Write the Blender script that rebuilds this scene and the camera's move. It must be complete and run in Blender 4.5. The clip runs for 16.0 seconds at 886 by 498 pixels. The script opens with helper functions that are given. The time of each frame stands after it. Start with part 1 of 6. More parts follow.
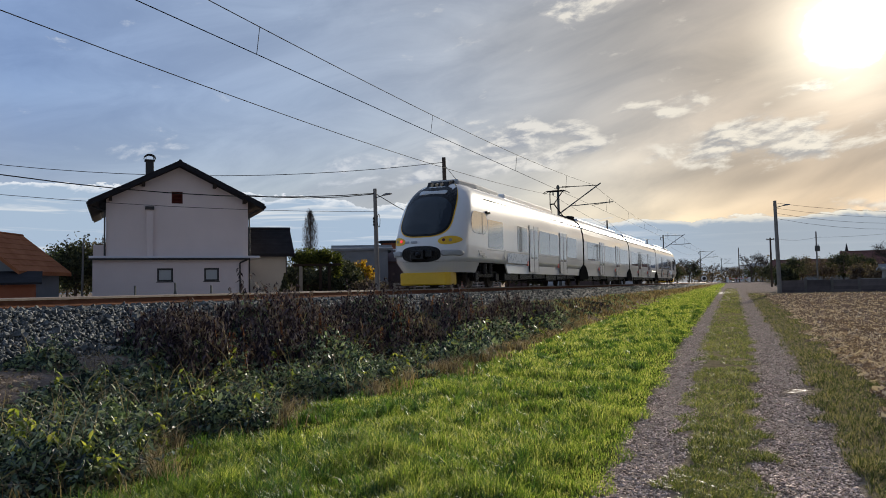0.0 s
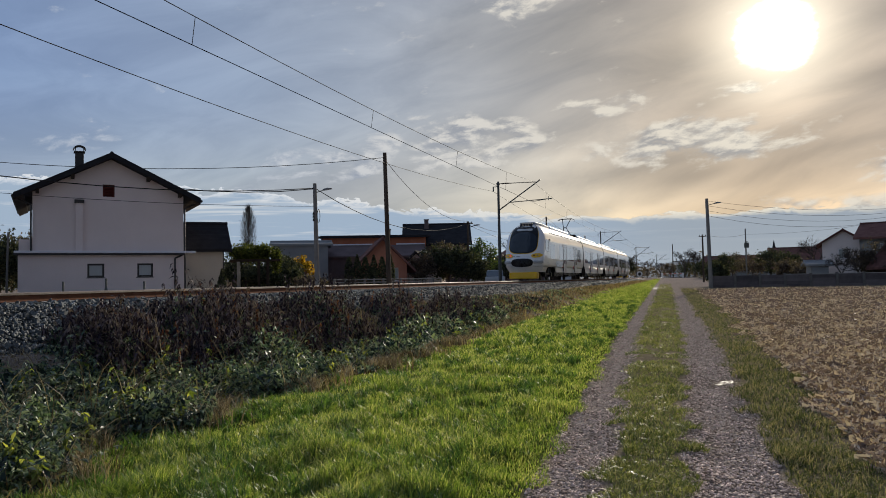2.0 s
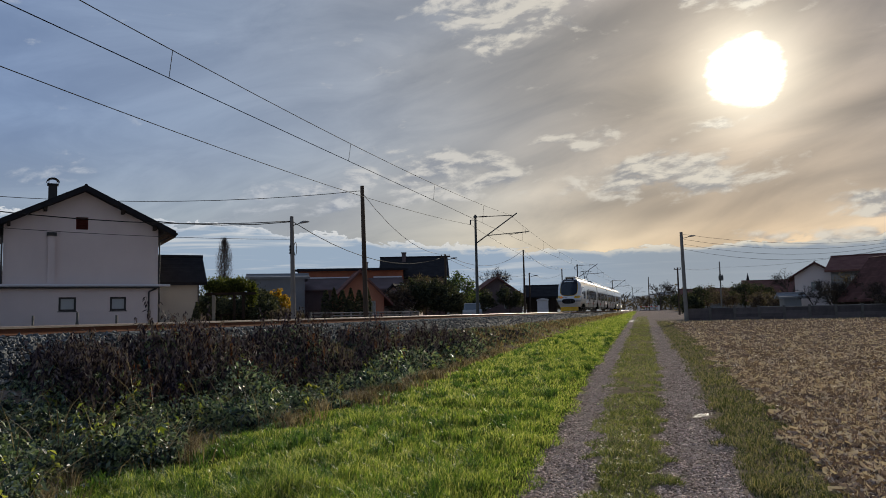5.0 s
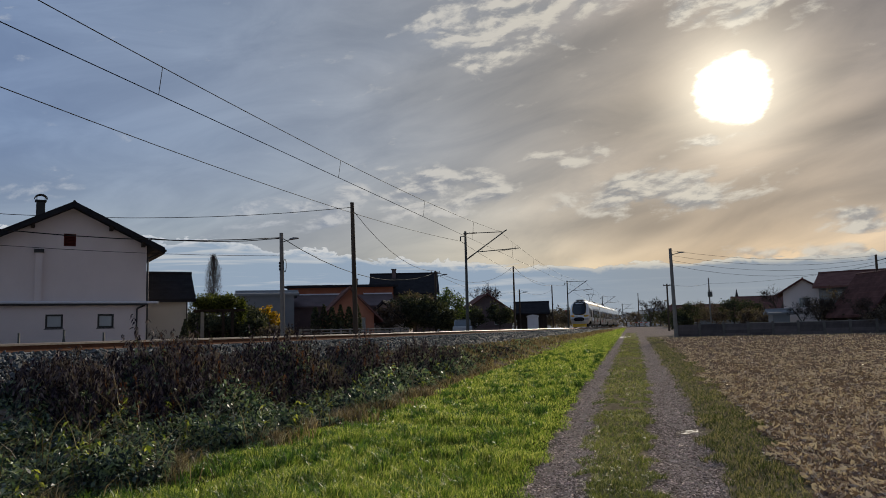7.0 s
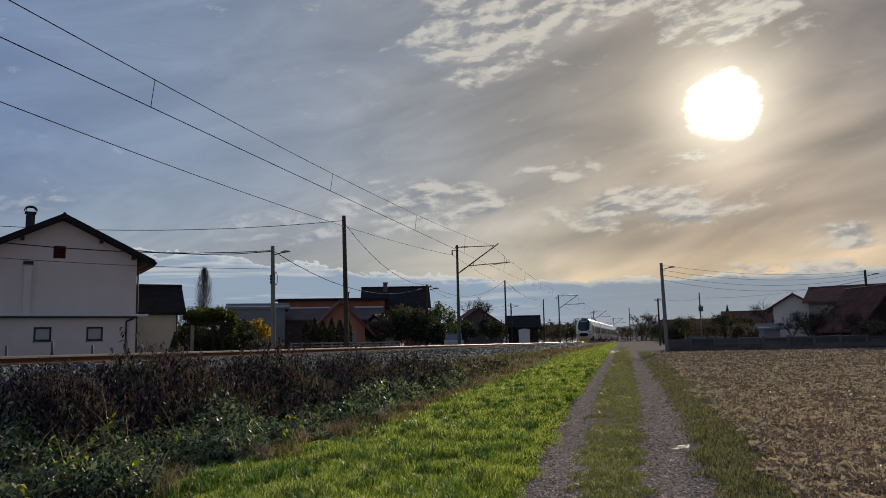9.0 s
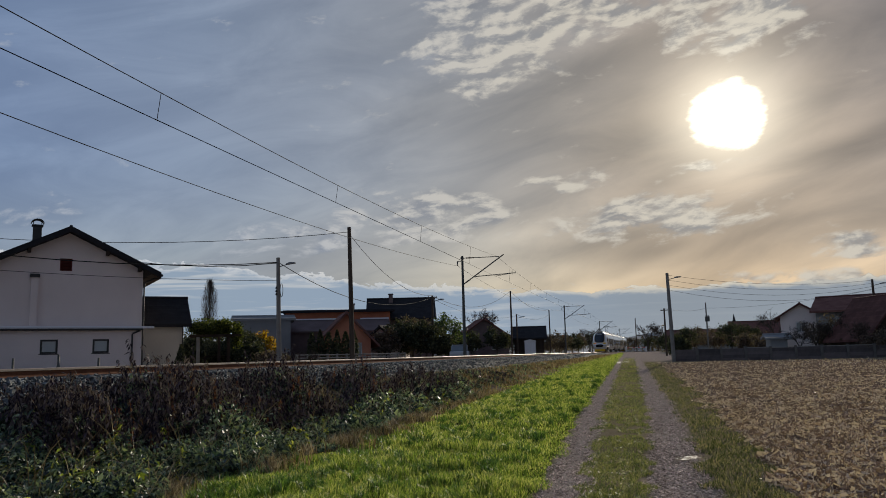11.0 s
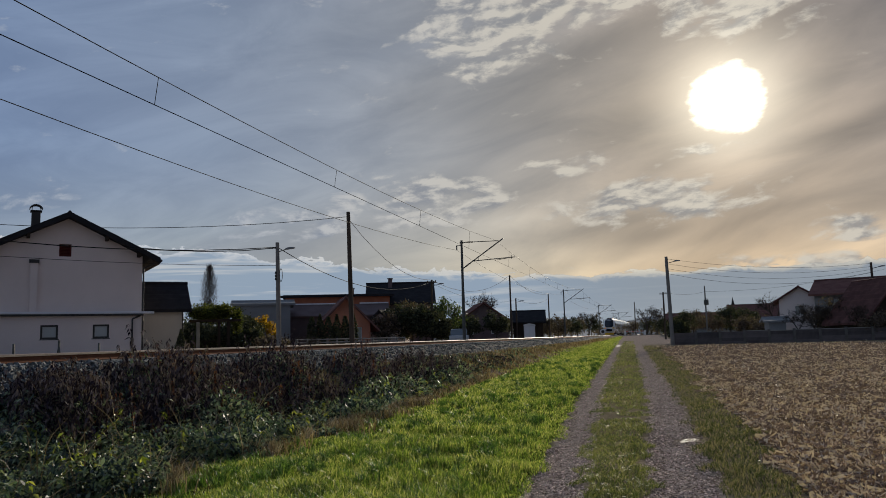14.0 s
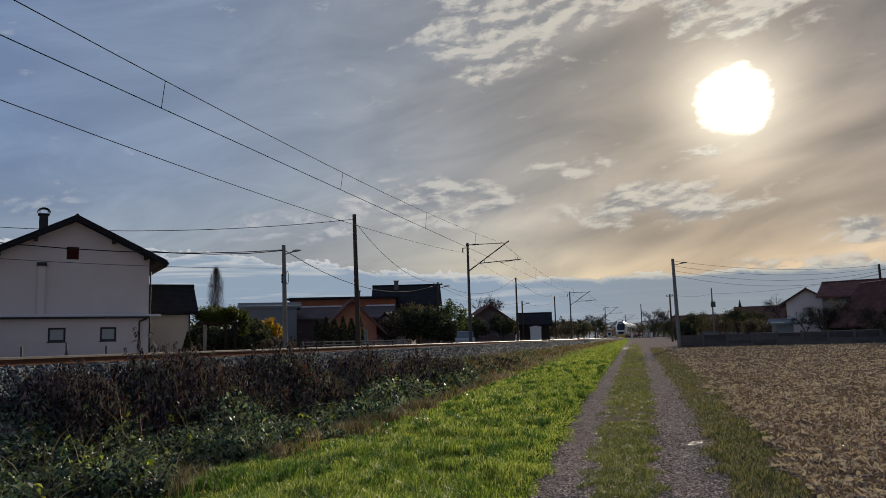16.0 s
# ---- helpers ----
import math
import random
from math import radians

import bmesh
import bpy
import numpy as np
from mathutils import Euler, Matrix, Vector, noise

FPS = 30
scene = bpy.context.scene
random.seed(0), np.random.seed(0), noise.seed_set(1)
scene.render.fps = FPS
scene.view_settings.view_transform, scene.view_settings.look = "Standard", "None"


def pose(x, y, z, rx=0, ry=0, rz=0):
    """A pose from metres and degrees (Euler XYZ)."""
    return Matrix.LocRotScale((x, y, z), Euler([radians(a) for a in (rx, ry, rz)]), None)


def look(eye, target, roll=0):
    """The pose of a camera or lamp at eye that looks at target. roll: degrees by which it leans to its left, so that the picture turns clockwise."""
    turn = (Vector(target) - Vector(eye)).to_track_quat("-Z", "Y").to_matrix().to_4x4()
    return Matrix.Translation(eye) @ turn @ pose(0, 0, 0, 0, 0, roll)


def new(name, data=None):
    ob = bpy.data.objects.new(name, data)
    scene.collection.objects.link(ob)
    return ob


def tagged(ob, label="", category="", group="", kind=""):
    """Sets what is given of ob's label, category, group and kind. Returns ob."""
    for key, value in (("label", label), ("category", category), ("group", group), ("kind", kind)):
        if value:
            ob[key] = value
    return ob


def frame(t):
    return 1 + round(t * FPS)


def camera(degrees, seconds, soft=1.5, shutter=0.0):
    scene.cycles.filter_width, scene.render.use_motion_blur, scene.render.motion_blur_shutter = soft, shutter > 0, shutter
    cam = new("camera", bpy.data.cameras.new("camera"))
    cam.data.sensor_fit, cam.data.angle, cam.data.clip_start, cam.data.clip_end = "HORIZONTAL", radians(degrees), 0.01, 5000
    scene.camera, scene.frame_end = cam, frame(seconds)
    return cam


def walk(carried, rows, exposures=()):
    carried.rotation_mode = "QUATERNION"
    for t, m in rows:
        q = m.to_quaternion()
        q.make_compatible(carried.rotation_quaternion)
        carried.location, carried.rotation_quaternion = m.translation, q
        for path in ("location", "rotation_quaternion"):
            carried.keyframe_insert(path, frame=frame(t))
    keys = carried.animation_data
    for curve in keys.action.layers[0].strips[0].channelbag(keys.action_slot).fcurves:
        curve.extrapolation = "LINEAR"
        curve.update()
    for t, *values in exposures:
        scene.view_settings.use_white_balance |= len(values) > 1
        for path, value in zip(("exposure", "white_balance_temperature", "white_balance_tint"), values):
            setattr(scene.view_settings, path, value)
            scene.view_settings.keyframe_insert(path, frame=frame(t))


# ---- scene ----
EYE_Z = 1.57          # the camera is hand-held over the middle of the farm track
RAIL_X = -11.7        # centre line of the railway, which runs along y
RAIL_Z = 1.52         # top of the rails
cam = camera(60.7, 16.0, 0.9)
PATH = [  # seconds, sideways drift, yaw, pitch, roll
    (0.0, -0.066, 22.767, 2.879, 1.071),
    (0.5, -0.050, 21.048, 2.642, 1.412),
    (1.0, -0.040, 19.850, 2.520, 1.521),
    (1.5, -0.035, 18.951, 2.429, 1.369),
    (2.0, -0.032, 18.313, 2.463, 1.126),
    (2.5, -0.030, 17.871, 2.645, 0.973),
    (3.0, -0.030, 17.539, 2.998, 0.918),
    (3.5, -0.030, 17.288, 3.475, 0.991),
    (4.0, -0.025, 17.040, 3.992, 1.063),
    (6.5, 0.000, 16.085, 5.941, 1.405),
    (7.0, 0.000, 15.883, 6.160, 1.352),
    (7.5, 0.000, 15.673, 6.338, 1.305),
    (8.0, 0.000, 15.491, 6.517, 1.247),
    (8.5, 0.000, 15.327, 6.802, 1.184),
    (9.0, 0.000, 15.229, 7.185, 1.188),
    (11.5, 0.000, 15.728, 8.053, 1.392),
    (12.0, 0.000, 15.751, 7.679, 1.245),
    (12.5, 0.000, 15.703, 7.338, 1.157),
    (13.0, 0.000, 15.630, 7.067, 1.178),
    (13.5, 0.000, 15.571, 6.906, 1.353),
    (14.0, 0.000, 15.622, 6.841, 1.574),
    (14.5, 0.000, 15.760, 6.852, 1.709),
    (15.0, 0.000, 15.905, 6.904, 1.715),
    (15.5, 0.000, 16.020, 6.964, 1.619),
    (16.0, 0.000, 16.086, 7.035, 1.600),]
walk(cam, [(t, pose(dx, 0, EYE_Z, 90 + p, r, y)) for t, dx, y, p, r in PATH],
     exposures=[(0.0, 0.48, 6050, 9), (1.0, 0.38, 6050, 9), (2.5, 0.25, 6050, 9), (4.0, 0.18, 6050, 9), (6.5, 0.04, 6050, 9), (9.0, -0.02, 6050, 9), (12.0, -0.05, 6050, 9), (16.0, -0.04, 6050, 9)])

# ---- sky and sun ----
SUN_AZ, SUN_EL = 6.0, 16.4   # degrees right of the railway's direction, and above the horizon
sun_dir = Vector((math.sin(radians(SUN_AZ)) * math.cos(radians(SUN_EL)), math.cos(radians(SUN_AZ)) * math.cos(radians(SUN_EL)), math.sin(radians(SUN_EL))))
sun = new("sun", bpy.data.lights.new("sun", "SUN"))
sun.data.energy, sun.data.angle, sun.data.color = 3.8, radians(1.5), (1.0, 0.86, 0.66)
sun.matrix_world = look((0, 0, 60), Vector((0, 0, 60)) - sun_dir)


class Graph:
    """Short-hand for node trees: values are sockets or numbers."""

    def __init__(self, tree):
        self.tree = tree
        tree.nodes.clear()

    def add(self, kind, **props):
        n = self.tree.nodes.new(kind)
        for k, v in props.items():
            setattr(n, k, v)
        return n

    def put(self, socket, value):
        if isinstance(value, bpy.types.NodeSocket):
            self.tree.links.new(value, socket)
        elif isinstance(value, (tuple, list)) and len(value) == 3 and socket.type == "RGBA":
            socket.default_value = (*value, 1)
        else:
            socket.default_value = value

    def math(self, op, *values):
        n = self.add("ShaderNodeMath", operation=op)
        for i, v in enumerate(values):
            self.put(n.inputs[i], v)
        return n.outputs[0]

    def step(self, x, lo, hi, to_lo=0.0, to_hi=1.0):
        n = self.add("ShaderNodeMapRange", interpolation_type="SMOOTHSTEP")
        for i, v in enumerate((x, lo, hi, to_lo, to_hi)):
            self.put(n.inputs[i], v)
        return n.outputs[0]

    def mix(self, f, a, b, blend="MIX"):
        n = self.add("ShaderNodeMix", data_type="RGBA", blend_type=blend)
        self.put(n.inputs[0], f), self.put(n.inputs[6], a), self.put(n.inputs[7], b)
        return n.outputs[2]

    def noise(self, vector, scale, detail=4.0, rough=0.55, distortion=0.0):
        n = self.add("ShaderNodeTexNoise")
        self.put(n.inputs["Vector"], vector)
        for k, v in (("Scale", scale), ("Detail", detail), ("Roughness", rough), ("Distortion", distortion)):
            n.inputs[k].default_value = v
        return n.outputs["Fac"]

    def xyz(self, x, y, z=0.0):
        n = self.add("ShaderNodeCombineXYZ")
        for i, v in enumerate((x, y, z)):
            self.put(n.inputs[i], v)
        return n.outputs[0]

    def split(self, v):
        n = self.add("ShaderNodeSeparateXYZ")
        self.put(n.inputs[0], v)
        return n.outputs

    def ramp(self, f, stops):
        n = self.add("ShaderNodeValToRGB")
        self.put(n.inputs[0], f)
        e = n.color_ramp.elements
        while len(e) < len(stops):
            e.new(0.5)
        for el, (p, c) in zip(e, stops):
            el.position, el.color = p, (*c, 1)
        return n.outputs[0]


def build_sky():
    world = bpy.data.worlds.new("evening_sky")
    scene.world = world
    world.use_nodes = True
    g = Graph(world.node_tree)
    way = g.add("ShaderNodeTexCoord").outputs["Generated"]
    sky = g.add("ShaderNodeTexSky", sky_type="NISHITA", sun_disc=False, sun_elevation=radians(SUN_EL), sun_rotation=radians(SUN_AZ),
                air_density=1.0, dust_density=1.6, ozone_density=1.6)
    x, y, z = g.split(way)
    az = g.math("MULTIPLY", g.math("ARCTAN2", x, y), 57.2958)
    el = g.math("MULTIPLY", g.math("ARCSINE", z), 57.2958)
    dot = g.add("ShaderNodeVectorMath", operation="DOT_PRODUCT")
    g.put(dot.inputs[0], way)
    dot.inputs[1].default_value = sun_dir
    off = g.math("MULTIPLY", g.math("ARCCOSINE", g.math("MINIMUM", dot.outputs["Value"], 0.9999999)), 57.2958)   # degrees from the sun
    # a thin veil of high cloud, warm and bright round the sun, blue-grey away from it
    veil = g.ramp(g.math("DIVIDE", off, 90.0), [(0.0, (0.66, 0.56, 0.42)), (0.07, (0.37, 0.325, 0.262)), (0.14, (0.28, 0.263, 0.24)), (0.25, (0.25, 0.255, 0.27)),
                                                (0.42, (0.24, 0.285, 0.37)), (0.62, (0.18, 0.245, 0.385)), (1.0, (0.22, 0.275, 0.38))])
    low = g.step(el, 15.0, 4.0)
    veil = g.mix(g.math("MULTIPLY", low, g.step(az, -48.0, 0.0, 0.42, 0.74)), veil, g.mix(g.step(az, -25.0, 4.0), (0.340, 0.314, 0.268), (0.325, 0.266, 0.192)))
    # streaks drawn out along the wind
    drift = g.xyz(g.math("MULTIPLY", az, 0.05), g.math("ADD", g.math("MULTIPLY", el, 0.17), g.math("MULTIPLY", az, -0.035)))
    streak = g.noise(drift, 1.6, 6.0, 0.6, 0.6)
    thick = g.noise(drift, 0.55, 3.0, 0.5, 0.3)
    thin_sky = g.mix(0.10, (0, 0, 0), sky.outputs[0])
    base = g.mix(g.step(thick, 0.25, 0.62, 0.72, 0.97), thin_sky, veil)
    base = g.mix(1.0, base, g.mix(g.step(streak, 0.28, 0.72), (0.85, 0.865, 0.89), (1.13, 1.115, 1.09)), "MULTIPLY")
    base = g.mix(1.0, base, g.mix(g.step(az, -20.0, 8.0), (1, 1, 1), (0.625, 0.588, 0.59)), "MULTIPLY")
    base = g.mix(g.math("MULTIPLY", g.step(az, -2.0, 12.0), g.step(el, 13.0, 20.0)), base, g.mix(1.0, base, (0.80, 0.82, 0.86), "MULTIPLY"))
    # puffs of lower cloud: bright torn edges, grey hearts
    tilt = g.math("ADD", g.math("MULTIPLY", el, 0.36), g.math("MULTIPLY", az, -0.03))
    puff_at = g.xyz(g.math("MULTIPLY", az, 0.15), tilt)
    puff = g.noise(puff_at, 1.8, 7.0, 0.58, 0.25)
    # the same clouds a little nearer to the sun: what lies behind thicker cloud is grey
    heart = g.noise(g.xyz(g.math("ADD", g.math("MULTIPLY", az, 0.15), g.step(az, -4.0, 10.0, 0.07, -0.07)), g.math("ADD", tilt, g.step(el, 13.0, 19.0, 0.13, -0.13))), 1.8, 7.0, 0.58, 0.25)

    def patch(a, e, wa, we):
        d2 = g.math("ADD", g.math("POWER", g.math("DIVIDE", g.math("SUBTRACT", az, a), wa), 2.0), g.math("POWER", g.math("DIVIDE", g.math("SUBTRACT", el, e), we), 2.0))
        return g.step(d2, 1.6, 0.0)
    where = patch(0.5, 9.6, 8.5, 2.0)
    for a, e, wa, we, much in ((-16.8, 10.5, 7.5, 2.2, 0.95), (-12.8, 10.6, 3.0, 1.8, 1.0), (-11.5, 23.0, 6.5, 3.8, 1.15), (-4.0, 25.2, 6.5, 3.0, 1.05), (7.2, 23.2, 6.0, 3.2, 1.1), (-27.0, 8.8, 6.0, 1.5, 0.7), (-45.0, 10.5, 4.0, 1.2, 0.5), (-5.0, 12.8, 5.0, 1.0, 0.7),
                            (13.5, 6.6, 4.5, 1.0, 0.9), (5.0, 13.0, 3.0, 0.6, 0.8), (12.0, 4.4, 8.0, 1.2, 0.8)):
        where = g.math("MAXIMUM", where, g.math("MULTIPLY", patch(a, e, wa, we), much))
    cover = g.step(g.math("ADD", puff, g.math("MULTIPLY", where, 0.30)), 0.62, 0.82)
    shade = g.step(g.math("SUBTRACT", heart, puff), -0.09, 0.11)
    lit = g.mix(g.step(off, 45.0, 8.0), (0.46, 0.475, 0.505), (0.66, 0.585, 0.47))
    dull = g.mix(g.step(off, 45.0, 8.0), (0.26, 0.295, 0.36), (0.30, 0.285, 0.27))
    base = g.mix(g.math("MULTIPLY", cover, 0.92), base, g.mix(shade, lit, dull))
    # the bank of grey cloud along the horizon with its bright upper rim
    rim_noise = g.noise(g.xyz(g.math("MULTIPLY", az, 0.16), g.math("MULTIPLY", el, 0.30), 3.0), 2.2, 6.0, 0.62, 0.5)
    top = g.math("ADD", g.step(az, -46.0, -3.0, 7.4, 4.55), g.math("MULTIPLY", g.math("SUBTRACT", rim_noise, 0.5), g.step(az, -14.0, -6.0, 2.9, 1.7)))
    below = g.math("SUBTRACT", top, el)
    bank = g.step(below, -0.03, 0.07)
    rim = g.math("MULTIPLY", bank, g.step(below, 0.50, 0.06))
    rim = g.math("MULTIPLY", rim, g.step(rim_noise, 0.25, 0.7, 0.35, 1.0))
    gaps = g.noise(g.xyz(g.math("MULTIPLY", az, 0.05), g.math("MULTIPLY", el, 0.75)), 1.5, 5.0, 0.6, 0.4)
    bank_colour = g.mix(g.math("MULTIPLY", g.step(gaps, 0.50, 0.64), g.step(az, -3.0, -15.0, 0.08, 0.65)), g.mix(g.step(az, -14.0, 2.0), (0.30, 0.36, 0.43), (0.285, 0.312, 0.338)), (0.62, 0.60, 0.56))
    bank_colour = g.mix(g.step(el, 3.5, 0.0, 0.0, 0.55), bank_colour, g.mix(g.step(az, -14.0, 2.0), (0.37, 0.42, 0.47), (0.37, 0.385, 0.39)))
    bank_colour = g.mix(rim, bank_colour, g.mix(g.step(az, -40.0, 5.0), (0.64, 0.63, 0.62), (0.74, 0.65, 0.50)))
    base = g.mix(bank, base, bank_colour)
    # the sun's glare through the veil
    ragged = g.math("ADD", off, g.math("MULTIPLY", g.math("SUBTRACT", g.noise(puff_at, 3.0, 4.0), 0.5), 1.6))
    glare = g.math("ADD", g.math("ADD", g.math("MULTIPLY", g.step(ragged, 2.7, 1.1), 6.0), g.math("MULTIPLY", g.math("EXPONENT", g.math("MULTIPLY", g.math("MULTIPLY", off, off), -0.075)), 0.55)), g.math("MULTIPLY", g.math("EXPONENT", g.math("MULTIPLY", off, -0.36)), 0.60))
    hot = g.mix(1.0, (1.0, 0.86, 0.62), g.xyz(glare, glare, glare), "MULTIPLY")
    base = g.mix(1.0, base, hot, "ADD")
    back = g.add("ShaderNodeBackground")
    g.put(back.inputs[0], base)
    back.inputs[1].default_value = 1.0
    out = g.add("ShaderNodeOutputWorld")
    g.tree.links.new(back.outputs[0], out.inputs[0])
    world.cycles.sampling_method = "MANUAL"
    world.cycles.sample_map_resolution = 1024


build_sky()


# ---- materials ----
def material(name, colours, scale=3.0, fine=40.0, rough=0.8, metal=0.0, bump=0.3, depth=0.01, spread=0.0, island=False, stretch=(1, 1, 1), emit=0.0, through_light=0.0, coat=0.0, spec=None):
    """colours: from dark to light, mixed by two sizes of noise; spread: how far single pieces differ."""
    m = bpy.data.materials.new(name)
    m.use_nodes = True
    g = Graph(m.node_tree)
    at = g.add("ShaderNodeTexCoord").outputs["Object"]
    mp = g.add("ShaderNodeMapping")
    g.put(mp.inputs[0], at)
    mp.inputs["Scale"].default_value = stretch
    at = mp.outputs[0]
    big, small = g.noise(at, scale, 5.0, 0.6), g.noise(at, fine, 3.0, 0.6)
    f = g.math("ADD", g.math("MULTIPLY", big, 0.62), g.math("MULTIPLY", small, 0.38))
    if spread:
        r = g.add("ShaderNodeNewGeometry").outputs["Random Per Island"] if island else g.add("ShaderNodeObjectInfo").outputs["Random"]
        f = g.math("ADD", f, g.math("MULTIPLY", g.math("SUBTRACT", r, 0.5), spread))
    n = len(colours)
    col = g.ramp(f, [(0.30 + 0.40 * i / max(1, n - 1), c) for i, c in enumerate(colours)])
    p = g.add("ShaderNodeBsdfPrincipled")
    g.put(p.inputs["Base Color"], col)
    g.put(p.inputs["Roughness"], g.step(small, 0.2, 0.8, max(0.02, rough - 0.08), min(1.0, rough + 0.08)))
    p.inputs["Metallic"].default_value = metal
    p.inputs["Specular IOR Level"].default_value = spec if spec is not None else 0.5 if rough < 0.6 else 0.08
    p.inputs["Coat Weight"].default_value = coat
    p.inputs["Coat Roughness"].default_value = 0.05
    if emit:
        g.put(p.inputs["Emission Color"], col)
        p.inputs["Emission Strength"].default_value = emit
    if bump:
        b = g.add("ShaderNodeBump")
        b.inputs["Strength"].default_value, b.inputs["Distance"].default_value = bump, depth
        g.put(b.inputs["Height"], f)
        g.put(p.inputs["Normal"], b.outputs[0])
    out = g.add("ShaderNodeOutputMaterial")
    if through_light:
        t = g.add("ShaderNodeBsdfTranslucent")
        g.put(t.inputs[0], g.mix(1.0, col, (1.5, 1.5, 0.8), "MULTIPLY"))
        s = g.add("ShaderNodeMixShader")
        s.inputs[0].default_value = through_light
        g.tree.links.new(p.outputs[0], s.inputs[1]), g.tree.links.new(t.outputs[0], s.inputs[2])
        g.tree.links.new(s.outputs[0], out.inputs[0])
    else:
        g.tree.links.new(p.outputs[0], out.inputs[0])
    return m


def glass_material(name, tint, rough=0.04, coat=1.0, spec=0.5, metal=0.0):
    m = bpy.data.materials.new(name)
    m.use_nodes = True
    p = m.node_tree.nodes["Principled BSDF"]
    p.inputs["Base Color"].default_value = (*tint, 1)
    p.inputs["Roughness"].default_value = rough
    p.inputs["Coat Weight"].default_value = coat
    p.inputs["Coat Roughness"].default_value = 0.02
    p.inputs["Specular IOR Level"].default_value = spec
    p.inputs["Metallic"].default_value = metal
    return m


M = {}
M["steel"] = material("worn_rail_steel", [(0.16, 0.13, 0.105), (0.34, 0.29, 0.25)], 2, 30, 0.5, 0.5, 0.1)
M["rust"] = material("rusty_rail_side", [(0.10, 0.045, 0.025), (0.21, 0.10, 0.06)], 3, 60, 0.85)
M["concrete"] = material("weathered_concrete", [(0.20, 0.19, 0.175), (0.34, 0.33, 0.31)], 1.5, 50, 0.9)
M["ballast"] = material("grey_ballast_stone", [(0.045, 0.053, 0.057), (0.105, 0.115, 0.118), (0.22, 0.228, 0.228)], 8, 60, 0.75, spec=0.12, spread=0.6, island=True)
M["ballast_bed"] = material("ballast_bed", [(0.03, 0.03, 0.03), (0.10, 0.10, 0.095)], 14, 45, 0.9, bump=0.8, depth=0.03)
M["pole_wood"] = material("old_dark_pole_wood", [(0.045, 0.035, 0.028), (0.12, 0.095, 0.075)], 3, 40, 0.9, stretch=(1, 1, 0.08))
M["pole_concrete"] = material("pole_concrete", [(0.16, 0.15, 0.14), (0.27, 0.26, 0.24)], 2, 40, 0.9)
M["mast"] = material("painted_mast_steel", [(0.07, 0.075, 0.07), (0.13, 0.135, 0.13)], 2, 30, 0.6, 0.3)
M["wire"] = material("dull_wire", [(0.012, 0.012, 0.012), (0.03, 0.028, 0.026)], 2, 30, 0.7, 0.2, 0)
# the sun's glint along this cable is painted as a pale matt colour
M["wire_glint"] = material("sun_glint_cable", [(0.42, 0.42, 0.42), (0.52, 0.52, 0.52)], 2, 30, 0.85, 0.0, 0)
M["insulator"] = material("brown_glazed_insulator", [(0.06, 0.03, 0.02), (0.10, 0.05, 0.03)], 5, 30, 0.25)
M["train_white"] = material("white_train_paint", [(0.71, 0.72, 0.725), (0.77, 0.78, 0.785)], 0.3, 0.2, 0.36, 0, 0, coat=1.0, spec=0.25)
M["train_grey"] = material("grey_train_paint", [(0.36, 0.38, 0.40), (0.43, 0.45, 0.47)], 0.8, 8, 0.65, 0, 0)
M["train_yellow"] = material("yellow_train_paint", [(0.72, 0.43, 0.01), (0.82, 0.51, 0.015)], 0.8, 8, 0.35, 0, 0)
M["train_black"] = material("black_train_parts", [(0.006, 0.006, 0.008), (0.016, 0.016, 0.018)], 2, 20, 0.28, spec=0.2)
M["rubber"] = material("black_rubber", [(0.008, 0.008, 0.009), (0.018, 0.018, 0.018)], 2, 20, 0.8, spec=0.0)
M["train_glass"] = glass_material("dark_train_glass", (0.003, 0.010, 0.020), 0.06, 0.0)
# pale warm base colour stands in for bright sky reflected in the panes
M["side_glass"] = glass_material("sky_toned_side_glass", (0.42, 0.40, 0.365), 0.06, 1.0, 1.0, 0.5)
M["tail_light"] = material("lit_tail_light", [(0.95, 0.03, 0.05), (1.0, 0.05, 0.07)], 1, 2, 0.3, 0, 0, emit=0.6)
M["lamp_glass"] = glass_material("lamp_glass", (0.35, 0.30, 0.22))
M["render_white"] = material("grey_white_render", [(0.67, 0.59, 0.56), (0.785, 0.695, 0.66)], 0.5, 30, 0.9, bump=0.15)
M["render_cream"] = material("cream_render", [(0.50, 0.46, 0.38), (0.60, 0.56, 0.47)], 0.5, 30, 0.9, bump=0.15)
M["roof_dark"] = material("dark_roof_tiles", [(0.016, 0.016, 0.019), (0.036, 0.036, 0.040)], 1.5, 25, 0.92, spread=0.2)
M["roof_red"] = material("old_red_roof_tiles", [(0.080, 0.040, 0.036), (0.135, 0.068, 0.060), (0.20, 0.105, 0.090)], 1.2, 14, 0.95, spread=0.3)
M["roof_orange"] = material("orange_clay_tiles", [(0.24, 0.085, 0.035), (0.45, 0.19, 0.09)], 1.2, 14, 0.85, spread=0.35)
M["brick"] = material("orange_brick", [(0.27, 0.09, 0.05), (0.40, 0.16, 0.09)], 1.0, 18, 0.9)
M["terracotta"] = material("terracotta_render", [(0.42, 0.17, 0.11), (0.54, 0.25, 0.16)], 0.6, 20, 0.9)
M["grey_wall"] = material("grey_render", [(0.20, 0.21, 0.22), (0.28, 0.29, 0.30)], 0.6, 20, 0.9)
M["mauve_wall"] = material("weathered_mauve_sheeting", [(0.11, 0.085, 0.085), (0.18, 0.14, 0.14)], 0.8, 20, 0.9)
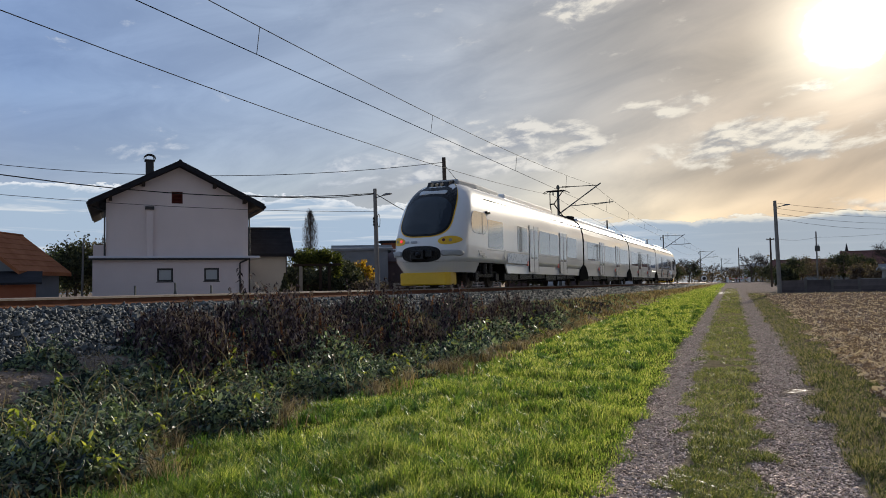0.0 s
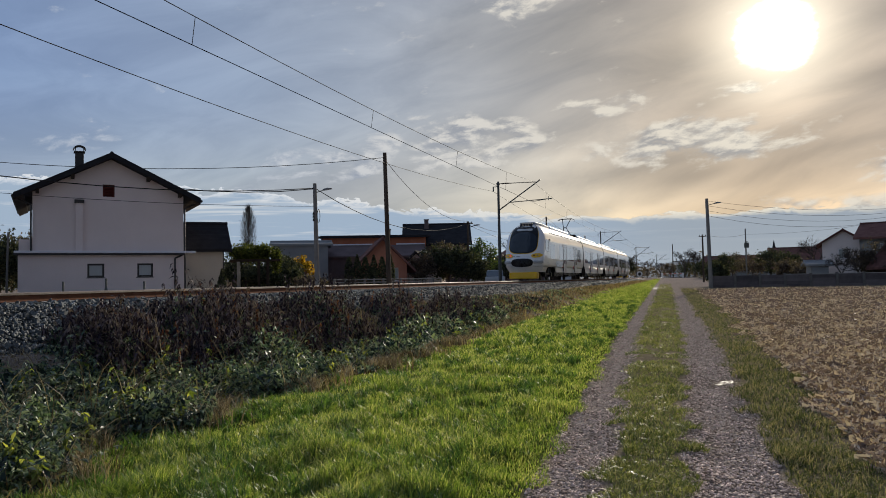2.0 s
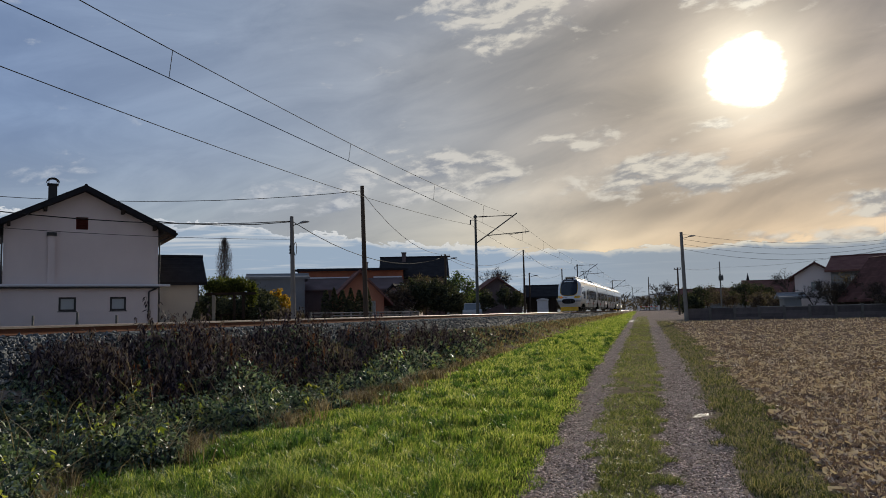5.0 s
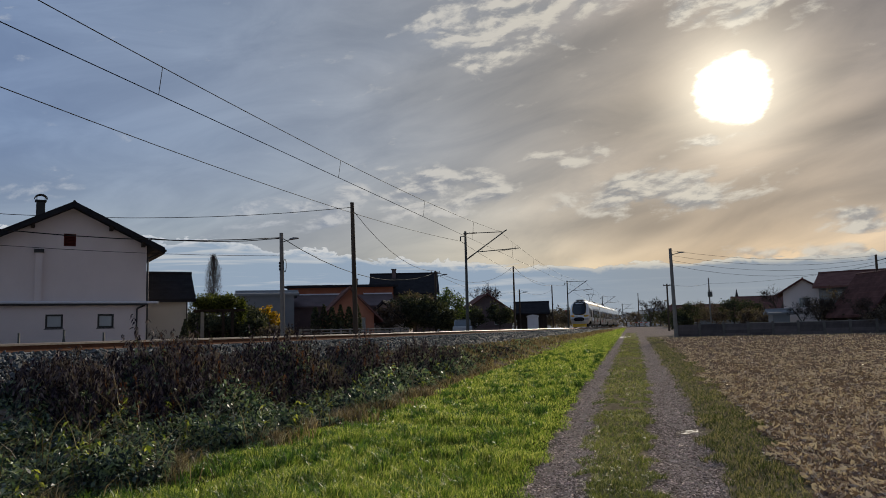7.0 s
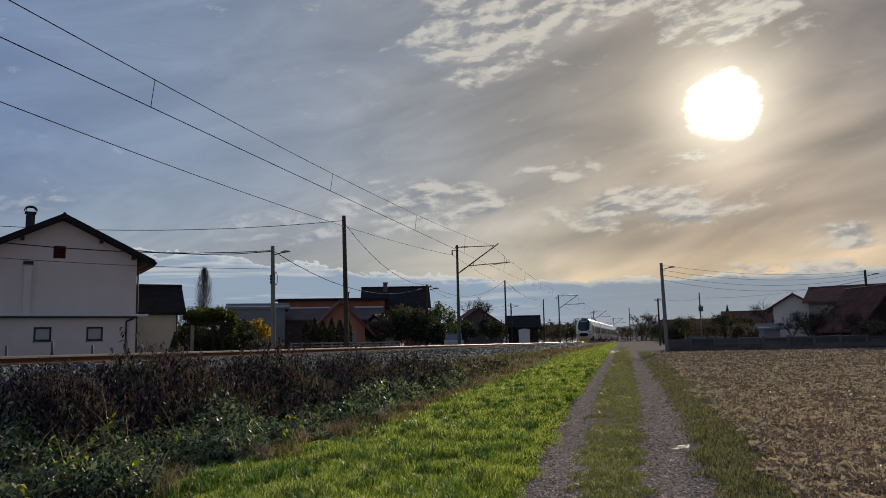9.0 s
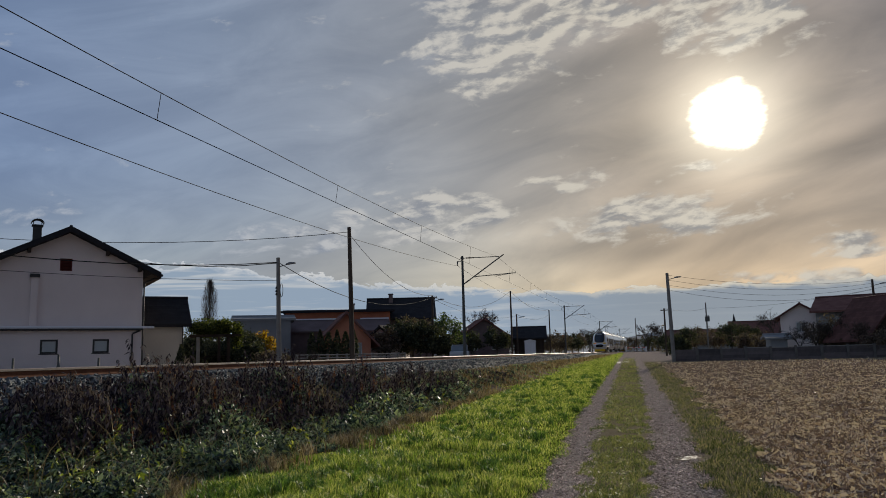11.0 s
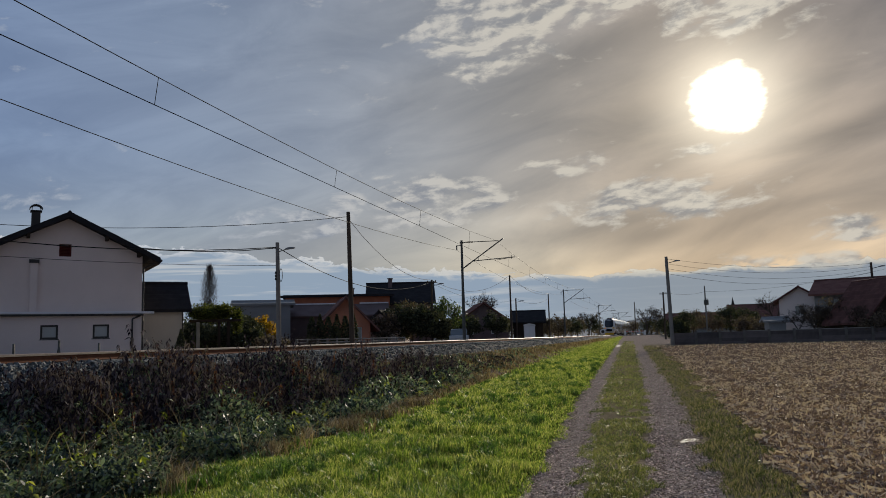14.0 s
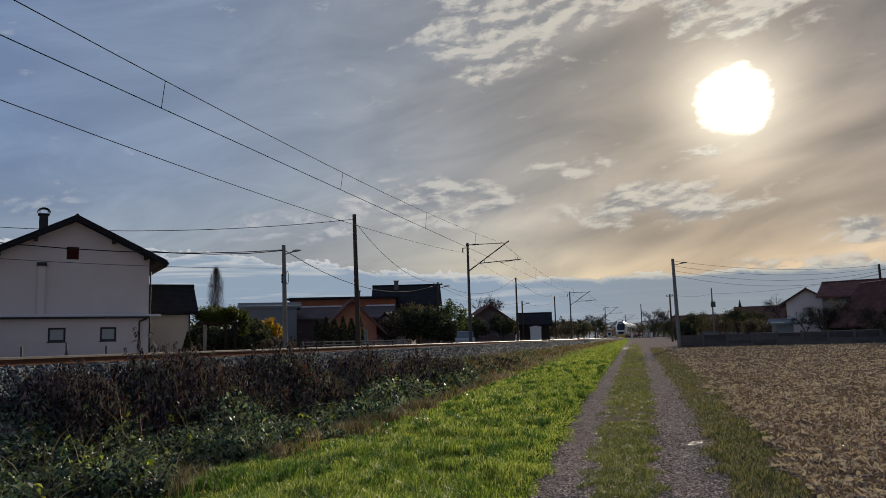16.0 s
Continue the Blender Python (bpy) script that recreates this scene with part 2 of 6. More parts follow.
M["dark_wood"] = material("dark_stained_timber", [(0.02, 0.015, 0.012), (0.06, 0.045, 0.035)], 2, 30, 0.75, stretch=(1, 1, 0.2))
M["window_dark"] = glass_material("window_glass", (0.05, 0.06, 0.065), 0.08)
M["frosted"] = glass_material("pale_window_glass", (0.30, 0.33, 0.35), 0.35)
M["frame_dark"] = material("dark_window_frame", [(0.012, 0.012, 0.013), (0.03, 0.03, 0.03)], 3, 30, 0.5)
M["frame_white"] = material("white_window_frame", [(0.6, 0.6, 0.6), (0.72, 0.72, 0.72)], 3, 30, 0.5)
M["shutter_red"] = material("red_brown_louvre", [(0.09, 0.022, 0.018), (0.15, 0.04, 0.03)], 3, 30, 0.6)
M["bark"] = material("grey_brown_bark", [(0.045, 0.037, 0.03), (0.12, 0.10, 0.085)], 6, 50, 0.95)


def foliage(name, colours, rough=0.55, light=0.35, spread=0.75, scale=0.35, fine=9.0):
    return material(name, colours, scale, fine, rough, 0, 0, spread=spread, island=True, through_light=light)


M["grass"] = foliage("green_grass", [(0.050, 0.086, 0.017), (0.120, 0.185, 0.029), (0.220, 0.290, 0.053), (0.39, 0.40, 0.15)], 0.42, 0.55, 0.55, 0.9, 4.5)
M["grass_tuft"] = foliage("dark_grass_tufts", [(0.025, 0.060, 0.014), (0.060, 0.125, 0.024), (0.12, 0.20, 0.040)], 0.5, 0.45)
M["grass_track"] = foliage("worn_grass", [(0.060, 0.080, 0.022), (0.140, 0.165, 0.045), (0.285, 0.275, 0.115)], 0.5, 0.42)
M["grass_verge"] = foliage("verge_grass_blades", [(0.055, 0.072, 0.028), (0.130, 0.142, 0.060), (0.33, 0.285, 0.165)], 0.6, 0.3)
M["grass_dry"] = foliage("faded_grass", [(0.095, 0.070, 0.045), (0.180, 0.135, 0.088), (0.31, 0.24, 0.16)], 0.6, 0.3)
M["bramble"] = foliage("bramble_leaves", [(0.014, 0.028, 0.026), (0.046, 0.084, 0.064), (0.112, 0.172, 0.115), (0.25, 0.31, 0.19)], 0.5, 0.25, 1.0)
M["bramble_light"] = foliage("grey_green_cane_leaves", [(0.055, 0.080, 0.072), (0.13, 0.175, 0.145), (0.28, 0.32, 0.25)], 0.5, 0.25, 0.95)
M["weed_rust"] = foliage("rusty_weed_leaves", [(0.07, 0.030, 0.024), (0.15, 0.060, 0.042), (0.24, 0.11, 0.07)], 0.7, 0.35)
M["weed_fresh"] = foliage("yellow_green_weed_leaves", [(0.09, 0.12, 0.022), (0.20, 0.25, 0.045), (0.36, 0.38, 0.09)], 0.5, 0.5)
M["stem_pale"] = foliage("pale_dead_stems", [(0.14, 0.105, 0.070), (0.30, 0.235, 0.16), (0.48, 0.40, 0.29)], 0.7, 0.15)
M["weed_brown"] = foliage("withered_weed_leaves", [(0.022, 0.016, 0.026), (0.050, 0.037, 0.052), (0.096, 0.072, 0.088), (0.21, 0.165, 0.165)], 0.6, 0.12)
M["stem"] = foliage("dry_stems", [(0.06, 0.04, 0.03), (0.16, 0.12, 0.08), (0.28, 0.23, 0.15)], 0.7, 0.0)
M["straw"] = foliage("maize_straw", [(0.175, 0.120, 0.100), (0.37, 0.265, 0.215), (0.64, 0.52, 0.43)], 0.54, 0.15, 0.9)
M["leaf_green"] = foliage("hedge_leaves", [(0.02, 0.035, 0.010), (0.05, 0.085, 0.018), (0.12, 0.16, 0.03)], 0.5, 0.3)
M["leaf_climber"] = foliage("climber_leaves", [(0.022, 0.030, 0.010), (0.055, 0.070, 0.018), (0.13, 0.145, 0.035)], 0.6, 0.35)
M["leaf_dark"] = foliage("dark_evergreen_leaves", [(0.028, 0.034, 0.025), (0.055, 0.063, 0.042), (0.098, 0.102, 0.060)], 0.7, 0.22)
M["leaf_yellow"] = foliage("yellow_autumn_leaves", [(0.22, 0.12, 0.015), (0.45, 0.28, 0.02), (0.55, 0.36, 0.04)], 0.6, 0.4)
M["leaf_brown"] = foliage("brown_autumn_leaves", [(0.070, 0.056, 0.048), (0.118, 0.093, 0.075), (0.175, 0.138, 0.103)], 0.7, 0.22)
M["twig"] = foliage("bare_twigs", [(0.035, 0.028, 0.024), (0.075, 0.06, 0.05)], 0.9, 0.0)
M["wall_concrete"] = material("old_wall_concrete", [(0.09, 0.085, 0.08), (0.17, 0.16, 0.15)], 1.5, 40, 0.9)
M["dark_panel"] = material("dark_weathered_panel", [(0.075, 0.066, 0.068), (0.155, 0.135, 0.135)], 1.2, 30, 0.9, spread=0.3)
M["road_pale"] = material("pale_wet_road", [(0.10, 0.10, 0.10), (0.19, 0.19, 0.185)], 1.0, 20, 0.3)
M["pebble"] = material("track_gravel_stones", [(0.207, 0.153, 0.123), (0.414, 0.320, 0.270), (0.724, 0.578, 0.502)], 8, 60, 0.9, spec=0.08, spread=0.6, island=True)


# ---- building helpers ----
def box(bm, lo, hi):
    v = [bm.verts.new((x, y, z)) for x in (lo[0], hi[0]) for y in (lo[1], hi[1]) for z in (lo[2], hi[2])]
    for f in ((0, 1, 3, 2), (4, 6, 7, 5), (0, 4, 5, 1), (2, 3, 7, 6), (0, 2, 6, 4), (1, 5, 7, 3)):
        bm.faces.new([v[i] for i in f])
    return v


def rod(bm, a, b, r0, r1=None, n=8):
    a, b = Vector(a), Vector(b)
    r1 = r0 if r1 is None else r1
    d = (b - a).normalized()
    s = d.orthogonal().normalized()
    u = d.cross(s)
    rings = []
    for c, r in ((a, r0), (b, r1)):
        rings.append([bm.verts.new(c + (s * math.cos(k * math.tau / n) + u * math.sin(k * math.tau / n)) * r) for k in range(n)])
    for k in range(n):
        bm.faces.new((rings[0][k], rings[0][(k + 1) % n], rings[1][(k + 1) % n], rings[1][k]))
    bm.faces.new(rings[0][::-1]), bm.faces.new(rings[1])


def tube(bm, pts, r, n=5):
    """One unbroken round tube through the points."""
    pts = [Vector(p) for p in pts]
    rings = []
    for i, p in enumerate(pts):
        d = (pts[min(i + 1, len(pts) - 1)] - pts[max(i - 1, 0)]).normalized()
        s = d.cross(Vector((0, 0, 1)) if abs(d.z) < 0.9 else Vector((1, 0, 0))).normalized()
        u = d.cross(s)
        rings.append([bm.verts.new(p + (s * math.cos(k * math.tau / n) + u * math.sin(k * math.tau / n)) * r) for k in range(n)])
    for a, b in zip(rings, rings[1:]):
        for k in range(n):
            bm.faces.new((a[k], a[(k + 1) % n], b[(k + 1) % n], b[k]))
    bm.faces.new(rings[0][::-1]), bm.faces.new(rings[-1])


def prism(bm, outline, axis, lo, hi):
    """A closed outline of 2D points pushed along an axis: 'x' takes (y, z), 'y' takes (x, z), 'z' takes (x, y)."""
    def at(p, d):
        return {"x": (d, p[0], p[1]), "y": (p[0], d, p[1]), "z": (p[0], p[1], d)}[axis]
    a = [bm.verts.new(at(p, lo)) for p in outline]
    b = [bm.verts.new(at(p, hi)) for p in outline]
    n = len(outline)
    for i in range(n):
        bm.faces.new((a[i], a[(i + 1) % n], b[(i + 1) % n], b[i]))
    bm.faces.new(a[::-1]), bm.faces.new(b)


def finish(bm, name, mat, bevel=0.0, smooth=False):
    bmesh.ops.recalc_face_normals(bm, faces=bm.faces[:])
    if bevel:
        bmesh.ops.bevel(bm, geom=bm.edges[:], offset=bevel, segments=1, affect="EDGES", clamp_overlap=True)
    me = bpy.data.meshes.new(name)
    bm.to_mesh(me)
    bm.free()
    if smooth:
        for p in me.polygons:
            p.use_smooth = True
    me.materials.append(M[mat] if isinstance(mat, str) else mat)
    return me


def part(name, bm, mat, parent, label="", bevel=0.0, smooth=False):
    ob = new(name, finish(bm, name, mat, bevel, smooth))
    ob.parent = parent
    return tagged(ob, label)


def single(name, bm, mat, label, category, kind="", group="", m=None, bevel=0.0, smooth=False):
    ob = new(name, finish(bm, name, mat, bevel, smooth))
    if m is not None:
        ob.matrix_basis = m
    return tagged(ob, label, category, group, kind)


def thing(name, label, category, m=None, group="", kind=""):
    ob = new(name)
    ob.empty_display_size = 0.2
    if m is not None:
        ob.matrix_basis = m
    return tagged(ob, label, category, group, kind)


def soup(name, verts, faces_per, mat, label="", category="", kind="stuff", parent=None):
    """One mesh of many small equal pieces: verts is an array pieces x corners x 3, faces_per the faces of a piece."""
    verts = np.asarray(verts, dtype=np.float32)
    n, k = verts.shape[:2]
    size = len(faces_per[0])
    idx = (np.arange(n)[:, None, None] * k + np.asarray(faces_per)[None]).reshape(-1)
    me = bpy.data.meshes.new(name)
    me.vertices.add(n * k)
    me.vertices.foreach_set("co", verts.reshape(-1))
    me.loops.add(len(idx))
    me.loops.foreach_set("vertex_index", idx.astype(np.int32))
    count = len(idx) // size
    me.polygons.add(count)
    me.polygons.foreach_set("loop_start", (np.arange(count) * size).astype(np.int32))
    me.materials.append(M[mat])
    me.update(calc_edges=True)
    ob = new(name, me)
    ob.parent = parent
    return tagged(ob, label, category, "", kind)


rng = np.random.default_rng(7)


# ---- the ground ----
def bumpy(x, y, s):
    return np.sin(x * 1.7 * s + 0.6 * np.sin(y * 1.3 * s)) * np.cos(y * 1.1 * s + 0.5 * np.sin(x * 2.1 * s))


LATTICE = np.random.default_rng(3).uniform(0, 1, (256, 256))


def patchy(x, y, s):
    """Smooth random values between 0 and 1, s metres from one to the next."""
    x, y = np.asarray(x, float) / s, np.asarray(y, float) / s
    i, j = np.floor(x).astype(int), np.floor(y).astype(int)
    u, v = x - i, y - j
    u, v = u * u * (3 - 2 * u), v * v * (3 - 2 * v)
    L = LATTICE
    a, b, c, d = L[i % 256, j % 256], L[(i + 1) % 256, j % 256], L[i % 256, (j + 1) % 256], L[(i + 1) % 256, (j + 1) % 256]
    return (a * (1 - u) + b * u) * (1 - v) + (c * (1 - u) + d * u) * v


def rise(y):
    return np.interp(y, [-50, 22, 72, 130, 185, 260], [0, 0, 0.5, 0.95, 1.36, 1.36])


LANE = -0.032          # the farm track runs slightly towards the railway


def lane_x(y):
    return -0.385 + LANE * np.clip(y - 6, -20, 200)


def rut_off(y):
    """From the middle of the track to the middle of a wheel rut; the ruts drift apart further on."""
    f = np.clip((np.asarray(y, float) - 4) / 20, 0, 1)
    return 0.62 + 0.28 * f * f * (3 - 2 * f)


def field_edge(y):
    return np.interp(y, [6, 12, 21, 34], [1.75, 1.95, 2.2, 2.35])


def ground_z(x, y):
    x, y = np.asarray(x, float), np.asarray(y, float)
    z = rise(y)
    u = x - lane_x(y)
    rut = np.exp(-((u - rut_off(y)) / 0.32) ** 2) + np.exp(-((u + rut_off(y)) / 0.28) ** 2)
    z = z - 0.05 * rut * np.clip(1.2 - y / 120, 0, 1) + 0.02 * bumpy(x, y, 1.0) + 0.012 * bumpy(x + 3, y, 3.1)
    # a shallow ditch, then the railway's bank
    z = z - 0.18 * np.exp(-((x + 6.6) / 0.7) ** 2) * np.clip(1.4 - y / 60, 0, 1)
    bank = np.clip((-6.7 - x) / 2.0, 0, 1)
    z = z + bank * bank * (3 - 2 * bank) * (0.68 - np.minimum(rise(y), 0.68) * 0.9)
    beyond = np.clip((-13.6 - x) / 3.0, 0, 1)
    z = np.where(x < -13.6, z * (1 - beyond) + beyond * np.interp(y, [0, 60, 185], [0.75, 0.95, 1.36]), z)
    return z


def ground_material():
    m = bpy.data.materials.new("field_ground")
    m.use_nodes = True
    g = Graph(m.node_tree)
    at = g.add("ShaderNodeTexCoord").outputs["Object"]
    x, y, z = g.split(at)
    wob = g.math("MULTIPLY", g.math("SUBTRACT", g.noise(at, 1.3, 4.0), 0.5), 0.55)
    lane = g.math("ADD", g.math("MULTIPLY", g.math("SUBTRACT", y, 6.0), -LANE), 0.385)
    u = g.math("ADD", g.math("ADD", x, lane), g.math("MULTIPLY", wob, 0.7))
    off = g.math("ABSOLUTE", g.math("SUBTRACT", g.math("ABSOLUTE", u), g.step(y, 4.0, 24.0, 0.62, 0.90)))
    half = g.step(u, -0.3, 0.3, 0.26, 0.36)
    rut = g.step(g.math("SUBTRACT", off, half), 0.14, -0.10)
    rut = g.math("MAXIMUM", rut, g.math("MULTIPLY", g.step(y, 68.0, 84.0), g.step(g.math("ABSOLUTE", g.math("SUBTRACT", u, 1.5)), 6.0, 4.0)))
    fine, mid, big = g.noise(at, 55.0, 4.0, 0.7), g.noise(at, 7.0, 5.0, 0.65), g.noise(at, 0.6, 4.0)
    turf = g.ramp(g.math("ADD", g.math("MULTIPLY", mid, 0.6), g.math("MULTIPLY", fine, 0.4)), [(0.3, (0.030, 0.036, 0.013)), (0.5, (0.065, 0.078, 0.024)), (0.72, (0.135, 0.13, 0.055))])
    gravel = g.ramp(g.math("ADD", g.math("MULTIPLY", fine, 0.55), g.math("MULTIPLY", mid, 0.45)), [(0.30, (0.11, 0.087, 0.070)), (0.48, (0.31, 0.255, 0.215)), (0.68, (0.55, 0.475, 0.42))])
    soil = g.ramp(g.math("ADD", g.math("MULTIPLY", mid, 0.55), g.math("MULTIPLY", fine, 0.45)), [(0.3, (0.060, 0.044, 0.038)), (0.52, (0.155, 0.115, 0.097)), (0.7, (0.30, 0.235, 0.195))])
    dry = g.ramp(g.math("ADD", g.math("MULTIPLY", mid, 0.5), g.math("MULTIPLY", fine, 0.5)), [(0.32, (0.085, 0.070, 0.045)), (0.5, (0.21, 0.175, 0.115)), (0.7, (0.42, 0.35, 0.25))])
    turf = g.mix(g.step(u, -0.9, -0.5), turf, dry)
    col = g.mix(rut, turf, gravel)
    field = g.step(g.math("SUBTRACT", g.math("ADD", u, g.math("MULTIPLY", wob, 1.2)), g.step(y, 4.0, 34.0, 0.0, 0.5)), 1.45, 2.1)
    field = g.math("MULTIPLY", field, g.step(y, 70.0, 67.0))
    col = g.mix(field, col, soil)
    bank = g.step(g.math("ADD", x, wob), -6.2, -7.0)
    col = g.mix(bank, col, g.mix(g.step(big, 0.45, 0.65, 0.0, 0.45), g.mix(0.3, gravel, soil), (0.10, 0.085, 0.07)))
    col = g.mix(g.math("MULTIPLY", big, 0.35), col, g.mix(1.0, col, (0.75, 0.7, 0.62), "MULTIPLY"))
    # standing water in the wheel track
    px, py = g.math("DIVIDE", g.math("SUBTRACT", x, 0.36), 0.15), g.math("DIVIDE", g.math("SUBTRACT", y, 12.08), 0.24)
    wet = g.step(g.math("ADD", g.math("ADD", g.math("POWER", px, 2.0), g.math("POWER", py, 2.0)), g.math("ADD", g.math("MULTIPLY", g.math("SUBTRACT", g.noise(at, 16.0, 4.0), 0.46), 14.0), g.math("MULTIPLY", g.math("SUBTRACT", fine, 0.5), 4.0))), 0.7, 0.1)
    px, py = g.math("DIVIDE", g.math("ADD", x, 3.3), 0.9), g.math("DIVIDE", g.math("SUBTRACT", y, 76.5), 4.5)
    wet2 = g.step(g.math("ADD", g.math("ADD", g.math("POWER", px, 2.0), g.math("POWER", py, 2.0)), g.math("MULTIPLY", g.math("SUBTRACT", mid, 0.5), 5.0)), 0.5, 0.2)
    wet = g.math("MAXIMUM", wet, wet2)
    mx, my = g.math("DIVIDE", g.math("SUBTRACT", x, 0.12), 0.42), g.math("DIVIDE", g.math("SUBTRACT", y, 12.2), 0.75)
    mud = g.step(g.math("ADD", g.math("ADD", g.math("POWER", mx, 2.0), g.math("POWER", my, 2.0)), g.math("MULTIPLY", g.math("SUBTRACT", mid, 0.5), 3.0)), 1.3, 0.5)
    col = g.mix(g.math("MULTIPLY", mud, 0.65), col, (0.10, 0.075, 0.060))
    col = g.mix(g.math("MULTIPLY", wet, 0.6), col, (0.05, 0.045, 0.04))
    p = g.add("ShaderNodeBsdfPrincipled")
    g.put(p.inputs["Base Color"], col)
    g.put(p.inputs["Specular IOR Level"], g.math("MULTIPLY", wet, 0.2))
    dull = g.math("SUBTRACT", 0.92, g.math("MULTIPLY", g.math("MULTIPLY", rut, g.step(mid, 0.45, 0.75)), 0.12))
    g.put(p.inputs["Roughness"], g.math("ADD", g.math("MULTIPLY", dull, g.math("SUBTRACT", 1.0, wet)), g.math("MULTIPLY", wet, 0.38)))
    b = g.add("ShaderNodeBump")
    b.inputs["Distance"].default_value = 0.05
    g.put(b.inputs["Strength"], g.math("SUBTRACT", 1.0, g.math("MULTIPLY", wet, 0.99)))
    g.put(b.inputs["Height"], g.math("ADD", g.math("MULTIPLY", mid, 0.6), g.math("MULTIPLY", fine, 0.4)))
    g.put(p.inputs["Normal"], b.outputs[0])
    out = g.add("ShaderNodeOutputMaterial")
    g.tree.links.new(p.outputs[0], out.inputs[0])
    return m


def build_ground():
    xs = np.concatenate([np.linspace(-2500, -200, 12), np.linspace(-180, -20, 30), np.arange(-18, -12, 0.5), np.arange(-12, 9, 0.15), np.linspace(9.5, 40, 40), np.linspace(50, 300, 14), np.linspace(500, 2500, 8)])
    ys = np.concatenate([np.linspace(-400, -20, 8), np.linspace(-15, 2, 10), np.arange(2.5, 40, 0.2), np.linspace(40.5, 90, 70), np.linspace(93, 300, 60), np.linspace(330, 900, 15), np.linspace(1100, 4000, 8)])
    gx, gy = np.meshgrid(xs, ys)
    gz = ground_z(gx, gy)
    verts = np.stack([gx, gy, gz], -1).reshape(-1, 3)
    nx, ny = len(xs), len(ys)
    i = (np.arange(ny - 1)[:, None] * nx + np.arange(nx - 1)[None]).reshape(-1)
    faces = np.stack([i, i + 1, i + nx + 1, i + nx], -1)
    me = bpy.data.meshes.new("ground")
    me.from_pydata(verts.tolist(), [], faces.tolist())
    me.polygons.foreach_set("use_smooth", np.ones(len(me.polygons), dtype=bool))
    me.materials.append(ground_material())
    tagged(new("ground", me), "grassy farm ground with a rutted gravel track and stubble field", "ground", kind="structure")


build_ground()


# ---- the railway ----
def bend(y):
    """How far the line has swung to the right beyond its straight stretch."""
    return 1.0e-4 * max(0.0, y - 110.0) ** 2


LINE_Y = [-60.0, 110.0] + [110.0 + 10 * k for k in range(1, 30)]


def along_line(bm, outline):
    """Sweeps an outline of (x, z) along the railway."""
    rows = [[bm.verts.new((x + bend(y), y, z)) for x, z in outline] for y in LINE_Y]
    n = len(outline)
    for a, b in zip(rows, rows[1:]):
        for k in range(n):
            bm.faces.new((a[k], a[(k + 1) % n], b[(k + 1) % n], b[k]))
    bm.faces.new(rows[0][::-1]), bm.faces.new(rows[-1])


def build_railway():
    bm = bmesh.new()
    along_line(bm, [(RAIL_X - 3.1, 0.45), (RAIL_X - 1.75, 1.30), (RAIL_X + 1.75, 1.30), (RAIL_X + 3.05, 0.50)])
    single("ballast_bed", bm, "ballast_bed", "grey crushed-stone bed under the railway track", "ballast", kind="structure")
    line = thing("railway_track", "single railway track with worn steel rails on concrete sleepers", "railway", kind="structure")
    for side in (-1, 1):
        bm = bmesh.new()
        x, z = RAIL_X + side * 0.7525, RAIL_Z - 0.16
        along_line(bm, [(x - 0.07, z), (x + 0.07, z), (x + 0.07, z + 0.015), (x + 0.01, z + 0.03), (x + 0.01, z + 0.12), (x - 0.01, z + 0.12), (x - 0.01, z + 0.03), (x - 0.07, z + 0.015)])
        rail = part("rail", bm, "rust", line)
        bm = bmesh.new()
        along_line(bm, [(x - 0.036, RAIL_Z - 0.04), (x + 0.036, RAIL_Z - 0.04), (x + 0.036, RAIL_Z - 0.008), (x + 0.026, RAIL_Z), (x - 0.026, RAIL_Z), (x - 0.036, RAIL_Z - 0.008)])
        part("rail_head", bm, "steel", rail, "shiny worn steel rail head")
    bm = bmesh.new()
    prism(bm, [(-1.25, 0), (1.25, 0), (1.25, 0.12), (0.5, 0.16), (-0.5, 0.16), (-1.25, 0.12)], "y", -0.13, 0.13)
    me = finish(bm, "sleeper", "concrete")
    for k in range(300):
        ob = new("sleeper", me)
        ob.parent = line
        y = 2 + k * 0.62
        ob.location = (RAIL_X + bend(y), y, RAIL_Z - 0.325)


build_railway()


# ---- the train ----
CAR_END, CAR_MID = 21.6, 17.9
TRAIN_LEN = 2 * CAR_END + 2 * CAR_MID


def half_width(z):
    return float(np.interp(z, [0.55, 1.0, 1.4, 2.8, 3.2, 3.5, 3.75, 3.95, 4.08, 4.15], [1.20, 1.40, 1.4425, 1.4425, 1.40, 1.30, 1.12, 0.85, 0.50, 0.12]))


def nose_line(z):
    return float(np.interp(z, [0.55, 1.0, 1.45, 1.9, 2.4, 2.9, 3.3, 3.6, 3.85, 4.02, 4.15], [0.34, 0.03, 0.0, 0.10, 0.33, 0.66, 0.98, 1.28, 1.62, 2.0, 2.7]))


ROUND_N, ROUND_C = 2.7, 1.35


def nose_y(x, z):
    w = half_width(z)
    s = min(1.0, abs(x) / w) ** (ROUND_N / 2)
    return nose_line(z) + ROUND_C * (1 - max(0.0, 1 - s * s) ** (1 / ROUND_N))


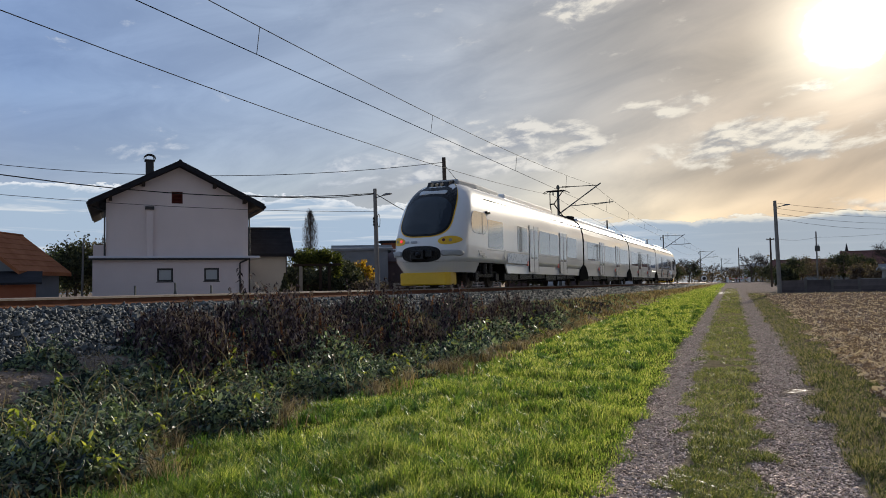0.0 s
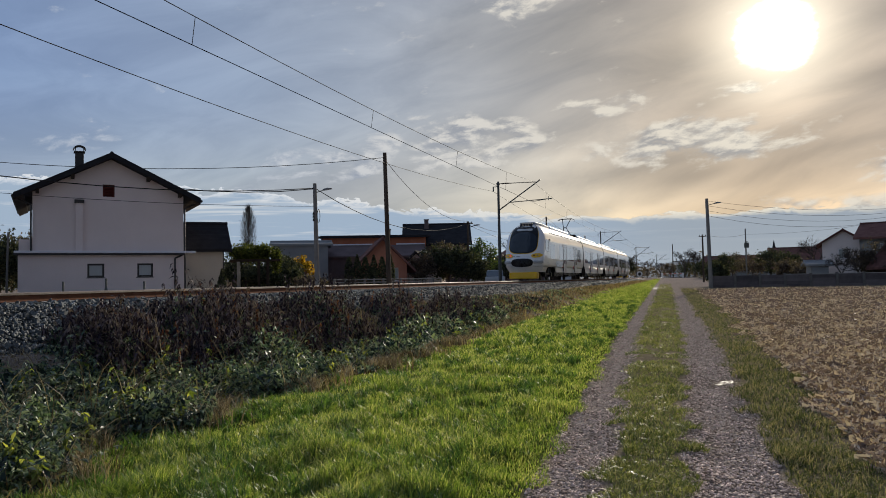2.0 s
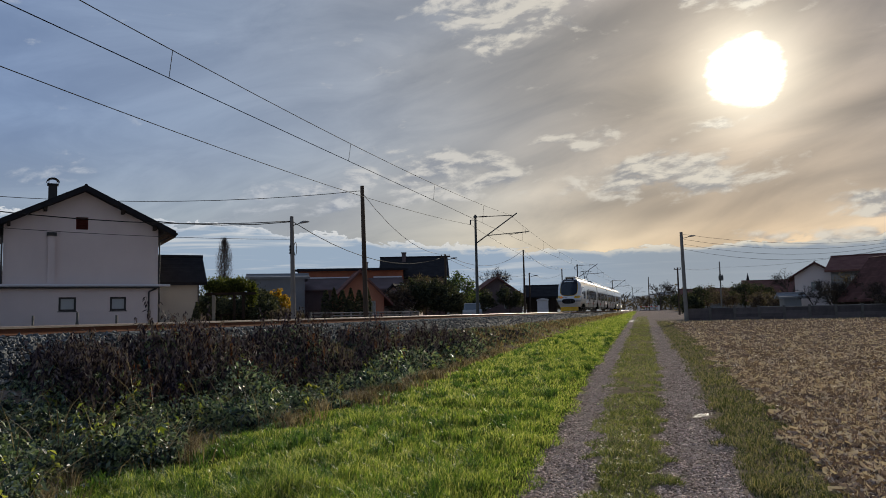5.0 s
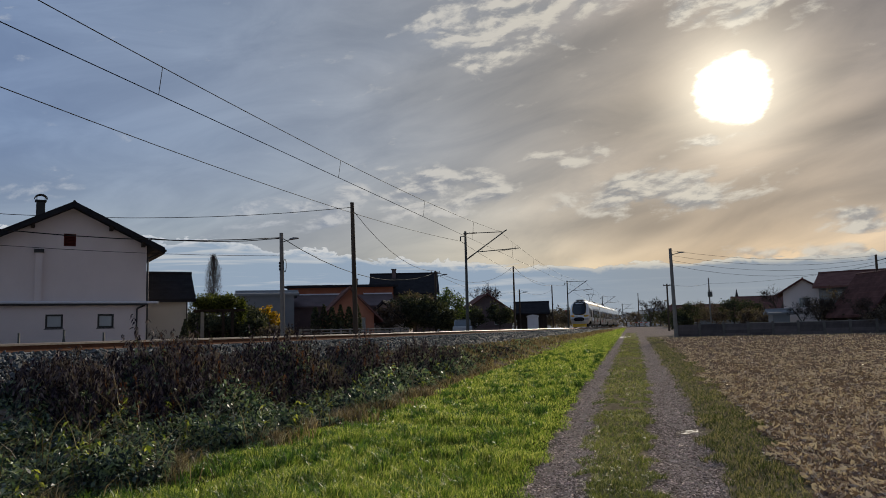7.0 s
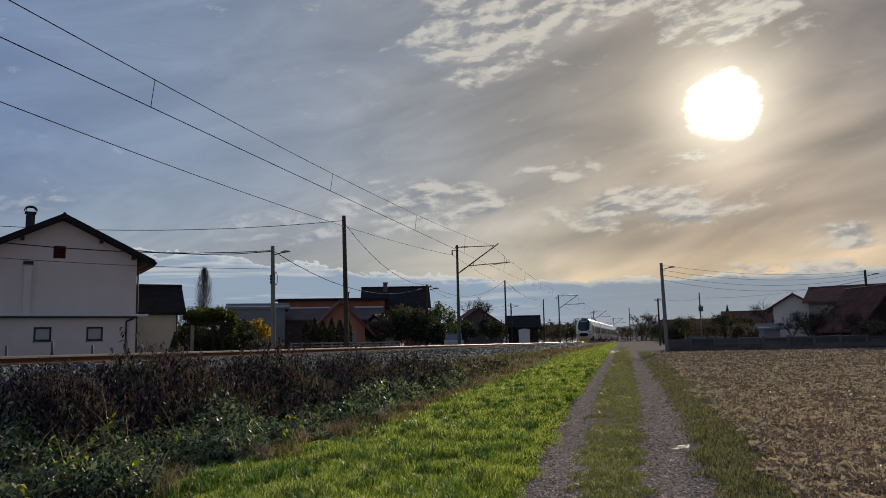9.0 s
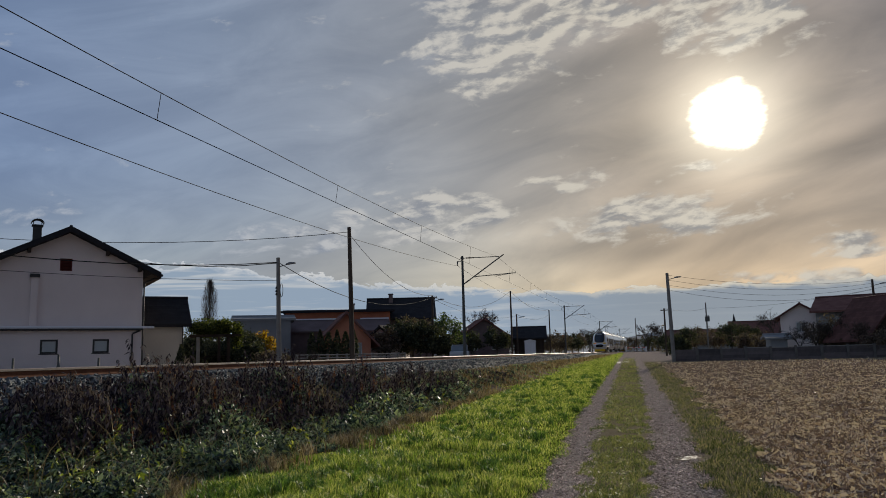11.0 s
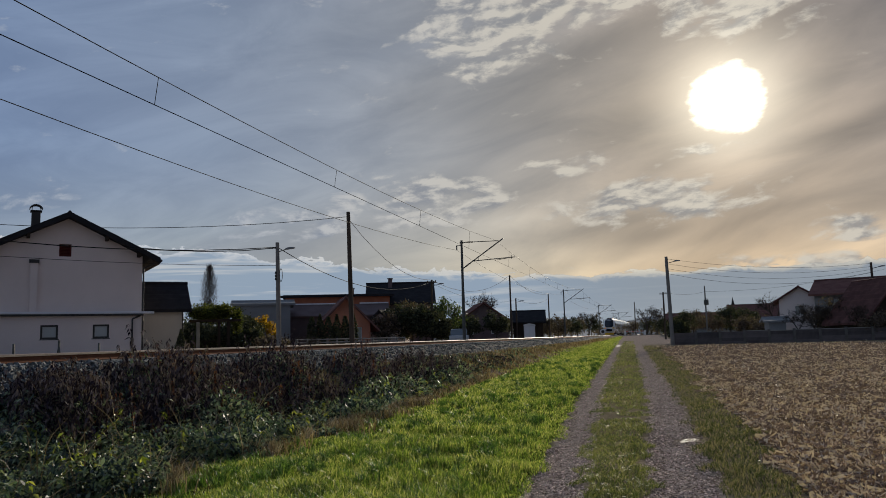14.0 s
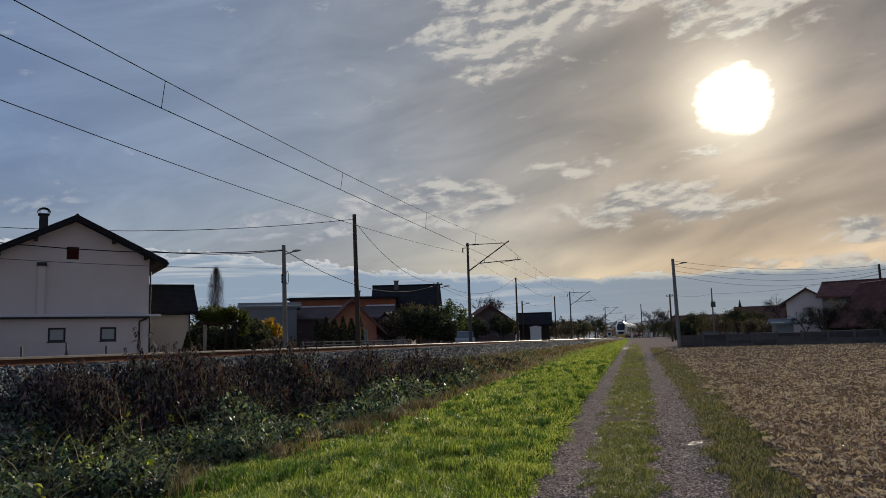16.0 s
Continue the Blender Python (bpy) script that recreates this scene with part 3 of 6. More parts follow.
def nose_loft(bm, z_levels, back):
    rows = []
    stations = [4.6, 4.65] + [5.5 + 1.2 * k for k in range(int((back - 5.6) / 1.2))] + [back - 0.03]
    for z in z_levels:
        w, row = half_width(z), []
        row.append(bm.verts.new((-w, back, z)))
        if back > 10:
            row += [bm.verts.new((-w, y, z)) for y in stations[::-1]]
        for k in range(25):
            a = -math.pi / 2 + math.pi * k / 24
            s = math.sin(a)
            x = w * math.copysign(abs(s) ** (2 / ROUND_N), s)
            row.append(bm.verts.new((x, nose_y(x, z) if k not in (0, 24) else nose_line(z) + ROUND_C, z)))
        if back > 10:
            row += [bm.verts.new((w, y, z)) for y in stations]
        row.append(bm.verts.new((w, back, z)))
        rows.append(row)
    for a, b in zip(rows, rows[1:]):
        for k in range(len(a) - 1):
            bm.faces.new((a[k], a[k + 1], b[k + 1], b[k]))
    bm.faces.new(rows[0][::-1]), bm.faces.new(rows[-1])
    bm.faces.new([r[0] for r in rows] + [r[-1] for r in rows][::-1])


def nose_patch(bm, outline, centre, lift, thick=0.03, rings=7):
    """A panel that follows the nose: outline and centre in (x, z)."""
    def ring(f, off):
        pts = []
        for x, z in outline:
            px, pz = centre[0] + (x - centre[0]) * f, centre[1] + (z - centre[1]) * f
            pts.append(bm.verts.new((px * (1 + off * 0.35), nose_y(px, pz) - off, pz + off * 0.25)))
        return pts
    rs = [ring(f, lift) for f in np.linspace(0.12, 1, rings)] + [ring(1.0, lift - thick)]
    for a, b in zip(rs, rs[1:]):
        for k in range(len(a)):
            bm.faces.new((a[k], a[(k + 1) % len(a)], b[(k + 1) % len(a)], b[k]))
    bm.faces.new(rs[0])


def rounded(cx, cy, w, h, r, n=4):
    pts = []
    for qx, qy, a0 in ((1, 1, 0), (-1, 1, 90), (-1, -1, 180), (1, -1, 270)):
        for k in range(n + 1):
            a = radians(a0 + 90 * k / n)
            pts.append((cx + qx * (w / 2 - r) + r * math.cos(a), cy + qy * (h / 2 - r) + r * math.sin(a)))
    return pts


def mask_outline(grow):
    pts = []
    for k in range(44):
        a = math.tau * k / 44
        s, c = math.sin(a), math.cos(a)
        x = math.copysign(abs(c) ** 0.62, c) * (1.03 + grow)
        if s < 0:
            z = 2.75 - abs(s) ** 0.62 * (0.80 + grow)
        else:
            z = 2.75 + abs(s) ** 0.62 * (1.37 - grow * 0.6)
            x *= 1 - 0.20 * abs(s) ** 2 - grow * 0.8 * abs(s) ** 3
        pts.append((x, z))
    return pts


def side_panel(bm, y0, y1, z0, z1, side, proud, r=0.08):
    x = 1.4425
    prism(bm, rounded((y0 + y1) / 2, (z0 + z1) / 2, y1 - y0, z1 - z0, r), "x", side * (x - 0.03), side * (x + proud))


def car_sides(body, doors, panes, length):
    """Windows, doors, door buttons and the grooves of one car, both sides."""
    for side in (-1, 1):
        for y0, y1 in panes:
            bm = bmesh.new()
            side_panel(bm, y0, y1, 1.62, 2.78, side, 0.006)
            part("window_pane", bm, "side_glass", body)
        for y0, y1 in doors:
            mid = (y0 + y1) / 2
            for a, b in ((y0, mid - 0.012), (mid + 0.012, y1)):
                bm = bmesh.new()
                side_panel(bm, a, b, 0.68, 2.92, side, 0.012, 0.04)
                part("door_leaf", bm, "train_white", body)
                bm = bmesh.new()
                side_panel(bm, a + 0.14, b - 0.14, 1.35, 2.75, side, 0.018, 0.06)
                part("door_pane", bm, "side_glass", body)
            bm = bmesh.new()
            for e in (y0 - 0.03, mid, y1 + 0.03):
                box(bm, (side * 1.42, e - 0.022, 0.70), (side * 1.458, e + 0.022, 2.92))
            part("door_seal", bm, "rubber", body)
            bm = bmesh.new()
            box(bm, (side * 1.40, y0 - 0.45, 0.98), (side * 1.452, y0 - 0.25, 1.2))
            part("sign_plate", bm, "tail_plate", body, "small red pictogram plate")
        bm = bmesh.new()
        box(bm, (side * 1.43, length[0], 1.52), (side * 1.4465, length[1], 1.56))
        part("stripe", bm, "train_grey", body)
        bm = bmesh.new()
        box(bm, (side * 1.30, length[0], 3.50), (side * 1.318, length[1], 3.535))
        part("roof_seam", bm, "train_black", body)


M["tail_plate"] = material("red_plate", [(0.45, 0.05, 0.04), (0.55, 0.08, 0.06)], 3, 20, 0.4, 0, 0)
M["tail_unlit"] = material("unlit_tail_light", [(0.10, 0.025, 0.02), (0.14, 0.035, 0.03)], 3, 20, 0.2, 0, 0)
M["band_blue"] = material("pale_blue_train_panel", [(0.36, 0.44, 0.54), (0.42, 0.50, 0.60)], 1, 8, 0.3, 0, 0)


def end_car(train, m):
    bm = bmesh.new()
    nose_loft(bm, [1.0, 1.2, 1.45, 1.7, 1.9, 2.15, 2.4, 2.65, 2.9, 3.1, 3.3, 3.45, 3.6, 3.73, 3.85, 3.94, 4.02, 4.08, 4.12, 4.15], CAR_END - 0.2)
    body = part("end_car_body", bm, "train_white", train, "glossy white end car with a rounded nose", smooth=False)
    body.matrix_basis = m
    for p in body.data.polygons:
        p.use_smooth = len(p.vertices) == 4
    bm = bmesh.new()
    nose_loft(bm, [0.60, 0.70, 0.85, 0.995], 2.55)
    part("front_skirt", bm, "train_white", body)
    bm = bmesh.new()
    prism(bm, [(-1.04, 0.42), (-0.92, 0.20), (0.92, 0.20), (1.04, 0.42), (1.04, 1.0), (-1.04, 1.0)], "z", 0.13, 0.60)
    part("rail_guard", bm, "train_yellow", body, "yellow snow plough under the nose", bevel=0.04)
    for side in (-1, 1):
        bm = bmesh.new()
        prism(bm, [(5.9, 1.0), (6.2, 0.6), (CAR_END - 1.25, 0.6), (CAR_END - 1.05, 1.0)], "x", side * 1.33, side * 1.396)
        part("side_skirt", bm, "train_white", body)
    bm = bmesh.new()
    nose_patch(bm, mask_outline(0.04), (0, 2.85), 0.010)
    part("yellow_rim", bm, "train_yellow", body, "yellow rim round the windscreen")
    bm = bmesh.new()
    nose_patch(bm, mask_outline(0.0), (0, 2.85), 0.022)
    part("black_mask", bm, "train_black", body)
    bm = bmesh.new()
    nose_patch(bm, [(x * 0.93, 2.62 + (z - 2.62) * (0.90 if z < 2.6 else 0.56)) for x, z in mask_outline(0.0)], (0, 2.6), 0.034)
    part("windscreen", bm, "train_glass", body, "dark windscreen")
    bm = bmesh.new()
    nose_patch(bm, rounded(0, 3.62, 1.15, 0.16, 0.07), (0, 3.62), 0.036)
    part("destination_window", bm, "side_glass", body)
    bm = bmesh.new()
    prism(bm, [(1.66, 3.82), (1.86, 4.06), (2.6, 4.19), (3.3, 4.10), (2.3, 3.8)], "x", -0.46, 0.46)
    lamp_box = part("roof_lamp_housing", bm, "train_black", body, bevel=0.03)
    for x in (-0.2, 0.0, 0.2):
        bm = bmesh.new()
        rod(bm, (x, 1.66, 3.93), (x, 1.82, 3.95), 0.062, n=12)
        part("roof_lamp", bm, "lamp_glass", body)
    bm = bmesh.new()
    prism(bm, [(-0.62, 2.4), (0.62, 2.4), (0.74, 4.2), (0.66, 7.4), (-0.66, 7.4), (-0.74, 4.2)], "z", 3.95, 4.19)
    part("roof_fairing", bm, "train_grey", body, bevel=0.06)
    bm = bmesh.new()
    prism(bm, [(-0.66, 8.2), (0.66, 8.2), (0.66, 17.0), (-0.66, 17.0)], "z", 3.95, 4.20)
    part("roof_unit", bm, "train_white", body, bevel=0.05)
    # coupler behind its dark opening, and the bumper ends
    bm = bmesh.new()
    nose_patch(bm, [(0.78 * c, 1.28 + s) for c, s in ((math.copysign(abs(math.cos(a)) ** 0.7, math.cos(a)), 0.30 * math.copysign(abs(math.sin(a)) ** 0.7, math.sin(a))) for a in np.linspace(0, math.tau, 28, endpoint=False))], (0, 1.28), 0.03)
    part("coupler_recess", bm, "train_black", body)
    bm = bmesh.new()
    box(bm, (-0.26, -0.34, 1.08), (0.26, 0.05, 1.42)), rod(bm, (0.05, -0.34, 1.24), (0.05, -0.45, 1.24), 0.13, 0.05, 10)
    rod(bm, (-0.14, -0.34, 1.3), (-0.14, -0.40, 1.3), 0.07, n=8), box(bm, (-0.34, -0.20, 1.00), (-0.24, 0.05, 1.32)), box(bm, (0.26, -0.22, 1.16), (0.56, 0.02, 1.40))
    part("coupler", bm, "train_black", body, bevel=0.015)
    for side in (-1, 1):
        bm = bmesh.new()
        nose_patch(bm, [(side * x, z) for x, z in rounded(1.09, 1.30, 0.62, 0.20, 0.095)], (side * 1.09, 1.30), 0.10, 0.1)
        part("bumper_end", bm, "train_grey", body, smooth=True)
        bm = bmesh.new()
        nose_patch(bm, [(side * (1.02 + 0.36 * c), 1.79 + 0.16 * s + 0.03 * c) for c, s in ((math.cos(a), math.sin(a)) for a in np.linspace(0, math.tau, 20, endpoint=False))], (side * 1.02, 1.79), 0.014)
        part("headlight_housing", bm, "train_yellow", body, "yellow almond-shaped headlight housing")
        for x, mat, nm in ((0.86, "tail_light" if side < 0 else "tail_unlit", "tail_light"), (1.08, "lamp_glass", "headlight")):
            bm = bmesh.new()
            nose_patch(bm, [(side * x + 0.055 * math.cos(a), 1.79 + 0.055 * math.sin(a)) for a in np.linspace(0, math.tau, 14, endpoint=False)], (side * x, 1.79), 0.034)
            part(nm, bm, mat, body, "" if nm == "headlight" else "glowing red tail light" if side < 0 else "unlit dark red tail light")
        bm = bmesh.new()
        side_panel(bm, 1.62, 3.45, 2.14, 2.98, side, 0.008, 0.38)
        part("cab_window", bm, "side_glass", body)
        bm = bmesh.new()
        box(bm, (side * 1.43, 2.80, 2.16), (side * 1.455, 2.86, 2.96))
        part("cab_window_bar", bm, "train_black", body)
        bm = bmesh.new()
        box(bm, (side * 1.40, 3.3, 2.98), (side * 1.50, 3.75, 3.06))
        part("rain_camera", bm, "train_black", body, bevel=0.02)
        # operator's mark and running number stay plain bars
        bm = bmesh.new()
        box(bm, (side * 1.43, 2.35, 1.42), (side * 1.447, 2.75, 1.47)), box(bm, (side * 1.43, 2.5, 1.28), (side * 1.447, 3.1, 1.38)), box(bm, (side * 1.43, 2.85, 1.2), (side * 1.447, 3.35, 1.26))
        part("marking", bm, "train_grey", body)
        bm = bmesh.new()
        box(bm, (side * 1.43, 6.1, 1.06), (side * 1.446, 9.2, 1.50))
        part("blue_panel", bm, "band_blue", body)
        bm = bmesh.new()
        rod(bm, (side * 1.40, 5.75, 1.42), (side * 1.447, 5.75, 1.42), 0.2, n=16)
        part("round_mark", bm, "train_grey", body)
    bm = bmesh.new()
    for k in range(2):
        nose_patch(bm, rounded(-0.62 + 0.34 * k, 1.74, 0.26, 0.085, 0.01, 1), (-0.62 + 0.34 * k, 1.74), 0.012, 0.02, 3)
    part("number_bar", bm, "train_grey", body)
    car_sides(body, [(9.55, 11.05), (15.5, 17.0)], [(3.55, 5.5), (7.6, 9.2), (11.4, 13.25), (13.32, 15.15), (17.35, 19.6)], (3.4, CAR_END - 0.25))
    return body


def mid_car(train, y0):
    bm = bmesh.new()
    zs = [1.0, 1.2, 1.4, 2.0, 2.8, 3.0, 3.2, 3.35, 3.5, 3.63, 3.75, 3.85, 3.95, 4.02, 4.08, 4.15]
    prism(bm, [(half_width(z), z) for z in zs] + [(-half_width(z), z) for z in zs[::-1]], "y", 0.2, CAR_MID - 0.2)
    body = part("middle_car_body", bm, "train_white", train, "glossy white middle car")
    body.location = (0, y0, 0)
    for side in (-1, 1):
        bm = bmesh.new()
        prism(bm, [(1.05, 1.0), (1.25, 0.6), (CAR_MID - 1.25, 0.6), (CAR_MID - 1.05, 1.0)], "x", side * 1.33, side * 1.396)
        part("side_skirt", bm, "train_white", body)
    bm = bmesh.new()
    prism(bm, [(-0.66, 2.0), (0.66, 2.0), (0.66, CAR_MID - 2), (-0.66, CAR_MID - 2)], "z", 3.95, 4.20)
    part("roof_unit", bm, "train_white", body, bevel=0.05)
    car_sides(body, [(5.2, 6.7), (11.5, 13.0)], [(1.2, 3.0), (3.06, 4.85), (7.1, 9.1), (9.16, 11.1), (13.4, 15.2), (15.26, 17.0)], (0.25, CAR_MID - 0.25))
    return body


WHEEL_R = 0.42


def bogie(train, y, wheelsets):
    bm = bmesh.new()
    for side in (-1, 1):
        box(bm, (side * 0.95 - 0.12, y - 1.5, 0.42), (side * 0.95 + 0.12, y + 1.5, 0.68))
        for d in (-1.25, 1.25):
            box(bm, (side * 1.02 - 0.14, y + d - 0.2, 0.28), (side * 1.02 + 0.14, y + d + 0.2, 0.6))
        rod(bm, (side * 1.1, y - 0.35, 0.55), (side * 1.1, y - 0.35, 0.98), 0.14, n=10), rod(bm, (side * 1.1, y + 0.35, 0.55), (side * 1.1, y + 0.35, 0.98), 0.14, n=10)
    box(bm, (-1.1, y - 0.35, 0.5), (1.1, y + 0.35, 0.75))
    truck = part("bogie", bm, "train_black", train, bevel=0.02)
    for d in (-1.25, 1.25):
        bm = bmesh.new()
        rod(bm, (-0.95, 0, 0), (0.95, 0, 0), 0.08, n=8)
        for side in (-1, 1):
            rod(bm, (side * 0.69, 0, 0), (side * 0.82, 0, 0), WHEEL_R, n=24), rod(bm, (side * 0.67, 0, 0), (side * 0.70, 0, 0), WHEEL_R + 0.03, n=24)
            for k in range(6):
                a = k * math.tau / 6
                rod(bm, (side * 0.80, 0.24 * math.cos(a), 0.24 * math.sin(a)), (side * 0.835, 0.24 * math.cos(a), 0.24 * math.sin(a)), 0.05, n=6)
        ws = part("wheelset", bm, "wheel_steel", truck, "steel wheels on an axle")
        ws.location = (0, y + d, WHEEL_R)
        wheelsets.append((ws, y + d))


M["wheel_steel"] = material("brown_wheel_steel", [(0.05, 0.04, 0.035), (0.12, 0.10, 0.085)], 4, 40, 0.6, 0.5)


def build_train():
    train = thing("passenger_train", "white four-car electric train with yellow trim on the track", "train")
    wheelsets = []
    end_car(train, Matrix.Identity(4))
    mid_car(train, CAR_END), mid_car(train, CAR_END + CAR_MID)
    end_car(train, pose(0, TRAIN_LEN, 0, 0, 0, 180))
    for y in (CAR_END, CAR_END + CAR_MID, CAR_END + 2 * CAR_MID):
        bm = bmesh.new()
        zs = [0.75, 1.4, 2.8, 3.2, 3.5, 3.75, 3.95, 4.08, 4.15]
        for k in range(5):
            s = 1.004 if k % 2 else 0.985
            prism(bm, [(half_width(max(z, 1)) * s, z * s + 0.02) for z in zs] + [(-half_width(max(z, 1)) * s, z * s + 0.02) for z in zs[::-1]], "y", y - 0.2 + k * 0.08, y - 0.12 + k * 0.08)
        part("gangway_bellows", bm, "rubber", train, "black ribbed gangway bellows")
        for side in (-1, 1):
            bm = bmesh.new()
            prism(bm, [(y + 1.22, 0.36)] + [(y + 0.95 * math.cos(a) + 0.25 * math.cos(a) ** 9, 0.62 + 0.66 * math.sin(a)) for a in np.linspace(0, math.pi, 12)] + [(y - 1.22, 0.36)], "x", side * 1.25, side * 1.447)
            part("bogie_cover", bm, "rubber", train)
        bogie(train, y, wheelsets)
    for y in (4.2, TRAIN_LEN - 4.2):
        bogie(train, y, wheelsets)
    for a, b in ((6.3, CAR_END - 1.3), (CAR_END + 1.3, CAR_END + CAR_MID - 1.3), (CAR_END + CAR_MID + 1.3, CAR_END + 2 * CAR_MID - 1.3), (CAR_END + 2 * CAR_MID + 1.3, TRAIN_LEN - 6.3)):
        n = int((b - a) / 2.3)
        for k in range(n):
            y = a + k * (b - a) / n
            bm = bmesh.new()
            box(bm, (-1.2, y, 0.30 + 0.05 * (k % 3)), (1.2, y + (b - a) / n - 0.25, 0.99))
            part("underfloor_box", bm, "train_black", train, bevel=0.02)
    # raised pantograph
    y = CAR_END - 1.2
    bm = bmesh.new()
    for s in (-1, 1):
        rod(bm, (s * 0.45, y - 0.5, 4.3), (s * 0.45, y + 0.9, 4.3), 0.04), rod(bm, (s * 0.35, y + 0.6, 4.34), (s * 0.12, y - 0.75, 5.0), 0.035)
        rod(bm, (s * 0.12, y - 0.75, 5.0), (s * 0.40, y + 0.35, 5.88), 0.03), rod(bm, (s * 0.45, y - 0.5, 4.0), (s * 0.45, y - 0.5, 4.3), 0.07), rod(bm, (s * 0.45, y + 0.9, 4.0), (s * 0.45, y + 0.9, 4.3), 0.07)
    rod(bm, (-0.14, y - 0.75, 5.0), (0.14, y - 0.75, 5.0), 0.045), rod(bm, (-0.45, y + 0.6, 4.32), (0.45, y + 0.6, 4.32), 0.04)
    for d in (0.15, 0.55):
        rod(bm, (-0.55, y + d, 5.93), (0.55, y + d, 5.93), 0.03)
        for s in (-1, 1):
            rod(bm, (s * 0.55, y + d, 5.93), (s * 0.80, y + d, 5.80), 0.022)
    rod(bm, (-0.4, y + 0.15, 5.88), (-0.4, y + 0.55, 5.88), 0.02), rod(bm, (0.4, y + 0.15, 5.88), (0.4, y + 0.55, 5.88), 0.02)
    part("pantograph", bm, "rubber", train, "raised black pantograph")
    bm = bmesh.new()
    box(bm, (-0.5, y + 2.2, 4.05), (0.5, y + 3.0, 4.3))
    part("roof_box", bm, "rubber", train)
    return train, wheelsets


train, wheelsets = build_train()
# the roof is a little higher than the drawn sections
for ob in train.children_recursive:
    if ob.type == "MESH" and ob.name.split(".")[0] not in ("pantograph", "wheelset", "bogie"):
        for v in ob.data.vertices:
            if v.co.z > 2.8:
                v.co.z = 2.8 + (v.co.z - 2.8) * 1.125


def train_y(t):
    return 25.6 + 14.2 * t - 0.167 * t * t


def motions():
    rows = []
    for t in np.linspace(0, 16, 33):
        y = train_y(t)
        rows.append((t, pose(RAIL_X + bend(y), y, RAIL_Z, 0, 0, -math.degrees(math.atan((bend(y + TRAIN_LEN) - bend(y)) / TRAIN_LEN)))))
    walk(train, rows)
    for ws, y in wheelsets:
        walk(ws, [(k / FPS, pose(0, y, WHEEL_R, -math.degrees((train_y(k / FPS) - train_y(0)) / WHEEL_R) % 360)) for k in range(481)])


# ---- masts, poles and wires ----
def at(az, r, z=0.0):
    return Vector((r * math.sin(radians(az)), r * math.cos(radians(az)), z))


def up(r, el):
    return EYE_Z + r * math.tan(radians(el))


def wire(name, spans, r, label, mat="wire"):
    """spans: (start, end, sag) each; every unbroken run is one thin tube."""
    runs = []
    for a, b, sag in spans:
        a, b = Vector(a), Vector(b)
        n = max(4, min(24, int((b - a).length / 2.5))) if sag else 1
        pts = [a.lerp(b, k / n) - Vector((0, 0, sag * 4 * (k / n) * (1 - k / n))) for k in range(n + 1)]
        if runs and (runs[-1][-1] - a).length < 0.01:
            runs[-1] += pts[1:]
        else:
            runs.append(pts)
    for pts in runs:
        bm = bmesh.new()
        tube(bm, pts, r)
        single(name, bm, mat, label, "wire", smooth=True)


MASTS = (-12.0, 57.0, 125.0, 195.0, 266.0)
for y in MASTS:
    x, z0 = -14.22 + bend(y), float(ground_z(-14.22, y))
    mast = thing("catenary_mast", "slim steel catenary mast with a slanted bracket beside the track", "mast", pose(x, y, 0), "masts along the railway")
    bm = bmesh.new()
    box(bm, (-0.3, -0.3, z0 - 0.3), (0.3, 0.3, z0 + 0.35))
    part("footing", bm, "concrete", mast, bevel=0.03)
    bm = bmesh.new()
    rod(bm, (0, 0, z0 + 0.3), (0, 0, 5.2), 0.135, 0.115, 10), rod(bm, (0, 0, 5.2), (0, 0, 9.25), 0.105, 0.085, 10)
    part("mast_pole", bm, "mast", mast)
    bm = bmesh.new()
    rod(bm, (0, 0, 9.08), (2.95, 0, 9.05), 0.03), box(bm, (-0.12, -0.12, 9.0), (0.12, 0.12, 9.14))
    part("top_stay", bm, "mast", mast)
    bm = bmesh.new()
    rod(bm, (0.08, 0, 7.05), (3.3, 0, 9.2), 0.045), rod(bm, (1.3, 0, 7.86), (1.3, 0, 7.62), 0.02)
    part("slanted_bracket", bm, "mast", mast)
    bm = bmesh.new()
    rod(bm, (0.85, 0, 7.58), (4.2, 0, 7.72), 0.033), rod(bm, (3.9, 0, 7.70), (2.6, 0, 7.54), 0.018), rod(bm, (3.9, 0, 7.9), (3.9, 0, 7.6), 0.02)
    part("steady_arm", bm, "mast", mast)
    for a, b in (((0.35, 0, 9.08), (0.95, 0, 9.07)), ((0.3, 0, 7.2), (0.62, 0, 7.41))):
        bm = bmesh.new()
        for k in range(6):
            p, q = Vector(a).lerp(Vector(b), k / 6), Vector(a).lerp(Vector(b), (k + 0.6) / 6)
            rod(bm, p, q, 0.07, 0.045, 8)
        part("insulator", bm, "insulator", mast)
    bm = bmesh.new()
    rod(bm, (0, 0, 8.85), (-0.42, 0, 8.85), 0.03), rod(bm, (-0.4, 0, 8.85), (-0.4, 0, 8.5), 0.05)
    part("feeder_bracket", bm, "mast", mast)
cat_spans, con_spans, feed_spans, drops = [], [], [], []
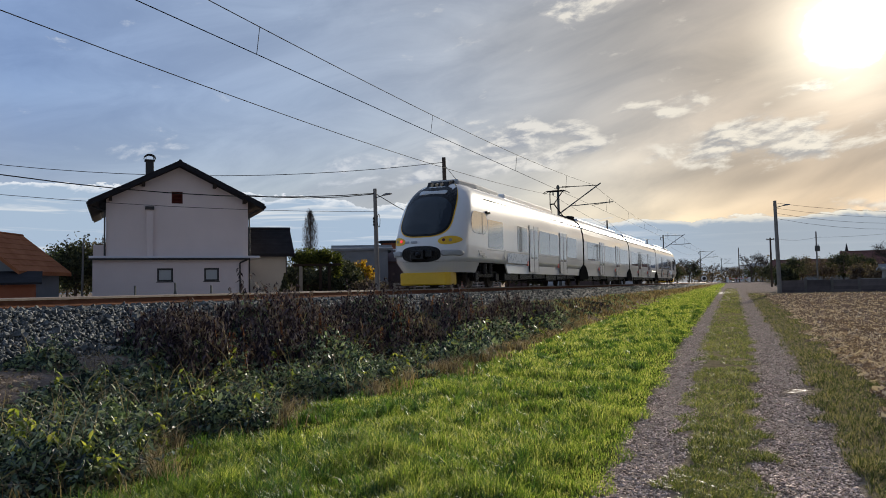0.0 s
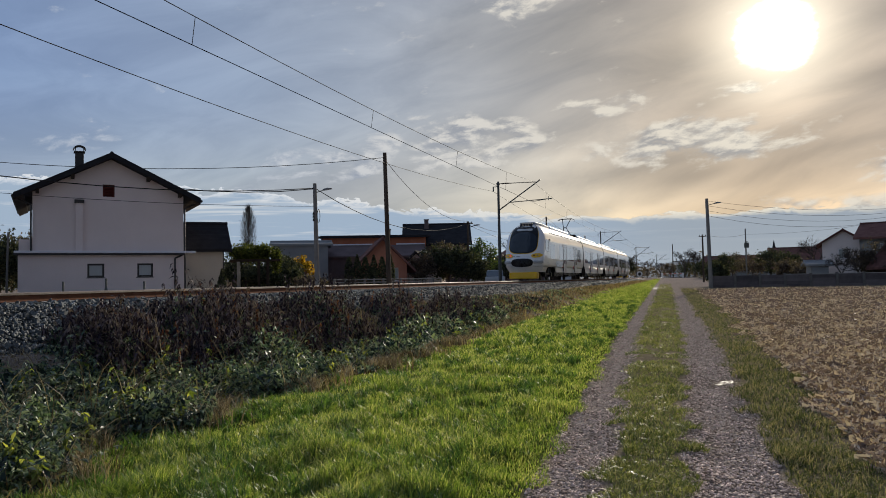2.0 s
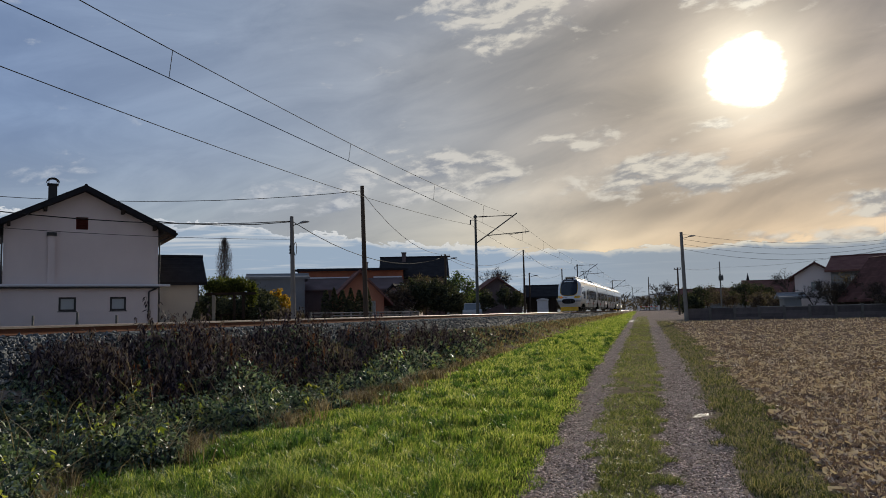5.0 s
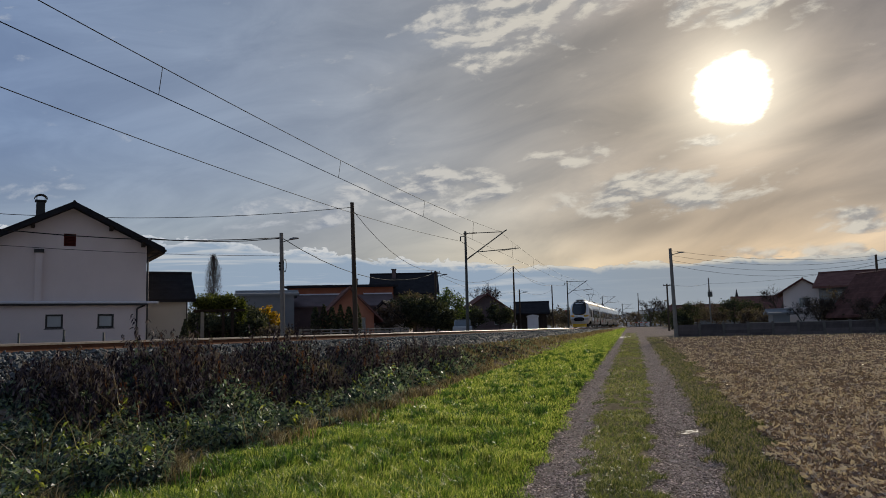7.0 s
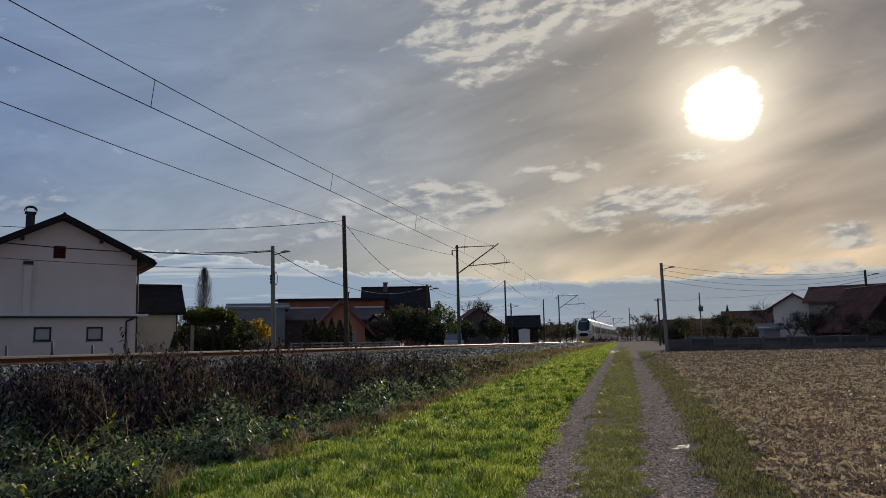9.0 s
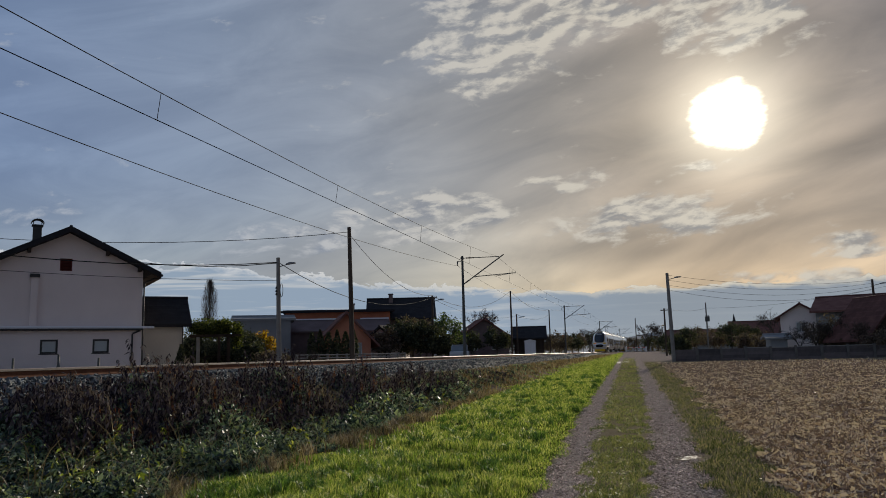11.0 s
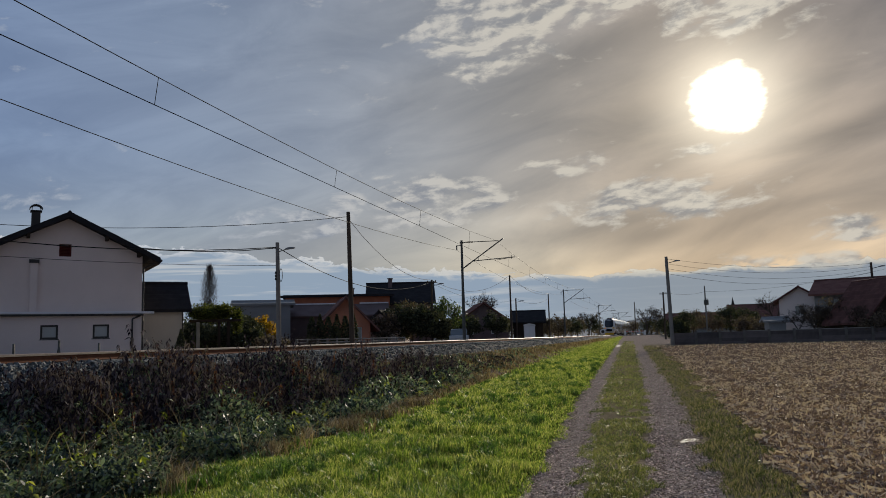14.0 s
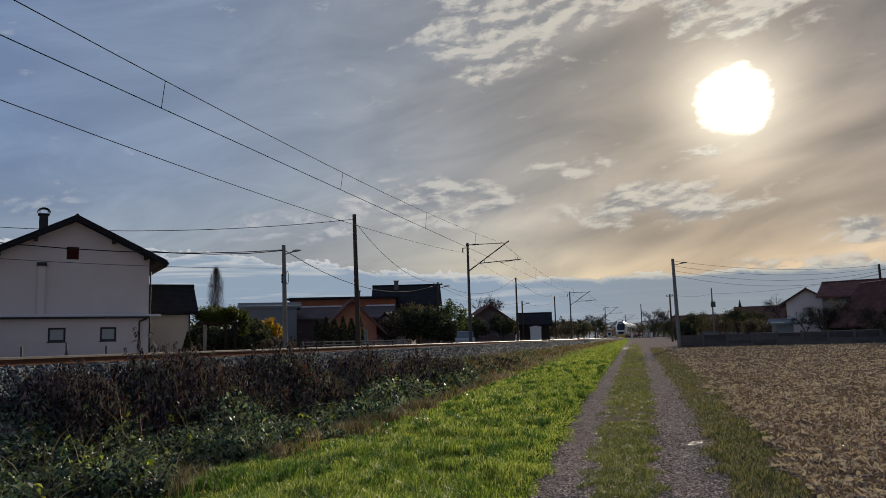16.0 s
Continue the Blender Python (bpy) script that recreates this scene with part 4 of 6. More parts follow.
for a, b in zip(MASTS, MASTS[1:]):
    xa, xb = bend(a), bend(b)
    cat_spans.append(((-11.5 + xa, a, 9.10), (-11.5 + xb, b, 9.10), 0.92))
    con_spans.append(((-11.6 + xa, a, 7.53), (-11.6 + xb, b, 7.53), 0.0))
    feed_spans.append(((-14.62 + xa, a, 8.5), (-14.62 + xb, b, 8.5), 1.05))
    y = a + 5.6 if a > 0 else 4.65
    while y < b - 3:
        f = (y - a) / (b - a)
        xo = xa + (xb - xa) * f
        drops.append(((-11.6 + xo, y, 7.53), (-11.5 + xo, y, 9.10 - 0.92 * 4 * f * (1 - f)), 0.0))
        y += 10.95
wire("messenger_wire", cat_spans, 0.012, "dark overhead messenger wire above the railway track")
wire("contact_wire", con_spans, 0.012, "dark overhead contact wire above the railway track")
wire("feeder_wire", feed_spans, 0.013, "dark feeder wire along the catenary masts")
wire("dropper_wire", drops, 0.009, "thin vertical dropper between the overhead wires")


def street_pole(p, top, label, mat="pole_wood", r=0.14, lean=(0, 0), lamp=None, arms=0, name="utility_pole"):
    z0 = float(ground_z(p.x, p.y))
    pole = thing(name, label, "pole", pose(p.x, p.y, 0))
    bm = bmesh.new()
    rod(bm, (0, 0, z0 - 0.3), (lean[0], lean[1], top), r * 1.15, r * 0.8, 12)
    part("shaft", bm, mat, pole)
    t = Vector((lean[0], lean[1], top))
    if lamp:
        bm = bmesh.new()
        rod(bm, t + Vector((0, 0, -0.62)), t + Vector((lamp * 0.75, 0, -0.45)), 0.03)
        arm = part("lamp_arm", bm, "mast", pole)
        bm = bmesh.new()
        prism(bm, [(lamp * 0.62, -0.50), (lamp * 1.22, -0.44), (lamp * 1.22, -0.37), (lamp * 0.9, -0.34), (lamp * 0.62, -0.42)], "y", -0.12, 0.12)
        head = part("lamp_head", bm, "grey_wall", pole, bevel=0.015)
        head.location = t
    for k in range(arms):
        bm = bmesh.new()
        z = top - 0.25 - 0.5 * k
        box(bm, (lean[0] - 0.5, lean[1] - 0.05, z - 0.05), (lean[0] + 0.5, lean[1] + 0.05, z + 0.05))
        bar = part("cross_arm", bm, mat, pole)
        for s in (-0.4, 0.4):
            bm = bmesh.new()
            rod(bm, (lean[0] + s, lean[1], z + 0.05), (lean[0] + s, lean[1], z + 0.2), 0.035, 0.05, 8)
            part("insulator", bm, "insulator", bar)
    return pole, Vector((p.x + lean[0], p.y + lean[1], top))


L1 = at(-27.75, 50)
_, lamp_top = street_pole(L1, up(50, 7.5), "concrete street lamp pole with wires and a small lamp", "pole_concrete", 0.15, (-0.12, 0), 1, 0, "street_lamp_pole")
bm = bmesh.new()
for k in range(3):
    rod(bm, (-0.16, -0.1, 5.7 + 0.2 * k), (-0.16, -0.1, 5.85 + 0.2 * k), 0.09, 0.06, 8)
for k in range(16):
    a, b = math.tau * k / 16, math.tau * (k + 1) / 16
    rod(bm, (0.22 + 0.1 * math.cos(a), -0.16, 6.0 + 0.42 * math.sin(a)), (0.22 + 0.1 * math.cos(b), -0.16, 6.0 + 0.42 * math.sin(b)), 0.02, n=5)
single("cable_coil", bm, "wire", "black coil of spare cable hung on the lamp pole", "cable", m=pose(L1.x, L1.y, 0))
_, tall_top = street_pole(at(-22.4, 55), up(55, 9.78), "tall dark wooden utility pole beyond the railway", "pole_wood", 0.17, (-0.20, 0))
_, p3_top = street_pole(at(-16.4, 75), up(75, 4.52), "wooden utility pole with a cross-arm", "pole_wood", 0.12, (0.05, 0), 1, 1)
_, p4_top = street_pole(at(-10.45, 100), up(100, 4.70), "slim dark utility pole behind the railway", "pole_wood", 0.12)
_, p5_top = street_pole(at(-7.62, 125), up(125, 3.2), "slim dark utility pole behind the railway", "pole_wood", 0.11)
_, p6_top = street_pole(at(-10.05, 112), up(112, 2.95), "short wooden pole with a street lamp", "pole_wood", 0.12, (0, 0), 1)
_, rp_top = street_pole(at(1.14, 72), up(72, 5.55), "leaning concrete pole with a lamp beside the farm track", "pole_concrete", 0.17, (-0.12, 0), 1, 0, "street_lamp_pole")
_, rq_top = street_pole(at(0.68, 110), up(110, 3.0), "dark wooden utility pole beside the road", "pole_wood", 0.13, (0, 0), None, 1)
_, rs_top = street_pole(at(3.55, 130), up(130, 3.3), "grey utility pole with a transformer box", "pole_concrete", 0.12)
_, rf_top = street_pole(at(14.1, 85), up(85, 4.3), "dark utility pole beside the house", "pole_wood", 0.13, (0, 0), 1)
_, rt_top = street_pole(at(-1.39, 210), up(210, 2.38), "thin utility pole beside the level crossing", "pole_wood", 0.13)
bm = bmesh.new()
box(bm, (-0.35, -0.3, 0), (0.35, 0.3, 0.8))
for s in (-0.2, 0, 0.2):
    rod(bm, (s, 0, 0.8), (s, 0, 1.05), 0.05, n=6)
tr = at(3.6, 129.6)
single("transformer_box", bm, "mast", "grey transformer box fixed to a utility pole", "transformer", m=pose(tr.x, tr.y, up(130, 1.95)), bevel=0.03)
# low-voltage and telephone lines
w = 0.022
wire("telephone_cable", [(tall_top - Vector((0, 0, 0.35)), at(-56.9, 62, up(62, 8.75)), 1.15)], w, "dark overhead cable from the tall pole")
wire("power_cable", [(lamp_top - Vector((0, 0, 0.3)), at(-56.9, 40, up(40, 8.29)), 0.72), (lamp_top - Vector((0, 0, 0.35)), at(-38.0, 49.5, up(49.5, 7.05)), 0.25)], 0.028, "dark bundled power cables from the lamp pole")
wire("thin_cable", [(lamp_top - Vector((0, 0, 1.5)), at(-56.8, 44, up(44, 6.77)), 0.32)], 0.014, "thin overhead cable across the white house")
wire("power_cable", [(lamp_top - Vector((0, 0, 0.3)), p3_top - Vector((0, 0, 0.2)), 1.6)], 0.025, "dark power cable sagging between two poles")
wire("telephone_cable", [(tall_top - Vector((0, 0, 0.5)), p3_top, 1.2), (p3_top, p4_top, 1.6), (p4_top, p5_top, 0.9)], 0.022, "cable sagging from pole to pole, sun glint painted as pale colour", "wire_glint")
wire("power_cable", [(p3_top - Vector((0, 0, 0.3)), p6_top - Vector((0, 0, 0.2)), 1.0), (p6_top, p5_top - Vector((0, 0, 0.8)), 0.8)], 0.016, "dark power cable from pole to pole")
wire("power_cable", [(rp_top - Vector((0, 0, 0.2 + 0.45 * k)), rf_top - Vector((0, 0, 0.1 + 0.3 * k)), 0.6 + 0.15 * k) for k in range(4)], 0.012, "thin power cables between the poles by the field")
wire("power_cable", [(rq_top, rs_top - Vector((0, 0, 0.9)), 0.4), (rs_top - Vector((0, 0, 0.9)), at(16, 110, up(110, 4.0)), 0.8)], 0.014, "thin power cable along the village road")


# ---- houses ----
def wall_with_holes(bm, x0, x1, z0, z1, y, thick, holes):
    """An upright wall along x with real openings (x0, x1, z0, z1)."""
    xs = sorted({x0, x1, *[h[0] for h in holes], *[h[1] for h in holes]})
    zs = sorted({z0, z1, *[h[2] for h in holes], *[h[3] for h in holes]})
    for a, b in zip(xs, xs[1:]):
        for c, d in zip(zs, zs[1:]):
            if not any(h[0] <= a and b <= h[1] and h[2] <= c and d <= h[3] for h in holes):
                box(bm, (a, y, c), (b, y + thick, d))
    bmesh.ops.remove_doubles(bm, verts=bm.verts[:], dist=0.0005)


def house_window(parent, x0, x1, z0, z1, y, frame="frame_dark", glass="window_dark", bar=False, fw=0.07):
    bm = bmesh.new()
    y0, y1 = y - 0.02, y + 0.08
    box(bm, (x0, y0, z0), (x0 + fw, y1, z1)), box(bm, (x1 - fw, y0, z0), (x1, y1, z1)), box(bm, (x0 + fw, y0, z0), (x1 - fw, y1, z0 + fw)), box(bm, (x0 + fw, y0, z1 - fw), (x1 - fw, y1, z1))
    if bar:
        box(bm, ((x0 + x1) / 2 - 0.03, y0, z0 + fw), ((x0 + x1) / 2 + 0.03, y1, z1 - fw))
    win = part("window", bm, frame, parent)
    bm = bmesh.new()
    box(bm, (x0 + fw - 0.01, y + 0.03, z0 + fw - 0.01), (x1 - fw + 0.01, y + 0.05, z1 - fw + 0.01))
    part("pane", bm, glass, win)
    bm = bmesh.new()
    box(bm, (x0 - 0.06, y - 0.07, z0 - 0.05), (x1 + 0.06, y + 0.05, z0 - 0.004))
    part("sill", bm, frame, win)
    return win


def gable_roof(parent, w, d, eave, ridge, over, mat, ridge_along="y", front=0.5, thick=0.22, rafters=True):
    """Two sloping slabs over a box w wide (x) and d deep (y), from y=0."""
    if ridge_along == "y":
        run, lo, hi = w / 2, -front, d + front
    else:
        run, lo, hi = d / 2, -w / 2 - front, w / 2 + front
    slope = (ridge - eave) / run
    for s in (-1, 1):
        bm = bmesh.new()
        e = run + over
        pts = [(0, ridge), (s * e, ridge - slope * e), (s * e, ridge - slope * e - thick), (0, ridge - thick)]
        if ridge_along == "y":
            prism(bm, pts, "y", lo, hi)
        else:
            prism(bm, [(p + d / 2, z) for p, z in pts], "x", lo, hi)
        slab = part("roof_slope", bm, mat, parent)
        # raised courses that show along the slope
        bm = bmesh.new()
        for k in range(1, int(e / 0.42)):
            u = k * 0.42
            z = ridge - slope * u
            q = [(s * u, z + 0.001), (s * (u + 0.05), z - slope * 0.05 + 0.020), (s * (u + 0.09), z - slope * 0.09 - 0.004)]
            if ridge_along == "y":
                prism(bm, q, "y", lo + 0.12, hi - 0.12)
            else:
                prism(bm, [(p + d / 2, zz) for p, zz in q], "x", lo + 0.02, hi - 0.02)
        part("tile_relief", bm, mat, slab)
    bm = bmesh.new()
    if ridge_along == "y":
        rod(bm, (0, lo - 0.02, ridge - 0.05), (0, hi + 0.02, ridge - 0.05), 0.10, n=8)
    else:
        rod(bm, (lo - 0.02, d / 2, ridge), (hi + 0.02, d / 2, ridge), 0.13, n=8)
    part("ridge_cap", bm, mat, parent)


def simple_house(name, label, az, r, turn, w, d, base, eave, ridge, wall, roof, along="y", windows=(), chimney=None, over=0.5, category="house"):
    p = at(az, r)
    h = thing(name, label, category, pose(p.x, p.y, 0, 0, 0, -az + turn))
    bm = bmesh.new()
    holes = [(a, b, c, e) for a, b, c, e in windows]
    wall_with_holes(bm, -w / 2, w / 2, base, eave, 0, 0.3, holes)
    part("front_wall", bm, wall, h)
    bm = bmesh.new()
    box(bm, (-w / 2, 0.3, base), (-w / 2 + 0.3, d, eave)), box(bm, (w / 2 - 0.3, 0.3, base), (w / 2, d, eave)), box(bm, (-w / 2 + 0.3, d - 0.3, base), (w / 2 - 0.3, d, eave))
    part("wall", bm, wall, h)
    bm = bmesh.new()
    if along == "y":
        for y in (0.0, d - 0.3):
            bm = bm or bmesh.new()
            prism(bm, [(-w / 2, eave), (w / 2, eave), (0, ridge - 0.22)], "y", y, y + 0.3)
            part("gable", bm, wall, h)
            bm = None
    else:
        for x in (-w / 2, w / 2 - 0.3):
            bm = bm or bmesh.new()
            prism(bm, [(0, eave), (d, eave), (d / 2, ridge - 0.22)], "x", x, x + 0.3)
            part("gable", bm, wall, h)
            bm = None
    gable_roof(h, w, d, eave, ridge, over, roof, along)
    for a, b, c, e in windows:
        house_window(h, a, b, c, e, 0.12, "frame_white", bar=b - a > 0.9)
    if chimney:
        x, y, top = chimney
        bm = bmesh.new()
        box(bm, (x - 0.25, y - 0.25, eave), (x + 0.25, y + 0.25, top)), box(bm, (x - 0.32, y - 0.32, top), (x + 0.32, y + 0.32, top + 0.1))
        part("chimney", bm, "mauve_wall", h)
    return h


def white_house():
    az, r = -42.0, 50.0
    p = at(az, r)
    h = thing("white_house", "two-storey grey-white rendered house with a dark gabled roof", "house", pose(p.x, p.y, 0, 0, 0, -az + 4))
    eave, ridge = 7.6, 9.72
    bm = bmesh.new()
    wall_with_holes(bm, -4.2, 4.2, 3.6, 6.9, 0, 0.35, [])
    part("upper_wall", bm, "render_white", h)
    # gable with the opening for the attic louvre
    bm = bmesh.new()
    top = lambda x: 9.42 - abs(x) * 0.505
    for a, b, c0, c1 in ((-4.2, -0.46, 6.9, None), (0.20, 4.2, 6.9, None), (-0.46, 0.20, 6.9, 7.1), (-0.46, 0.20, 7.85, None)):
        if c1 is None:
            pts = [(a, c0), (b, c0), (b, max(c0, top(b)))] + ([(0, top(0))] if a < 0 < b else []) + [(a, max(c0, top(a)))]
            pts = [q for i, q in enumerate(pts) if q not in pts[:i]]
            prism(bm, pts, "y", 0.0, 0.35)
        else:
            prism(bm, [(a, c0), (b, c0), (b, c1), (a, c1)], "y", 0.0, 0.35)
    part("gable_wall", bm, "render_white", h)
    bm = bmesh.new()
    box(bm, (-4.2, 0.35, 0.7), (-3.85, 10, 6.9)), box(bm, (3.85, 0.35, 0.7), (4.2, 10, 6.9)), box(bm, (-3.85, 9.65, 0.7), (3.85, 10, 6.9))
    part("side_wall", bm, "render_white", h)
    bm = bmesh.new()
    box(bm, (-0.46, 0.21, 7.1), (0.20, 0.25, 7.85)), box(bm, (-0.46, 0.06, 7.1), (-0.40, 0.209, 7.85)), box(bm, (0.14, 0.06, 7.1), (0.20, 0.209, 7.85))
    louvre = part("attic_louvre", bm, "shutter_red", h, "red-brown attic louvre")
    for k in range(8):
        bm = bmesh.new()
        z = 7.12 + k * 0.09
        prism(bm, [(0.06, z), (0.18, z + 0.07), (0.18, z + 0.09), (0.06, z + 0.02)], "x", -0.40, 0.14)
        part("slat", bm, "shutter_red", louvre)
    # ground floor stands forward and further out, under a ledge
    holes = [(-1.32, -0.40, 2.22, 3.04), (1.44, 2.34, 2.22, 3.04)]
    bm = bmesh.new()
    wall_with_holes(bm, -4.92, 4.15, 0.5, 3.62, -0.35, 0.33, holes)
    part("ground_floor_wall", bm, "render_white", h)
    for x0, x1, z0, z1 in holes:
        house_window(h, x0, x1, z0, z1, -0.30, "frame_dark", "frosted", fw=0.11)
    bm = bmesh.new()
    box(bm, (-4.92, -0.02, 0.5), (-4.22, 6, 3.62))
    part("side_annex_wall", bm, "render_white", h)
    bm = bmesh.new()
    box(bm, (-5.12, -0.55, 3.66), (4.85, -0.004, 3.80))
    part("ledge", bm, "ledge_white", h, "white ledge above the ground floor", bevel=0.02)
    bm = bmesh.new()
    box(bm, (-5.14, -0.62, 3.55), (4.22, -0.36, 3.656))
    part("gutter", bm, "frame_dark", h, bevel=0.02)
    bm = bmesh.new()
    box(bm, (-4.9, 0.4, 3.62), (-4.25, 3.0, 4.5))
    part("terrace_parapet", bm, "render_white", h)
    gable_roof(h, 8.4, 10, eave, ridge, 0.95, "roof_dark", "y", 0.75, 0.34)
    # purlin ends below the verge
    for x in (-3.95, -2.1, 2.1, 3.95):
        bm = bmesh.new()
        z = ridge - abs(x) * 0.505 - 0.30
        box(bm, (x - 0.09, -0.70, z - 0.26), (x + 0.09, -0.004, z))
        part("purlin_end", bm, "dark_wood", h)
    # wall flue with a cap, and the chimney with an arched cowl
    bm = bmesh.new()
    box(bm, (-1.93, -0.18, 3.81), (-1.55, -0.004, 6.66))
    flue = part("wall_flue", bm, "render_white", h)
    bm = bmesh.new()
    box(bm, (-2.0, -0.26, 6.66), (-1.48, -0.004, 6.86))
    part("flue_cap", bm, "frame_dark", flue)
    bm = bmesh.new()
    box(bm, (-1.95, 0.4, 8.2), (-1.48, 0.9, 9.78)), box(bm, (-2.02, 0.33, 9.78), (-1.41, 0.97, 9.86))
    stack = part("chimney", bm, "frame_dark", h, bevel=0.01)
    bm = bmesh.new()
    prof = [(-1.715 + 0.36 * math.cos(a), 9.92 + 0.30 * math.sin(a)) for a in np.linspace(0.15, math.pi - 0.15, 10)]
    prism(bm, prof + [(-1.715 + (x + 1.715) * 0.88, 9.92 + (z - 9.92) * 0.86) for x, z in prof[::-1]], "y", 0.35, 0.95)
    for x in (-1.93, -1.5):
        rod(bm, (x, 0.5, 9.86), (x, 0.5, 10.1), 0.02)
    part("chimney_cowl", bm, "frame_dark", stack)
    for x, y, z0, z1 in ((-4.27, -0.08, 3.8, 6.5), (4.27, -0.08, 1.0, 6.5), (3.62, -0.44, 0.6, 3.35)):
        bm = bmesh.new()
        rod(bm, (x, y, z0), (x, y, z1), 0.05, n=8)
        if z1 < 4:
            rod(bm, (x, y, z1), (x + 0.45, y, 3.55), 0.05, n=8)
        else:
            rod(bm, (x, y, z1), (x + math.copysign(0.75, x), y, 6.85), 0.05, n=8)
        part("downpipe", bm, "frame_dark", h)
    for s in (-1, 1):
        bm = bmesh.new()
        prism(bm, [(s * 4.62, 6.98), (s * 5.13, 6.72), (s * 5.13, 7.12), (s * 4.62, 7.12)], "y", -0.72, 10.7)
        part("soffit_box", bm, "dark_wood", h)
        bm = bmesh.new()
        rod(bm, (s * 5.18, -0.7, 6.93), (s * 5.18, 10.7, 6.93), 0.09, n=8)
        part("eave_gutter", bm, "frame_dark", h)


M["ledge_white"] = material("pale_ledge", [(0.66, 0.66, 0.68), (0.74, 0.74, 0.76)], 1, 20, 0.7)
white_house()


def white_annex():
    h = simple_house("side_annex", "cream single-storey annex with a dark tiled roof", -36.35, 53.0, 4, 3.5, 5.0, 0.6, 4.3, 5.95, "render_cream", "roof_dark", "x", over=0.35)
    bm = bmesh.new()
    rod(bm, (1.72, -0.08, 0.8), (1.72, -0.08, 4.1), 0.045, n=8)
    part("downpipe", bm, "frame_dark", h)


white_annex()
simple_house("old_barn", "old farm building with a faded orange tiled roof", -54.9, 48.0, -32, 5.0, 4.7, 0.5, 3.25, 5.2, "grey_wall", "roof_orange", "y", [(-1.0, -0.1, 1.6, 2.7)], over=0.5)
bm = bmesh.new()
p = at(-52.0, 44.5)
box(bm, (-3.0, 0, 0.6), (0.7, 2.0, 2.1))
lean = single("brick_store", bm, "brick", "low red brick store below the old barn", "outbuilding", m=pose(p.x, p.y, 0, 0, 0, 50))
bm = bmesh.new()
prism(bm, [(-0.4, 2.1), (2.3, 2.75), (2.3, 2.85), (-0.4, 2.2)], "x", -3.3, 1.0)
part("store_roof", bm, "roof_dark", lean)
bm = bmesh.new()
rod(bm, (0, 0, 0), (0.12, 0, 4.2), 0.07, 0.05, 8)
p = at(-48.3, 52)
single("yard_pole", bm, "pole_concrete", "thin pale leaning pole beside the house", "pole", m=pose(p.x, p.y, float(ground_z(p.x, p.y)) - 0.05))
simple_house("grey_shed", "flat grey building with a shallow roof behind the hedge", -28.9, 76.0, 0, 5.2, 6, 0.8, 5.6, 5.95, "grey_wall", "grey_wall", "x", over=0.15, category="outbuilding")
simple_house("brick_house", "long orange brick building with a dark shallow roof", -23.45, 84.0, 0, 11.4, 8, 0.9, 6.78, 6.98, "brick", "roof_dark", "x", [(-4.6, -3.6, 3.2, 4.2), (3.4, 4.4, 3.2, 4.2)], (1.6, 3.0, 7.6), 0.3)
p = at(-23.45, 81.0)
bm = bmesh.new()
prism(bm, [(0, 4.3), (2.9, 5.6), (2.9, 5.75), (0, 4.45)], "x", -5.6, 5.6)
prism(bm, [(0.3, 0.9), (0.5, 0.9), (0.5, 4.3), (0.3, 4.3)], "x", -5.3, 5.3)
porch = single("porch_roof", bm, "mauve_wall", "grey lean-to roof along the brick house", "porch", m=pose(p.x, p.y, 0, 0, 0, 23.7))
for x0, x1 in ((-5.55, 0.1), (2.4, 5.55)):
    bm = bmesh.new()
    box(bm, (x0, 2.80, 5.755), (x1, 2.895, 5.90))
    part("flashing", bm, "ledge_white", porch, "pale metal flashing")
simple_house("orange_house", "small terracotta house with a steep dark red roof", -22.85, 68.0, 6, 4.3, 7, 0.9, 3.45, 5.65, "terracotta", "roof_red", "y", [(-1.4, -0.5, 1.7, 2.9), (0.5, 1.4, 1.7, 2.9)], over=0.75)
simple_house("white_cottage", "white rendered house part with a dark roof", -20.3, 74.0, -15, 3.0, 6, 0.9, 3.3, 4.6, "render_white", "roof_dark", "y", [(-0.4, 0.5, 1.7, 2.6)], over=0.3)
simple_house("dark_roof_house", "tall house with a broad dark tiled roof behind trees", -18.75, 88.0, 0, 7.2, 8, 0.9, 6.2, 8.55, "mauve_wall", "roof_dark", "x", [(-2.6, -1.6, 4.2, 5.4), (1.4, 2.4, 4.2, 5.4)], (-1.2, 3.2, 9.0), 0.4)
simple_house("village_house", "dark house with a brown hipped roof among trees", -12.5, 108.0, 10, 7.0, 8, 1.0, 4.3, 6.7, "mauve_wall", "roof_red", "y", [(-2.0, -1.0, 2.2, 3.4), (1.0, 2.0, 2.2, 3.4)], (0.8, 3.0, 7.2), 0.5)
simple_house("barn", "dark wooden barn with a low roof", -9.2, 114.0, 0, 4.4, 6, 1.0, 4.1, 5.6, "dark_wood", "roof_dark", "x", over=0.4)
# white relay kiosk beside the railway
p = at(-9.12, 100)
kiosk = thing("relay_kiosk", "small white metal equipment kiosk beside the railway", "kiosk", pose(p.x, p.y, 0, 0, 0, 9.4))
bm = bmesh.new()
box(bm, (-0.72, 0, 1.1), (0.72, 1.2, 3.1))
part("cabinet", bm, "frame_white", kiosk, bevel=0.03)
bm = bmesh.new()
prism(bm, [(-0.82, 3.1), (0.82, 3.1), (0.72, 3.25), (0, 3.40), (-0.72, 3.25)], "y", -0.08, 1.28)
part("roof", bm, "frame_white", kiosk)
